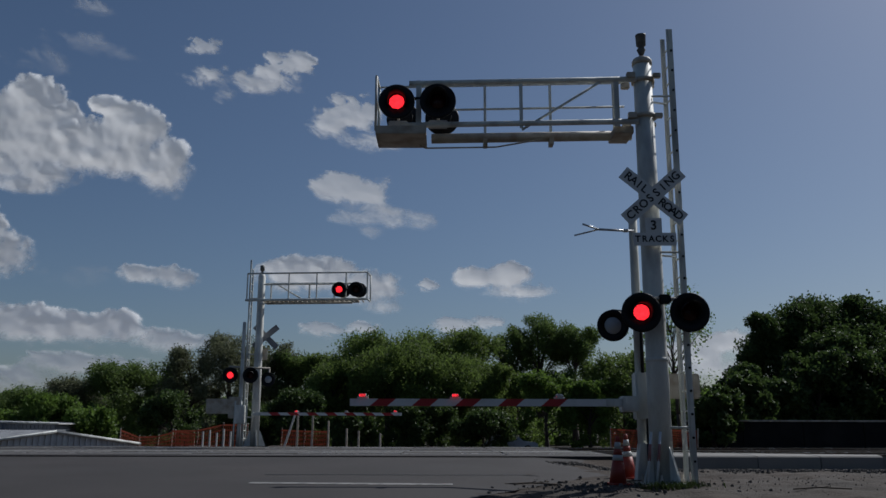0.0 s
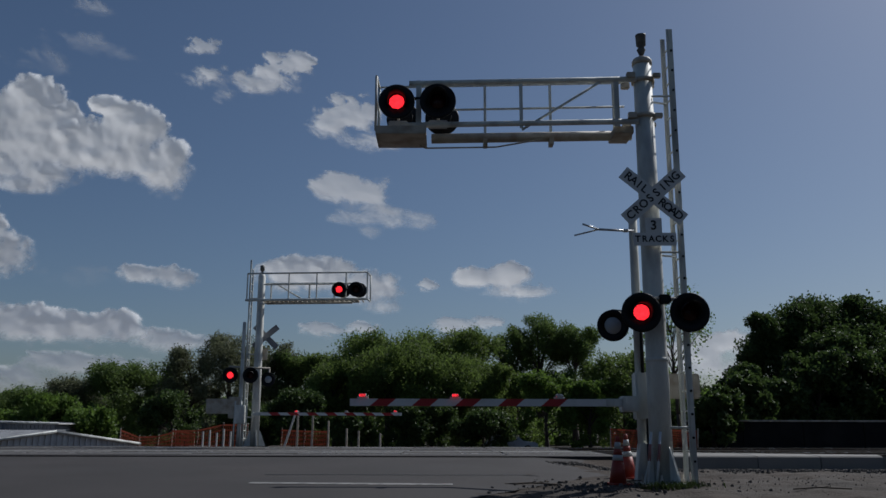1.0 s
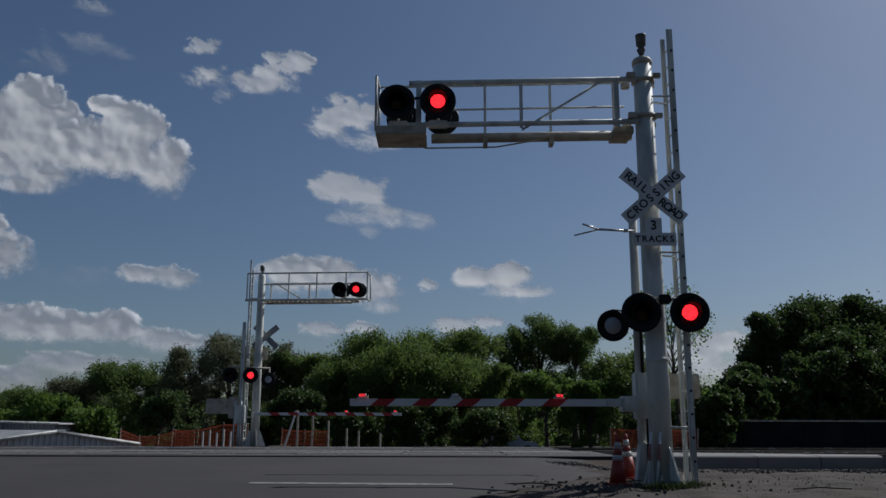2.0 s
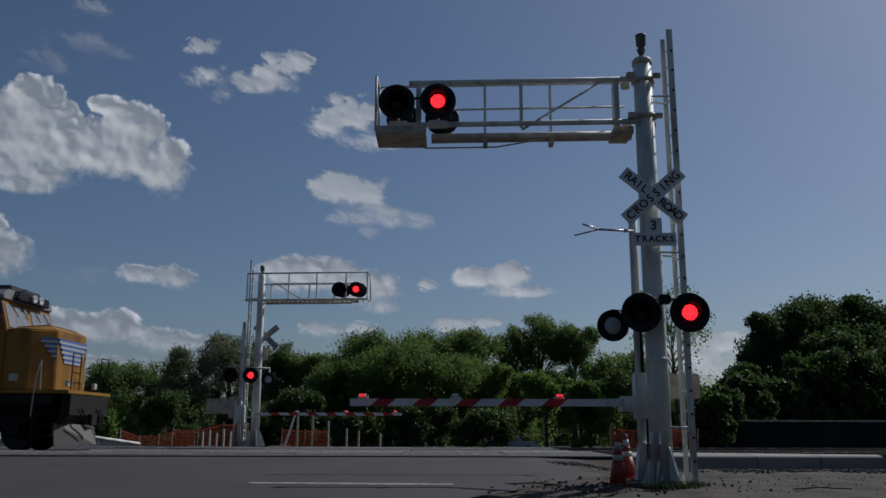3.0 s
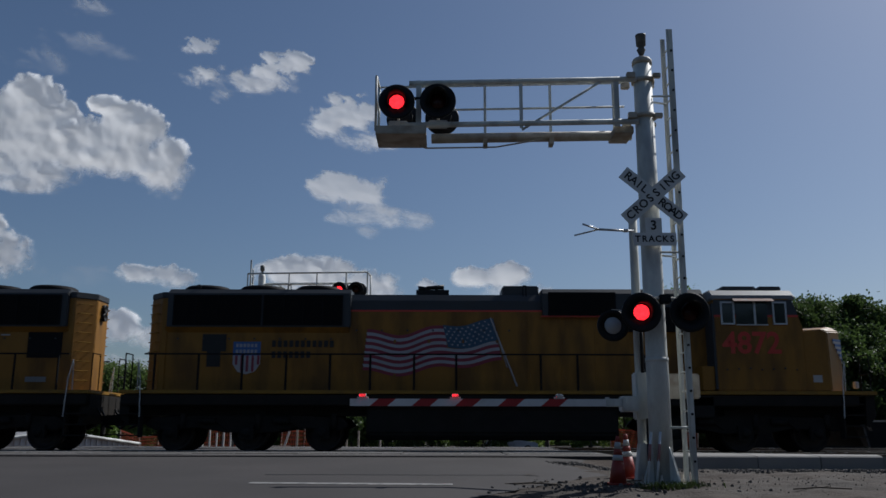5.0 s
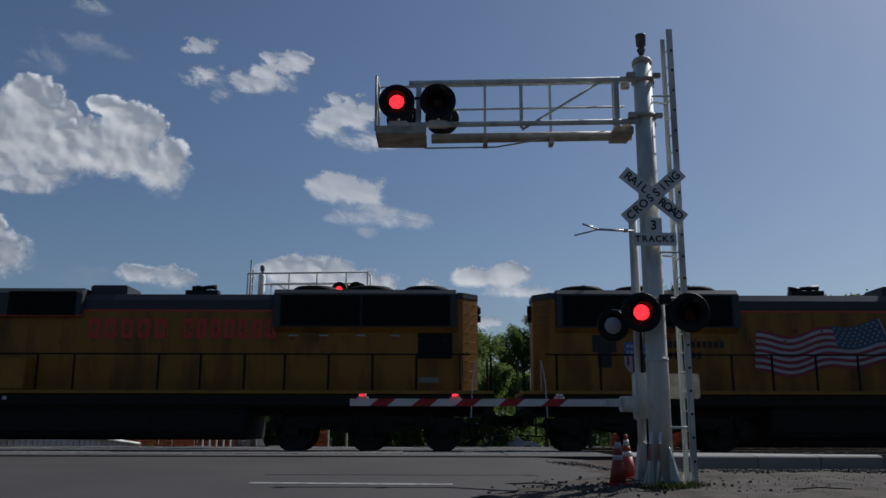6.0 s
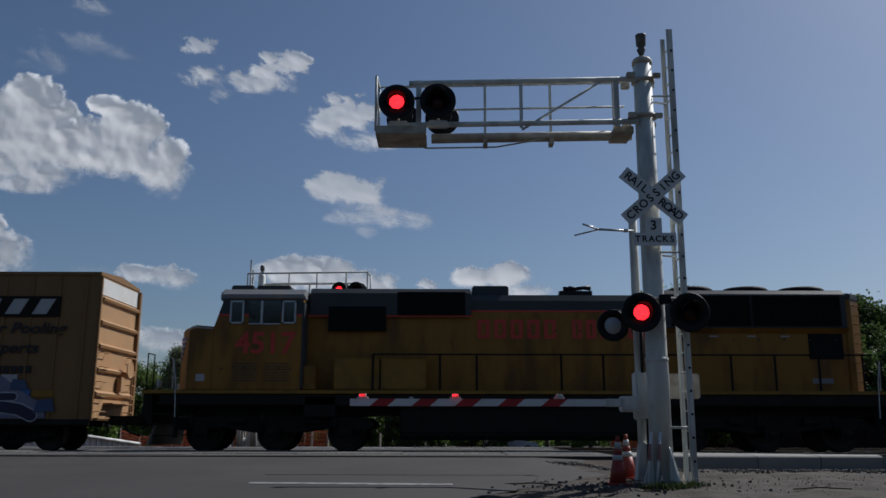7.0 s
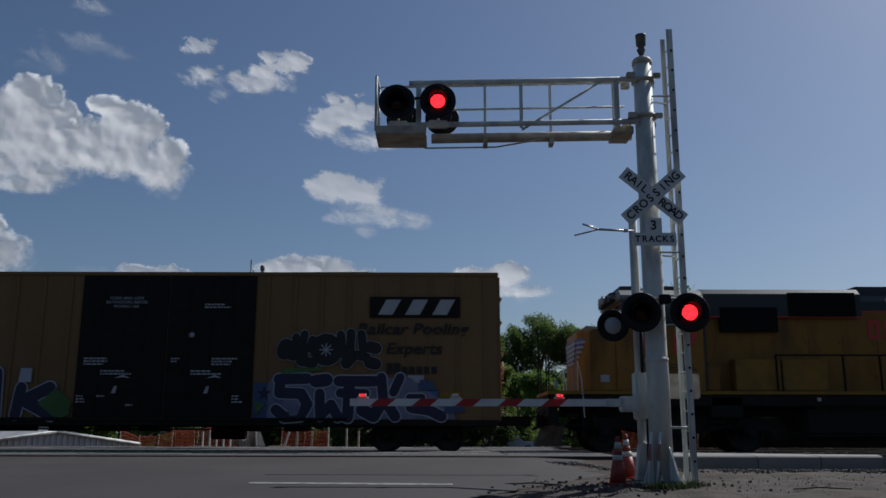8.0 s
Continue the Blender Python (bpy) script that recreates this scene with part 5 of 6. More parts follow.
    for x in (-5.5, -4.6, -3.2, -1.8, -0.6, 1.5, 2.4, 3.6):
        box(bm, x - 0.25, x + 0.25, -0.9, 0.4, 0.55, 0.8)
    tube(bm, (-5.6, -0.8, 0.62), (4.2, -0.8, 0.6), 0.02, seg=5)
    tube(bm, (1.0, 0.1, 0.5), (2.0, 0.1, 0.5), 0.18, seg=12)
    part("brake_rigging", bm, UNDER, B, "dark underframe brake gear")
    mark_boxcar(B)
    return B


def sprayed(name, strokes, y, m_fill, m_edge, parent, grow):
    """Round-ended paint strokes (width, point, point, ...): pale borders below, fills above, each a thin raised layer."""
    pieces = [(w, a, b) for w, *pts in strokes for a, b in zip(pts, pts[1:])]
    for k, (w, *pts) in enumerate(pieces):
        edge = None
        for m, extra, lift in ((m_edge, grow, 0.0), (m_fill, 0.0, 0.012)):
            bm = bmesh.new()
            for j, (a, b) in enumerate(zip(pts, pts[1:])):
                way = math.atan2(b[1] - a[1], b[0] - a[0])
                r = w / 2 + extra
                ring = [(c[0] + r * math.cos(way + t), c[1] + r * math.sin(way + t)) for c, lo in ((b, -90), (a, 90)) for t in (radians(lo + 30 * i) for i in range(7))]
                d = y - lift - 0.0006 * (k % 8) - 0.0002 * j
                prism(bm, ring, d, d + 0.011)
            o = part(name if edge is None else name + "_fill", bm, m, edge or parent)
            edge = edge or o


def mark_boxcar(B):
    y = -1.595
    rnd = random.Random(4)
    # name panel: black board with white plain shapes
    board = quick("name_board", BOX_BLACK, B, (5.78, 8.38, y - 0.004, y + 0.05, 3.76, 4.36), label="black panel with white block shapes")
    for x in (6.02, 6.8, 7.58):
        bm = bmesh.new()
        prism(bm, [(x, 3.84), (x + 0.42, 3.84), (x + 0.66, 4.28), (x + 0.24, 4.28)], y - 0.01, y)
        part("block_shape", bm, STENCIL, board, "white slanted block shape")
    side_text("slogan", "Railcar Pooling", 0.44, 7.0, 3.42, y, -1, STENCIL_BLACK, B, width=3.2, shear=0.2, bold=0.008)
    side_text("slogan", "Experts", 0.44, 7.05, 2.86, y, -1, STENCIL_BLACK, B, width=1.6, shear=0.2, bold=0.008)
    for k in range(7):
        quick("painted_bar", STENCIL_BLACK, B, (6.3 + k * 0.21, 6.45 + k * 0.21, y, y + 0.03, 2.16, 2.16 + (0.3 if k in (0, 1) else 0.2)), label="dark painted bar")
    # door stencils
    yd = -1.635
    for text, x, z, size in (("CLOSE AND LOCK", -1.2, 4.3, 0.118), ("BOTH DOORS BEFORE", -1.2, 4.18, 0.118), ("MOVING CAR", -1.2, 4.06, 0.118)):
        side_text("stencil", text, size, x, z, yd, -1, STENCIL, B)
    for cx, z, rows, w in ((1.45, 4.1, 2, 0.8), (-1.95, 2.55, 3, 0.7), (1.7, 2.55, 3, 0.75), (-1.35, 2.2, 2, 0.9), (1.2, 2.2, 2, 0.9), (0.3, 2.55, 2, 0.25), (-2.3, 1.5, 3, 0.25), (2.1, 1.5, 3, 0.3), (-0.9, 1.25, 1, 0.25), (-1.7, 1.5, 1, 0.3)):
        for r in range(rows):
            ww = w * rnd.uniform(0.6, 1.0)
            bm = bmesh.new()
            k = 0.0
            while k < ww:
                c = rnd.uniform(0.04, 0.14)
                box(bm, cx - w / 2 + k, cx - w / 2 + min(ww, k + c), yd - 0.004, yd + 0.002, z - r * 0.08, z - r * 0.08 + 0.045)
                k += c + 0.03
            part("stencil_line", bm, STENCIL, B, "row of small white stencil bars", kind="stuff")
    for x in (-1.4, 1.2):
        bm = bmesh.new()
        prism(bm, [(x, 2.02), (x + 0.25, 2.12), (x + 0.45, 2.02), (x + 0.25, 2.05)], yd - 0.004, yd)
        prism(bm, [(x - 0.05, 1.6), (x + 0.02, 1.8), (x + 0.1, 1.8), (x + 0.06, 1.6)], yd - 0.004, yd)
        part("stencil_arrow", bm, STENCIL, B)
    bm = bmesh.new()
    lathe(bm, [(0.06, yd), (0.085, yd - 0.004), (0.085, yd + 0.004), (0.06, yd)], (0.72, 0, 3.25), "Y", 16)
    part("stencil_ring", bm, STENCIL, B)
    # graffiti: a row of fat fingers over a row of big blocks, as plain sprayed strokes
    g = new("graffiti")
    g.parent = B
    tagged(g, "purple and white sprayed graffiti shapes")
    yg = -1.60
    bm = bmesh.new()
    ridge = [(2.55, 0.9)] + [(2.55 + 0.28 * k, 2.1 + 0.2 * noise.noise((k * 0.9, 3, 1)) - (0.35 if k < 2 else 0) - max(0, k - 15) * 0.16) for k in range(21)] + [(8.25, 0.9)]
    prism(bm, ridge, yg - 0.001, yg + 0.05)
    part("spray_ground", bm, GRAF_HAZE, g, "pale lavender sprayed ground")
    quick("spray_ground", GRAF_BLUE, g, (2.56, 2.95, yg - 0.003, yg + 0.04, 0.92, 1.9))
    block = [
        (0.3, (3.25, 2.0), (4.05, 2.02)), (0.3, (3.3, 1.98), (3.28, 1.62), (3.9, 1.6), (4.08, 1.3), (3.9, 0.98), (3.45, 0.95), (3.2, 1.15)),
        (0.36, (4.3, 1.95), (4.6, 1.98)), (0.28, (4.42, 1.6), (4.45, 0.98), (4.75, 1.3), (4.95, 0.95)),
        (0.3, (4.95, 1.95), (5.95, 1.95)), (0.32, (5.25, 1.9), (5.22, 0.95)), (0.26, (5.0, 1.62), (5.7, 1.6)),
        (0.28, (6.15, 2.05), (6.22, 1.35)), (0.26, (6.68, 2.05), (6.5, 1.65)), (0.34, (5.62, 1.15), (5.95, 0.98), (6.1, 1.25)), (0.3, (6.3, 1.35), (6.55, 0.98)),
        (0.3, (7.0, 1.22), (7.5, 1.15), (7.85, 0.98)), (0.2, (6.95, 1.5), (7.3, 1.5)),
    ]
    finger = [
        (0.42, (3.38, 2.68), (3.42, 2.8)), (0.2, (3.66, 2.7), (3.7, 3.04)), (0.2, (3.88, 2.75), (3.94, 3.12)), (0.2, (4.1, 2.75), (4.17, 2.98)), (0.26, (3.85, 2.45), (4.2, 2.4)), (0.3, (3.6, 2.6), (3.9, 2.6)),
        (0.82, (4.56, 2.74), (4.58, 2.72)),
        (0.22, (5.03, 2.62), (4.97, 3.1)), (0.22, (5.25, 2.65), (5.26, 3.15)), (0.22, (5.62, 2.7), (5.56, 3.12)), (0.3, (5.15, 2.4), (5.3, 2.55)), (0.3, (5.82, 2.8), (5.98, 2.76)), (0.3, (5.8, 2.42), (5.98, 2.38)), (0.24, (5.4, 2.6), (5.7, 2.55)),
    ]
    beyond = [
        (0.34, (-5.5, 2.15), (-5.45, 1.0)), (0.36, (-4.75, 2.15), (-4.7, 1.0)), (0.3, (-5.4, 1.0), (-4.8, 2.0)), (0.3, (-4.1, 1.0), (-4.0, 1.75)), (0.34, (-3.9, 1.4), (-3.2, 1.75)), (0.34, (-3.8, 1.35), (-3.1, 1.0)),
        (0.3, (-7.5, 1.0), (-7.3, 2.1), (-6.7, 2.1)), (0.3, (-6.6, 1.0), (-6.2, 1.6)), (0.32, (-8.6, 1.1), (-8.2, 2.0), (-7.9, 1.1)),
    ]
    sprayed("block", block, yg - 0.004, GRAF_PURPLE, GRAF_WHITE, g, 0.035)
    finger = [(w * 1.12, *[(x, 2.4 + (z - 2.35) * 1.15) for x, z in pts]) for w, *pts in finger]
    sprayed("finger", finger, yg - 0.002, STENCIL_BLACK, GRAF_WHITE, g, 0.018)
    sprayed("block", beyond, yg - 0.004, GRAF_PURPLE, GRAF_WHITE, g, 0.035)
    for k in range(4):
        bm = bmesh.new()
        box(bm, -0.19, 0.19, -0.003, 0.003, -0.016, 0.016, pose(4.57, yg - 0.045, 2.83, 0, 45 * k, 0))
        part("spray_star", bm, GRAF_WHITE, g)
    bm = bmesh.new()
    prism(bm, [(2.85 + (0.22 if k % 2 == 0 else 0.09) * math.sin(k * math.pi / 5), 1.6 + (0.24 if k % 2 == 0 else 0.09) * math.cos(k * math.pi / 5)) for k in range(10)], yg - 0.02, yg + 0.01)
    part("spray_star", bm, GRAF_PURPLE, g)
    for pts, m in (([(-3.5, 1.3), (-3.0, 1.75), (-2.55, 1.35), (-2.6, 1.0), (-2.9, 0.88)], GRAF_GREEN), ([(-4.1, 1.9), (-4.05, 2.3), (-3.75, 2.3), (-3.75, 1.9)], GRAF_WHITE),
                   ([(3.6, 0.98), (3.5, 1.25), (3.7, 1.4), (3.88, 1.2), (3.8, 1.0)], GRAF_HAZE), ([(7.2, 1.7), (7.25, 2.0), (7.6, 1.95), (7.7, 1.7)], GRAF_BLUE), ([(7.9, 1.05), (8.0, 1.4), (8.4, 1.45), (8.5, 1.1)], GRAF_BLUE), ([(2.65, 1.0), (2.6, 1.4), (2.9, 1.3)], GRAF_GREEN), ([(3.3, 2.16), (4.4, 2.24), (4.5, 2.34), (3.4, 2.3)], GRAF_GREEN)):
        bm = bmesh.new()
        prism(bm, pts, yg - 0.03, yg + 0.01)
        part("fill_patch", bm, m, g)
    # small placards
    quick("placard", STENCIL, B, (6.9, 7.35, y, y + 0.04, 1.9, 2.12))
    quick("placard", BLUE, B, (7.45, 7.75, y, y + 0.04, 1.45, 1.7))
    quick("placard", YELLOW_END, B, (7.8, 8.4, y, y + 0.04, 1.5, 1.68))


def train_x(t):
    """Centre of the leading engine along the track."""
    return 24.33 + 11.495 * (t - 7) + 0.011 * (t - 7) ** 2

# ---------------------------------------------------------------- trees
def tree(x, y, height, spread, leaf, seed, density=1.0, droop=0.0, label="", base=None, low=0.25, leaf_size=0.3, bare=False, name="tree"):
    """Tapered trunk, limbs, and a crown of leaf clumps gathered round the limb ends."""
    rnd = random.Random(seed)
    z0 = ground_z(x, y) if base is None else base
    T = thing(name, pose(x, y, z0), label, "tree" if name == "tree" else "shrub", "trees behind the crossing")
    bm = bmesh.new()
    H = height - z0
    top = Vector((rnd.uniform(-0.3, 0.3), rnd.uniform(-0.3, 0.3), H * 0.72))
    pts = [Vector((0, 0, -0.1)), Vector((rnd.uniform(-0.15, 0.15), 0, H * 0.2)), Vector((rnd.uniform(-0.3, 0.3), 0, H * 0.45)), top]
    r0 = 0.026 * H + 0.05 if not bare else 0.09
    rad = [r0, r0 * 0.75, r0 * 0.5, r0 * 0.2]
    for k in range(3):
        tube(bm, pts[k], pts[k + 1], rad[k], rad[k + 1], seg=8)
    ends = [top]
    for k in range(13 if not bare else 20):
        u = rnd.uniform(0.18, 0.95)
        a = k * 2.4 + rnd.uniform(-0.4, 0.4)
        start = pts[1].lerp(top, u) if u > 0.25 else pts[1]
        reach = spread * rnd.uniform(0.45, 0.95) * (1.05 - 0.55 * u)
        rise = H * rnd.uniform(0.12, 0.32)
        mid = start + Vector((math.cos(a) * reach * 0.5, math.sin(a) * reach * 0.5, rise * 0.6))
        end = start + Vector((math.cos(a) * reach, math.sin(a) * reach, rise))
        end.z = min(end.z, H * 0.97)
        tube(bm, start, mid, r0 * 0.32, r0 * 0.2, seg=6, caps=False)
        tube(bm, mid, end, r0 * 0.2, r0 * 0.05, seg=5)
        ends += [end, mid.lerp(end, 0.5)]
        for j in range(3 if not bare else 7):
            tip = end + Vector((rnd.uniform(-1, 1), rnd.uniform(-1, 1), rnd.uniform(0.1, 1.0))) * spread * 0.25
            tube(bm, mid.lerp(end, rnd.uniform(0.3, 1)), tip, r0 * 0.07, r0 * 0.02, seg=4, caps=False)
            ends.append(tip)
    part("trunk", bm, BARK, T, "brown trunk and limbs")
    # lobes
    lobes = []
    for e in ends:
        r = spread * rnd.uniform(0.14, 0.32)
        lobes.append((Vector((e.x, e.y, min(e.z, H - r * rnd.uniform(0.5, 1.1)))), r))
    for k in range(16):
        a, v = rnd.uniform(0, math.tau), rnd.uniform(low, 0.98)
        prof = math.sin(math.pi * min(1.0, 0.12 + 0.83 * (v - low) / (1 - low)) ** 0.8) ** 0.6
        c = Vector((math.cos(a) * spread * prof * 0.78, math.sin(a) * spread * prof * 0.78, H * v))
        r = spread * rnd.uniform(0.16, 0.33)
        c.z = min(c.z, H - r * rnd.uniform(0.6, 1.3))
        lobes.append((c, r))
    n = int(len(lobes) * 190 * density)
    g = np.random.default_rng(seed)
    pick = g.integers(0, len(lobes), n)
    cen = np.array([tuple(l[0]) for l in lobes])[pick]
    rad = np.array([l[1] for l in lobes])[pick][:, None]
    way = g.normal(size=(n, 3))
    way /= np.linalg.norm(way, axis=1)[:, None]
    p = cen + way * rad * np.sqrt(g.uniform(0.12, 1.0, (n, 1))) * g.uniform(0.75, 1.32, (n, 1))
    p[:, 2] -= droop * rad[:, 0] * g.random(n) * 1.6
    p[:, 2] = np.maximum(p[:, 2], 0.1 + 0.4 * g.random(n))
    s = leaf_size * g.uniform(0.5, 1.25, (n, 1))
    u = g.normal(size=(n, 3)) + np.array((0, 0, -1.3 * min(1.0, droop)))
    u /= np.linalg.norm(u, axis=1)[:, None]
    w = np.cross(u, g.normal(size=(n, 3)))
    w /= np.linalg.norm(w, axis=1)[:, None]
    u, w = u * s * 0.5, w * s * 0.26
    co = np.stack((p - u, p - w + u * 0.1, p + u, p + w + u * 0.1), axis=1).reshape(-1, 3)
    fa = np.arange(n * 4).reshape(-1, 4).tolist()
    me = bpy.data.meshes.new("crown")
    me.from_pydata(co.tolist(), [], fa)
    me.materials.append(leaf)
    ob = new("crown", me)
    ob.parent = T
    tagged(ob, "", kind="stuff")
    return T


def build_trees():
    D, M, LI, G, B = LEAF_DARK, LEAF_MID, LEAF_LIME, LEAF_GREY, LEAF_BROAD
    # x, y, top z, spread, leaf, density, droop
    rows = [
        (-44, 92, 4.6, 4.5, B, 1, 0), (-38.5, 90, 5.8, 3.6, G, 0.7, 0), (-33.5, 88, 7.2, 4.0, B, 0.9, 0), (-29.5, 90, 7.6, 3.2, B, 1, 0),
        (-25.5, 86, 8.4, 3.6, G, 0.75, 0), (-21.2, 84, 9.8, 4.2, G, 0.75, 0), (-18, 88, 9.4, 3.4, G, 0.7, 0), (-15.2, 88, 8.2, 3.6, B, 1, 0),
        (-11.6, 86, 7.8, 3.4, M, 1, 0), (-7.0, 78, 9.6, 4.4, M, 1.3, 0.5), (-2.4, 77, 9.9, 4.6, M, 1.3, 0.5), (-4.8, 73, 7.6, 4.2, M, 1.2, 0.6), (-0.2, 73, 7.2, 4.0, M, 1.2, 0.6), (3.4, 74, 6.8, 3.2, M, 1.1, 0.6), (-9.4, 75, 6.6, 3.4, M, 1.1, 0.6), (1.8, 79, 9.7, 3.8, M, 1.2, 0.5),
        (7.4, 92, 12.0, 2.9, B, 0.9, 0), (10.8, 94, 12.9, 4.0, B, 1.1, 0), (14.4, 93, 12.4, 3.6, B, 1.1, 0), (15.2, 72, 7.4, 3.4, M, 0.9, 0.3),
        (19.0, 80, 6.4, 3.2, M, 0.7, 0), (17.6, 50, 4.2, 1.6, D, 1.0, 0), (20.8, 53, 7.6, 2.3, D, 1.3, 0.0), (26.3, 56, 9.1, 3.9, D, 1.6, 0.0), (31.6, 60, 8.2, 3.6, D, 1.3, 0.0), (23.4, 54.5, 8.4, 3.2, D, 1.3, 0.0), (29.0, 57, 8.7, 3.4, D, 1.3, 0.0), (-52, 90, 8.2, 2.5, G, 0.25, 0),
    ]
    names = {D: "dark green leafy tree behind the tracks", M: "drooping mid-green tree in spring leaf", G: "thin grey-green tree in young leaf", LI: "lime-green young tree", B: "tall round-topped green tree with sky showing through"}
    for k, (x, y, h, sp, lf, de, dr) in enumerate(rows):
        tree(x, y, h, sp, lf, 100 + k, de * 1.5, dr, names[lf], leaf_size=0.25, low=0.03 if dr > 0.4 else 0.12)
    # lower growth
    low = [(-33, 62, 1.8, 2.6, LI), (-29, 64, 2.9, 2.4, LI), (-25.5, 62, 1.9, 2.0, LI), (-21, 66, 3.2, 2.4, D), (-40, 66, 3.0, 3.0, M), (-16, 70, 2.4, 2.6, D), (-11.5, 68, 3.6, 2.4, D),
           (-7, 66, 1.6, 2.0, D), (-2, 68, 2.6, 3.0, D), (3.5, 66, 1.9, 2.4, D), (8.5, 70, 5.0, 2.6, LI), (12.0, 70, 4.4, 2.2, LI), (7, 80, 5.5, 3, M), (16.5, 66, 2.2, 2.6, D), (20, 62, 3.0, 2.6, D),
           (10.6, 33.6, 1.9, 0.8, D), (11.5, 34.9, 2.3, 0.9, D), (14.2, 40, 3.2, 1.3, D), (-46, 70, 4, 3.4, LI), (24, 50, 6.2, 2.6, D), (19, 48, 3.4, 1.7, D), (21.5, 49, 5.0, 2.1, D), (26.5, 51, 5.2, 2.4, D), (33, 56, 5.5, 3.5, D), (29, 50, 6.2, 3.0, D), (36, 55, 6, 4, D)]
    for k, (x, y, h, sp, lf) in enumerate(low):
        tree(x, y, h, sp, lf, 300 + k, 1.1, 0.0, "low spreading shrub behind the tracks", leaf_size=0.3, low=0.05, name="shrub")
    # far wood closing the view
    rnd = random.Random(9)
    n = 46000
    co, fa = [], []
    for i in range(n):
        x = rnd.uniform(-95, 95)
        top = 4.6 + 2.2 * noise.noise((x * 0.12, 1, 0)) + 0.7 * noise.noise((x * 0.5, 4, 0))
        p = Vector((x, 104 + rnd.uniform(-3, 3), rnd.uniform(-1.3, top)))
        s = rnd.uniform(0.4, 0.9)
        q = Euler((rnd.uniform(0, 6.28), rnd.uniform(0, 6.28), rnd.uniform(0, 6.28))).to_matrix()
        u, w = q @ Vector((s * 0.5, 0, 0)), q @ Vector((0, s * 0.35, 0))
        co += [p - u, p - w, p + u, p + w]
        fa.append((4 * i, 4 * i + 1, 4 * i + 2, 4 * i + 3))
    me = bpy.data.meshes.new("far_wood")
    me.from_pydata([tuple(c) for c in co], [], fa)
    me.materials.append(LEAF_BROAD)
    tagged(new("far_wood", me), "dark far wood closing the view", "wood", kind="stuff")
    # added leaf screen behind the camera, never seen: cuts sky light on the train
    co, fa = [], []
    for i in range(16000):
        p = Vector((rnd.uniform(-70, 45), -24 + rnd.uniform(-4, 2), 0))
        p.z = rnd.uniform(-1.2, 10.5 + 2.5 * noise.noise((p.x * 0.15, 7, 0)))
        s = rnd.uniform(0.7, 1.4)
        q = Euler((rnd.uniform(0, 6.28), rnd.uniform(0, 6.28), rnd.uniform(0, 6.28))).to_matrix()
        u, w = q @ Vector((s * 0.5, 0, 0)), q @ Vector((0, s * 0.35, 0))
        co += [p - u, p - w, p + u, p + w]
        fa.append((4 * i, 4 * i + 1, 4 * i + 2, 4 * i + 3))
    me = bpy.data.meshes.new("road_side_wood")
    me.from_pydata([tuple(c) for c in co], [], fa)
    me.materials.append(LEAF_DARK)
    tagged(new("road_side_wood", me), "unseen added trees behind the camera that cut sky light", "wood", kind="stuff")
    # bare twiggy tree behind the mast
    tree(9.3, 30.8 + 3, 6.4, 1.9, LEAF_LIME, 777, 0.05, 0, "almost leafless twiggy young tree", leaf_size=0.14, bare=True)


# ---------------------------------------------------------------- clouds
def cloud_material():
    m = bpy.data.materials.new("cloud")
    m.use_nodes = True
    n, link = m.node_tree.nodes, m.node_tree.links.new
    n.remove(n["Principled BSDF"])
    di, tl, tp = n.new("ShaderNodeBsdfDiffuse"), n.new("ShaderNodeBsdfTranslucent"), n.new("ShaderNodeBsdfTransparent")
    at = n.new("ShaderNodeAttribute")
    at.attribute_name = "cover"
    for s in (di, tl):
        s.inputs[0].default_value = (0.96, 0.96, 0.96, 1)
    a, b = n.new("ShaderNodeMixShader"), n.new("ShaderNodeMixShader")
    a.inputs[0].default_value = 0.3
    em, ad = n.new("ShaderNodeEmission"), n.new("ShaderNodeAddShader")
    em.inputs[0].default_value, em.inputs[1].default_value = (0.95, 0.97, 1.0, 1), 0.16      # added glow standing in for light scattered inside the cloud
    link(di.outputs[0], a.inputs[1])
    link(tl.outputs[0], a.inputs[2])
    link(at.outputs["Fac"], b.inputs[0])
    link(tp.outputs[0], b.inputs[1])
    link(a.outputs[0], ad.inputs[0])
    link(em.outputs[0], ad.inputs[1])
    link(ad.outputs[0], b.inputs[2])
    link(b.outputs[0], n["Material Output"].inputs[0])
    return m


CLOUDS = []


LATTICE = np.random.default_rng(5).uniform(0, math.tau, (256, 256))


def wave_noise(x, y):
    """Smooth gradient noise on arrays, about -0.7 to 0.7."""
    i, j = np.floor(x).astype(int), np.floor(y).astype(int)
    u, v = x - i, y - j
    su, sv = u * u * u * (u * (u * 6 - 15) + 10), v * v * v * (v * (v * 6 - 15) + 10)

    def corner(a, b):
        ang = LATTICE[(i + a) % 256, (j + b) % 256]
        return np.cos(ang) * (u - a) + np.sin(ang) * (v - b)
    low = corner(0, 0) * (1 - su) + corner(1, 0) * su
    high = corner(0, 1) * (1 - su) + corner(1, 1) * su
    return low * (1 - sv) + high * sv


def layered(x, y, octaves, fall=0.55):
    total, gain = np.zeros_like(x), 1.0
    for k in range(octaves):
        n = wave_noise(x * 2.03 ** k + 17.3 * k, y * 2.03 ** k + 9.1 * k)
        total += gain * n
        gain *= fall
    return total


def blur(a, times):
    for _ in range(times):
        p = np.pad(a, 1, mode="edge")
        a = (p[:-2, 1:-1] + p[2:, 1:-1] + p[1:-1, :-2] + p[1:-1, 2:] + 2 * a) / 6
    return a


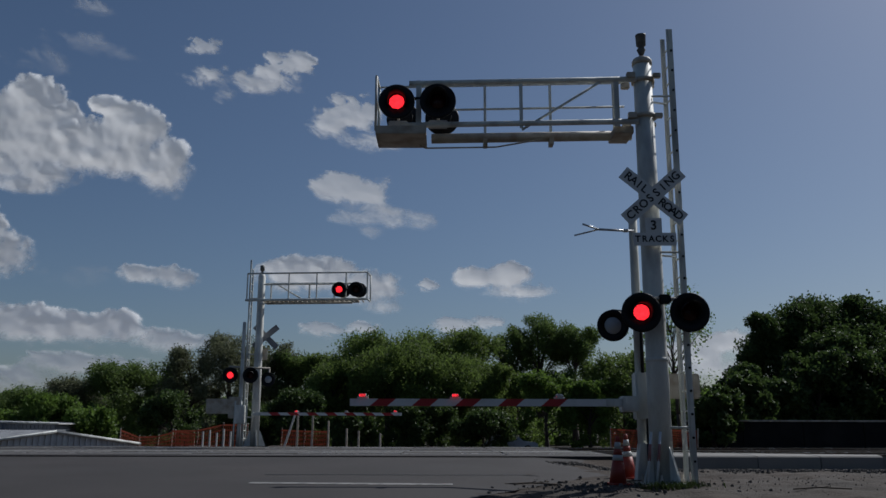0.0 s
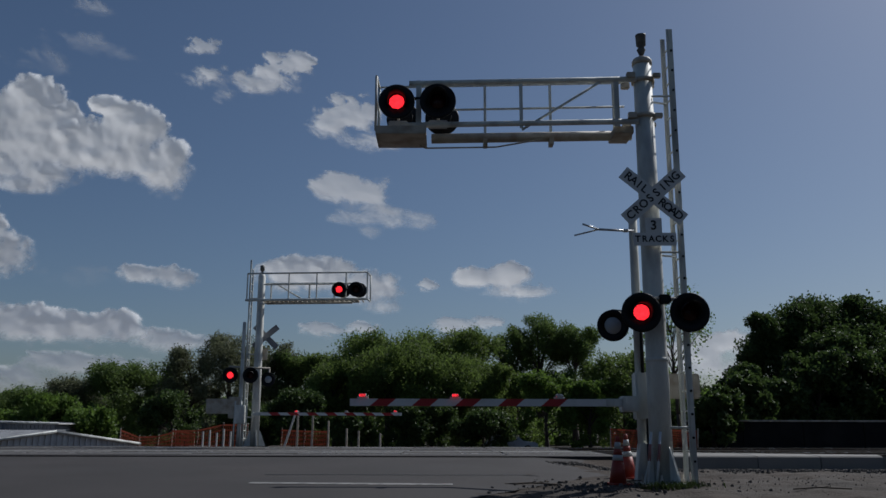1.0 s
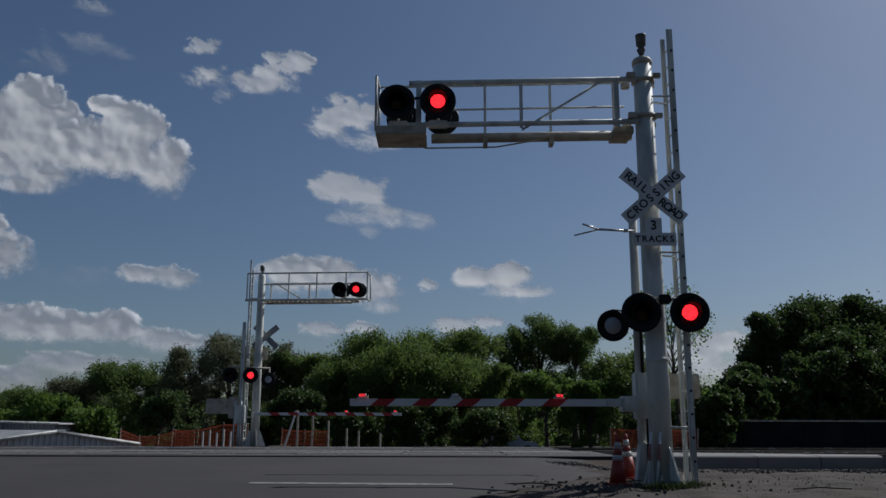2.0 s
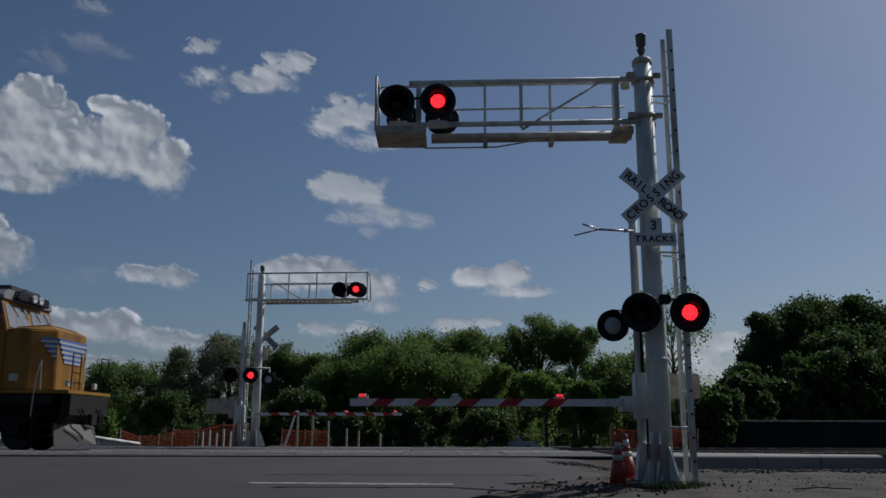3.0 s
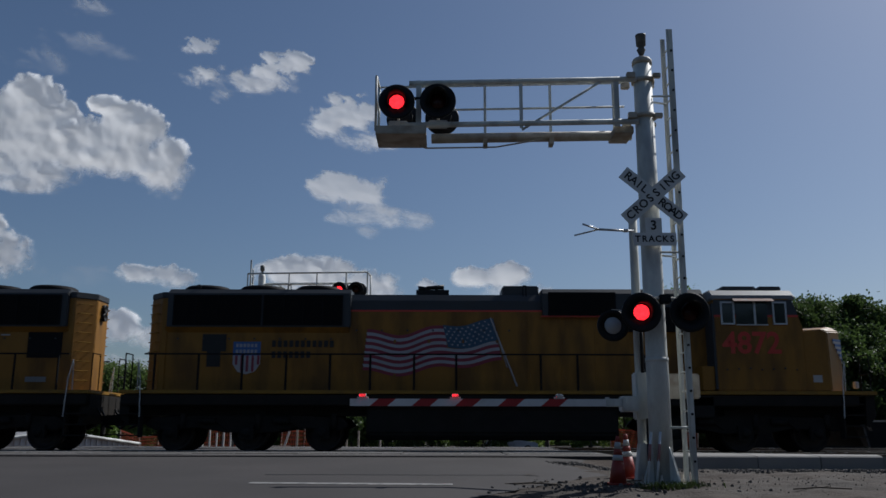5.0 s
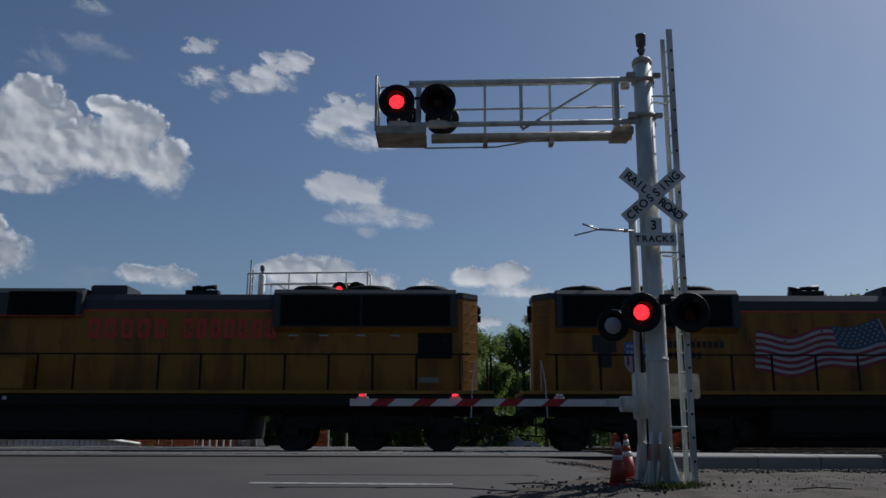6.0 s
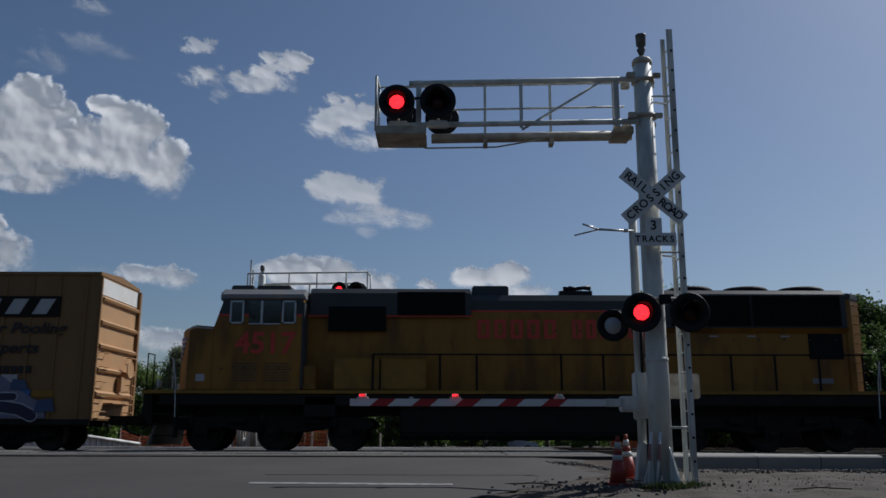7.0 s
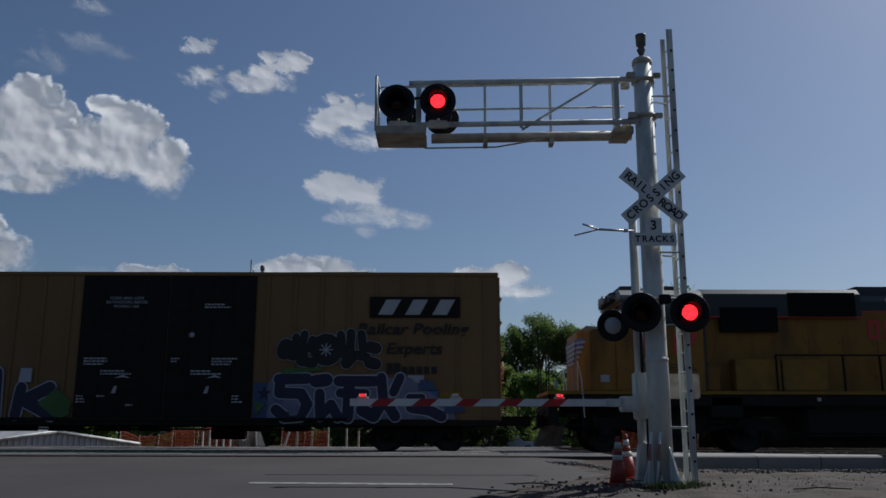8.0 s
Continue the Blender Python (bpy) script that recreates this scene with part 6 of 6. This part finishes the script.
def cloud(blobs, seed, thick=1.0, soft=0.45, rough=0.55, label="white cumulus cloud lit from the side", most=1.0):
    """blobs: (azimuth, elevation, half width, half height) in thousandths of a radian; a puffed relief far off in the sky."""
    R, step = 2600.0, 0.9
    wisp = most < 0.86
    x0, x1 = min(b[0] - b[2] * 1.6 for b in blobs), max(b[0] + b[2] * 1.6 for b in blobs)
    y0, y1 = min(b[1] - b[3] * 1.7 for b in blobs), max(b[1] + b[3] * 1.8 for b in blobs)
    X, Y = np.meshgrid(np.arange(x0, x1, step), np.arange(y0, y1, step))
    ny, nx = X.shape
    wide = max(b[2] for b in blobs)
    size = max(9.0, min(30.0, wide * 0.55))              # width of the largest billow
    px, py = X / size + seed * 13.7, Y / size * (1.9 if wisp else 1.15) + seed * 5.1
    if wisp:
        py = py + 0.35 * px
    bend = 0.45 if wisp else 0.3
    wx, wy = px + bend * wave_noise(px * 0.9 + 3, py * 0.9), py + bend * wave_noise(px * 0.9, py * 0.9 + 8)
    swell = layered(wx * 0.6, wy * 0.6, 5, fall=0.6)
    total = np.full(X.shape, 1e-9)
    for bx, by, rx, ry in blobs:
        dy = (Y - by) / ry
        dy = np.where(dy > 0, dy, dy * 1.2)
        total += np.exp(5 * np.maximum(-6.0, 1 - ((X - bx) / rx) ** 2 - dy ** 2))
    d = np.log(total) / 5
    dens = d * 0.9 + rough * (1.5 if wisp else 0.8) * swell
    body = np.clip(blur(d * 0.9 + rough * 0.6 * swell + 0.1, 8), 0, None)
    relief = np.sqrt(body) * 22
    if not wisp:                                         # heads of cloud: round swellings, small ones over large
        g = np.random.default_rng(seed)
        solid = dens.copy()
        for k in range(max(40, int((x1 - x0) * (y1 - y0) / size ** 2 * 10))):
            i, j = int(g.integers(0, nx)), int(g.integers(0, ny))
            if solid[j, i] < 0.16:
                continue
            r = size * (0.2 + 0.5 * g.random() ** 2) * (0.45 + 0.7 * min(1.0, solid[j, i]))
            n = int(r / step) + 1
            v, u = slice(max(0, j - n), j + n + 1), slice(max(0, i - n), i + n + 1)
            q = 1 - ((X[v, u] - X[j, i]) ** 2 + (1.15 * (Y[v, u] - Y[j, i])) ** 2) / r ** 2
            bump = np.sqrt(np.clip(q, 0, None))
            top = relief[j, i] - 0.74 * r + bump * r * 0.92
            if solid[j, i] < 0.5 or k % 9 == 0:
                relief[v, u] = np.where(q > 0, np.maximum(relief[v, u], top), relief[v, u])
            dens[v, u] = np.maximum(dens[v, u], np.where(q > 0, (bump - 0.55) * 0.7, -1))
        dens = blur(dens, 2) + 0.22 * layered(wx * 2.2, wy * 2.2, 4, fall=0.65) - 0.04
    relief = blur((relief + layered(wx * 0.9, wy * 0.9, 4) * 5.0) * thick, 14)
    lift = (Y - y0) / (y1 - y0)
    edge = soft * (2.0 - 1.45 * np.clip(lift * 1.8 - 0.2, 0, 1))
    cover = np.clip(dens / edge, 0, 1)
    cover = cover * cover * (3 - 2 * cover) * most
    p = np.pad(dens, 1, mode="edge")
    keep = np.max([p[u:u + ny, v:v + nx] for u in range(3) for v in range(3)], axis=0) > 0
    index = np.full(X.shape, -1)
    index[keep] = np.arange(keep.sum())
    az, el, dist = X[keep] / 1000, Y[keep] / 1000, R - relief[keep] * R / 1000
    co = np.stack((np.sin(az) * np.cos(el) * dist, np.cos(az) * np.cos(el) * dist, np.sin(el) * dist), axis=1)
    quads = np.stack((index[:-1, :-1], index[:-1, 1:], index[1:, 1:], index[1:, :-1]), axis=2).reshape(-1, 4)
    quads = quads[(quads >= 0).all(axis=1)]
    me = bpy.data.meshes.new("cloud")
    me.from_pydata(co.tolist(), [], quads.tolist())
    me.polygons.foreach_set("use_smooth", [True] * len(me.polygons))
    at = me.attributes.new("cover", "FLOAT", "POINT")
    at.data.foreach_set("value", cover[keep].astype(np.float32))
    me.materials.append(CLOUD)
    ob = tagged(new("cloud", me), label, "cloud", "clouds", "structure")
    CLOUDS.append(ob)
    return ob


def sky_mark(x, y, rx, ry):
    """A spot of the sky, from the picture plane of the lens to azimuth and elevation."""
    f, p = 1494.0, radians(12.05)
    u, v = (x - 784) / f, (441 - y) / f
    d = Vector((u, math.cos(p) - v * math.sin(p), math.sin(p) + v * math.cos(p))).normalized()
    return (math.atan2(d.x, d.y) * 1000, math.asin(d.z) * 1000, rx / f * 1000, ry / f * 1000)


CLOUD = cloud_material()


def build_clouds():
    c, w = "white cumulus cloud with grey underside", "thin wispy cloud"
    groups = [
        ([(62, 190, 58, 50), (5, 224, 64, 56), (30, 262, 95, 52), (120, 268, 88, 42), (205, 272, 86, 50), (236, 222, 62, 44), (192, 188, 36, 20), (290, 305, 50, 48), (305, 275, 34, 30), (112, 236, 56, 44), (168, 246, 50, 34), (55, 305, 90, 34), (40, 330, 60, 18)], 1, 1.0, 0.5, 0.3, c, 1.0),
        ([(385, 140, 62, 26), (400, 165, 26, 20), (505, 132, 58, 34), (540, 112, 26, 18), (445, 155, 50, 18)], 2, 0.5, 0.9, 0.75, c, 0.85),
        ([(360, 85, 30, 20)], 3, 0.3, 1.0, 0.8, w, 0.7),
        ([(625, 210, 74, 40), (580, 225, 40, 32), (665, 246, 80, 28)], 4, 0.5, 0.9, 0.8, c, 0.85),
        ([(620, 340, 84, 36), (670, 385, 95, 24), (740, 394, 38, 22), (655, 412, 32, 18)], 5, 0.3, 0.9, 0.5, w, 0.85),
        ([(550, 490, 105, 42), (650, 515, 70, 40), (500, 480, 50, 26), (680, 545, 44, 18)], 6, 0.7, 0.7, 0.5, c, 1.0),
        ([(840, 492, 45, 24), (900, 490, 48, 30), (925, 517, 75, 15)], 7, 0.6, 0.6, 0.5, c, 1.0),
        ([(758, 507, 22, 15)], 8, 0.3, 0.9, 0.6, w, 0.8),
        ([(248, 488, 44, 20), (308, 494, 44, 24)], 9, 0.5, 0.8, 0.6, c, 0.9),
        ([(40, 575, 90, 36), (140, 585, 95, 30), (212, 580, 38, 34)], 10, 0.6, 0.6, 0.45, c, 1.0),
        ([(290, 605, 58, 28), (345, 608, 58, 18)], 11, 0.5, 0.9, 0.5, c, 0.9),
        ([(10, 455, 48, 46), (-30, 420, 40, 60)], 12, 0.6, 0.6, 0.5, c, 1.0),
        ([(120, 645, 70, 26), (40, 675, 90, 24), (200, 650, 70, 24)], 13, 0.4, 1.0, 0.5, w, 0.8),
        ([(570, 585, 42, 20), (640, 580, 34, 14)], 14, 0.4, 0.9, 0.5, c, 0.8),
        ([(805, 576, 48, 17), (862, 572, 36, 14)], 15, 0.3, 0.9, 0.5, c, 0.85),
        ([(1285, 605, 55, 26), (1220, 625, 66, 30), (1245, 655, 80, 30)], 16, 0.5, 0.8, 0.5, c, 0.95),
        ([(30, 102, 80, 22), (100, 122, 30, 16)], 17, 0.25, 1.8, 0.8, w, 0.5),
        ([(170, 82, 80, 26)], 18, 0.25, 2.2, 0.9, w, 0.45),
        ([(160, 18, 42, 20)], 19, 0.25, 2.0, 0.8, w, 0.45),
        ([(150, 492, 80, 24)], 20, 0.2, 2.4, 0.7, w, 0.4),
        ([(1575, 582, 30, 18)], 21, 0.3, 0.7, 0.5, c, 1.0),
    ]
    for blobs, seed, th, so, ro, lb, most in groups:
        cloud([sky_mark(*q) for q in blobs], seed, th, so, ro, lb, most)


# ---------------------------------------------------------------- things beyond the tracks
def build_shed(x, y, half, eave, ridge, depth, m_wall, label, turn=0):
    z0 = ground_z(x, y)
    s = thing("metal_shed", pose(x, y, 0, 0, 0, turn), label, "shed", "sheds beyond the tracks")
    bm = bmesh.new()
    n = int(half * 2 / 0.27)
    for k in range(n):
        a = -half + 2 * half * k / n
        b = -half + 2 * half * (k + 1) / n
        c = (a + b) / 2
        za, zb = (ridge - (ridge - eave) * abs(v) / half for v in (a, b))
        w = (b - a) * 0.25
        for u0, u1, dy in ((a, c - w / 2, 0.0), (c - w / 2, b - w, -0.07)):
            zz0, zz1 = (ridge - (ridge - eave) * abs(v) / half for v in (u0, u1))
            vs = [bm.verts.new(v) for v in ((u0, dy, z0), (u1, dy, z0), (u1, dy, zz1), (u0, dy, zz0))]
            bm.faces.new(vs)
            vs = [bm.verts.new(v) for v in ((u1, dy, z0), (u1, -0.07 - dy, z0), (u1, -0.07 - dy, zz1), (u1, dy, zz1))]
            bm.faces.new(vs)
        vs = [bm.verts.new(v) for v in ((b - w, 0, z0), (b, 0, z0), (b, 0, zb), (b - w, 0, zb))]
        bm.faces.new(vs)
    box(bm, -half, half, 0.02, 0.1, z0, eave)
    part("gable_wall", bm, m_wall, s, "pale corrugated gable wall")
    for e in (-1, 1):
        bm = bmesh.new()
        prism(bm, [(e * half * 1.03, eave - 0.02), (0, ridge + 0.02), (0, ridge + 0.1), (e * half * 1.03, eave + 0.07)], -0.15, depth)
        part("roof_slope", bm, SHED_WHITE, s, "white metal roof sheet")
        bm = bmesh.new()
        for k in range(int(depth / 0.4)):
            yy = 0.2 + k * 0.4
            prism(bm, [(e * half * 1.03, eave + 0.07), (0, ridge + 0.1), (0, ridge + 0.13), (e * half * 1.03, eave + 0.1)], yy, yy + 0.06)
        tagged(part("roof_ribs", bm, SHED_WHITE, s), kind="stuff")
    bm = bmesh.new()
    for e in (-1, 1):
        tube(bm, (e * half * 1.03, -0.16, eave + 0.03), (0, -0.16, ridge + 0.06), 0.07, seg=8)
    part("rake_trim", bm, GALV, s, "rounded rake trim")
    quick("side_wall", m_wall, s, (-half + 0.02, -half + 0.1, 0.1, depth - 0.1, z0, eave), (half - 0.1, half - 0.02, 0.1, depth - 0.1, z0, eave), (-half + 0.1, half - 0.1, depth - 0.2, depth - 0.1, z0, eave))
    return s


def build_net(x0, x1, y, top, sag, seed, label):
    rnd = random.Random(seed)
    z0 = ground_z(x0, y)
    f = thing("safety_fence", pose(x0, y, 0), label, "fence", "construction fences")
    n = max(2, int((x1 - x0) / 0.9))
    tops = [top - rnd.uniform(0, sag) for _ in range(n + 1)]
    for k in range(n + 1):
        x = (x1 - x0) * k / n
        pipes("stake", GALV_DARK, f, (0.025, (x, 0.04, z0 - 0.1), (x + rnd.uniform(-0.08, 0.08), 0.04, tops[k] + 0.12)), seg=6)
    bm = bmesh.new()
    for k in range(n):
        xa, xb = (x1 - x0) * k / n, (x1 - x0) * (k + 1) / n
        for r in range(9):
            u = r / 8
            za, zb = z0 + (tops[k] - z0) * u, z0 + (tops[k + 1] - z0) * u
            mid = (za + zb) / 2 - 0.06 * (1 - abs(2 * u - 1))
            wd = 0.035 if r in (0, 8) else 0.017
            for (ua, sa), (ub, sb) in (((xa, za), ((xa + xb) / 2, mid)), (((xa + xb) / 2, mid), (xb, zb))):
                vs = [bm.verts.new(v) for v in ((ua, 0, sa - wd), (ub, 0, sb - wd), (ub, 0, sb + wd), (ua, 0, sa + wd))]
                bm.faces.new(vs)
        m = 13
        for c in range(m):
            u = (c + 0.5) / m
            x = xa + (xb - xa) * u
            zt = tops[k] + (tops[k + 1] - tops[k]) * u - 0.06 * math.sin(math.pi * u) * 0.5
            vs = [bm.verts.new(v) for v in ((x - 0.011, 0.004, z0), (x + 0.011, 0.004, z0), (x + 0.011, 0.004, zt), (x - 0.011, 0.004, zt))]
            bm.faces.new(vs)
    tagged(part("net", bm, NET, f, "orange plastic mesh"), kind="stuff")


def build_beyond():
    build_shed(-18.4, 41.0, 4.1, -0.22, 0.36, 18, SHED_WHITE, "low white ribbed metal shed with a gable end", 45)
    grey = build_shed(-34.5, 58.0, 8.5, 0.85, 1.05, 10, SHED_GREY, "grey low-pitched metal shed behind")
    bm = bmesh.new()
    lathe(bm, [(0.12, 0.95), (0.12, 1.4), (0.26, 1.44), (0.26, 1.58), (0.05, 1.75)], (2.4, 0.5, 0), seg=12)
    part("roof_vent", bm, BOX_WHITE, grey, "small white roof vent")
    build_net(-16.4, -12.6, 44, 0.55, 0.5, 1, "torn orange plastic safety fence on stakes")
    build_net(-12.4, -8.9, 39.5, 0.75, 0.3, 2, "orange plastic safety fence on stakes")
    build_net(-7.6, -5.4, 40.5, 0.75, 0.4, 5, "sagging orange plastic safety fence on stakes")
    build_net(6.2, 9.4, 31.9, 0.62, 0.2, 3, "orange plastic safety fence on stakes")
    # pale pickets and leaning poles
    for x, y, z, lean in ((-10.4, 37.5, 0.45, 0), (-10.1, 37.5, 0.5, 0), (-9.8, 37.5, 0.4, 0), (-9.5, 37.5, 0.55, 0), (-9.2, 37.5, 0.45, 0), (-6.4, 34.6, 1.25, 0.5), (-5.9, 35, 1.3, 0.02), (-5.3, 35, 1.2, 0.03), (-4.7, 35.5, 0.9, 0), (-4.0, 36, 0.6, 0), (-3.5, 36, 0.5, 0), (-2.6, 36, 0.4, 0)):
        p = thing("stake", pose(x, y, ground_z(x, y)), "pale wooden marker stake in the ground", "stake", "stakes beyond the tracks")
        bm = bmesh.new()
        h = z - ground_z(x, y)
        tube(bm, (0, 0, -0.1), (lean, 0, h), 0.05, 0.04, seg=6)
        part("pole", bm, GALV if x < -9 or lean > 0.3 else GALV_DARK, p)
    # dark barrier along the far track
    b = thing("trackside_barrier", pose(0, 34.2, 0), "long low black barrier with a pale metal top rail", "barrier", kind="structure")
    for k in range(12):
        x0 = 9.5 + 2.4 * k
        quick("barrier_panel", WALL_BLACK, b, (x0 + 0.01, x0 + 2.39, 0, 0.12, -0.4, 0.88), bevel=0.01)
    quick("top_rail", GALV_DARK, b, (9.4, 38.4, -0.05, 0.17, 0.882, 0.95), bevel=0.015, label="pale metal top rail")
    # parked car far behind
    build_car(5.4, 69, mat_car_white, "small pale parked car seen far off")


mat_car_white = mat("car_white", (0.6, 0.6, 0.6), 0.3, var=0.03)


def build_car(x, y, m, label):
    z = ground_z(x, y) + 0.02
    c = thing("parked_car", pose(x, y, z), label, "car", "parked cars")
    bm = bmesh.new()
    prism(bm, [(-2.1, 0.3), (2.1, 0.3), (2.15, 0.7), (1.9, 0.85), (1.0, 0.95), (-1.7, 0.98), (-2.15, 0.8)], -0.85, 0.85)
    part("body", bm, m, c, bevel=0.06)
    bm = bmesh.new()
    prism(bm, [(-1.7, 0.96), (1.0, 0.94), (0.4, 1.42), (-1.2, 1.45)], -0.75, 0.75)
    part("cabin", bm, m, c, bevel=0.05)
    for x0, x1 in ((-1.35, -0.5), (-0.42, 0.5)):
        bm = bmesh.new()
        prism(bm, [(x0, 1.02), (x1, 1.02), (x1 - 0.15, 1.34), (x0 + 0.12, 1.34)], -0.765, -0.74)
        part("window", bm, GLASS_DARK, c, "dark side window")
    for wx in (-1.3, 1.3):
        for s in (-1, 1):
            bm = bmesh.new()
            lathe(bm, [(0.2, s * 0.7), (0.32, s * 0.7), (0.32, s * 0.88), (0.2, s * 0.9), (0.05, s * 0.88)], (wx, 0, 0.32), "Y", 16)
            part("wheel", bm, BLACK, c)


def build_litter():
    """Loose stones, weeds and sticks on the dirt by the mast."""
    rnd = random.Random(21)
    bm_co, bm_fa = [], []
    def rock(x, y, s):
        z = ground_z(x, y) + 0.01
        base = len(bm_co)
        rr = [rnd.uniform(0.6, 1.2) for _ in range(6)]
        for k in range(6):
            a = k * math.tau / 6
            bm_co.append((x + s * rr[k] * math.cos(a), y + s * rr[k] * math.sin(a), z - 0.01))
        for k in range(6):
            a = k * math.tau / 6 + 0.3
            bm_co.append((x + 0.55 * s * rr[k] * math.cos(a), y + 0.55 * s * rr[k] * math.sin(a), z + s * rnd.uniform(0.4, 0.9)))
        for k in range(6):
            bm_fa.append((base + k, base + (k + 1) % 6, base + 6 + (k + 1) % 6, base + 6 + k))
        bm_fa.append(tuple(base + 6 + k for k in range(6)))
    for k in range(1500):
        y = rnd.uniform(11.0, 17.8)
        x = rnd.uniform(road_edge(y) - 0.1, 13)
        if noise.noise((x * 0.8, y * 0.8, 3)) > rnd.uniform(-0.5, 0.6):
            rock(x, y, rnd.uniform(0.005, 0.02))
    for k in range(3600):
        rock(rnd.uniform(2.1, 12.5), 17.85 - abs(rnd.gauss(0, 0.35)), rnd.uniform(0.014, 0.045))
    for k in range(260):
        rock(rnd.gauss(2.6, 0.9), rnd.gauss(12.9, 0.5), rnd.uniform(0.015, 0.05))
    me = bpy.data.meshes.new("gravel")
    me.from_pydata(bm_co, [], bm_fa)
    me.materials.append(STONE)
    tagged(new("gravel", me), "loose grey gravel scattered on the dirt", "gravel", kind="stuff")
    co, fa = [], []
    for k in range(700):
        cx, cy, sp = rnd.choice(((3.3, 12.7, 0.2), (3.5, 12.65, 0.2), (3.1, 12.6, 0.15), (3.6, 12.8, 0.12)))
        x, y = rnd.gauss(cx, sp), rnd.gauss(cy, sp * 0.5)
        z = ground_z(x, y)
        h, a, l = rnd.uniform(0.03, 0.13), rnd.uniform(0, 6.28), rnd.uniform(-0.05, 0.05)
        dx, dy = 0.008 * math.cos(a), 0.008 * math.sin(a)
        b = len(co)
        co += [(x - dx, y - dy, z - 0.01), (x + dx, y + dy, z - 0.01), (x + l + dx * 0.7, y + l, z + h * 0.7), (x + 1.6 * l, y + 1.2 * l, z + h)]
        fa.append((b, b + 1, b + 2, b + 3))
    me = bpy.data.meshes.new("weeds")
    me.from_pydata(co, [], fa)
    me.materials.append(GRASS)
    tagged(new("weeds", me), "short green weeds round the mast foot", "weeds", kind="stuff")
    for k in range(4):
        x, y = rnd.uniform(0.6, 5.5), rnd.uniform(11.8, 13.6)
        z = ground_z(x, y) + 0.03
        a = rnd.uniform(-0.5, 0.5)
        t = thing("stick", pose(x, y, z, 0, 0, math.degrees(a)), "dry brown stick lying on the dirt", "stick", "sticks on the dirt")
        pipes("stem", BARK, t, (0.012, (-0.4, 0, 0), (0.0, 0.05, 0.02), (0.45, 0, 0)), (0.007, (0.0, 0.05, 0.02), (0.25, 0.2, 0.03)), seg=5)


# ---------------------------------------------------------------- build
build_ground()
build_road()
build_tracks()
build_walkway()
near = build_near_signal()
build_gate_post()
build_gate("crossing_gate", 2.5, 13.14, 0.97, -1, 3.92, (0, 0.65, 0.93, 1.31, 1.59, 1.97, 2.25, 2.63, 2.91, 3.28, 3.55, 3.92), ((3.73, None), (2.31, "L"), (0.71, "R")), True, 0.11)
build_far_signal()
build_gate("crossing_gate", -6.9, 32.6, 1.12, 1, 5.35, 15, ((5.1, None), (3.25, "R"), (1.35, "L")), True, 0.11)
build_cone(2.64, 13.15, 2, "orange traffic cone with two dirty white bands")
build_cone(3.1, 14.5, -3, "orange traffic cone leaning beside the mast")
first = build_loco(pose(0, TRACK_Y, 0), 1, -1, "4872", "yellow and grey diesel locomotive with a painted flag")
mark_first(first)
second = build_loco(pose(-21.95, TRACK_Y, 0, 0, 0, 180), -1, 1, "4517", "yellow and grey diesel locomotive facing backwards")
mark_second(second)
car = build_boxcar(pose(-43, TRACK_Y, 0))
build_beyond()
build_trees()
build_clouds()
build_litter()

TO_RIGHT = [0.24 + 1.213 * k for k in range(7)]       # moments at which the right-hand lamps take over
TO_LEFT = [0.84 + 1.215 * k for k in range(6)]


def motions():
    for ob, off in ((first, 0.0), (second, -21.95), (car, -44.2 + 0.48)):
        turn = 180 if ob is second else 0
        walk(ob, [(t, pose(train_x(t) + off, TRACK_Y, RAIL_Z, 0, 0, turn)) for t in (0, 1, 2, 3, 4, 5, 6, 7, 8)])
    for ob, x, r, sign in WHEELSETS:
        rows = []
        for k in range(0, 241):
            t = k / 30
            a = math.degrees((train_x(t) - train_x(0)) / r) * sign
            rows.append((t, pose(x, 0, r, 0, a % 360, 0)))
        walk(ob, rows)
    # flashers: the lit disc comes forward through its lens, and falls back behind it
    marks = sorted([(t, "R") for t in TO_RIGHT] + [(t, "L") for t in TO_LEFT])
    for group, mine in ((LAMPS_L, "L"), (LAMPS_R, "R")):
        for ob in group:
            on, off = pose(0, -0.016, 0), pose(0, 0.03, 0)
            lit = mine == "L"
            rows = [(0.0, on if lit else off)]
            for t, side in marks:
                rows.append((t - 0.017, on if lit else off))
                lit = side == mine
                rows.append((t + 0.017, on if lit else off))
            rows.append((8.0, on if lit else off))
            walk(ob, rows)
    for k, ob in enumerate(CLOUDS):
        turn = 0.35 if k in (1, 2, 3, 4) else 0.12
        walk(ob, [(0, pose(0, 0, 0, 0, 0, 0)), (8, pose(0, 0, 0, 0, 0, turn))])


motions()
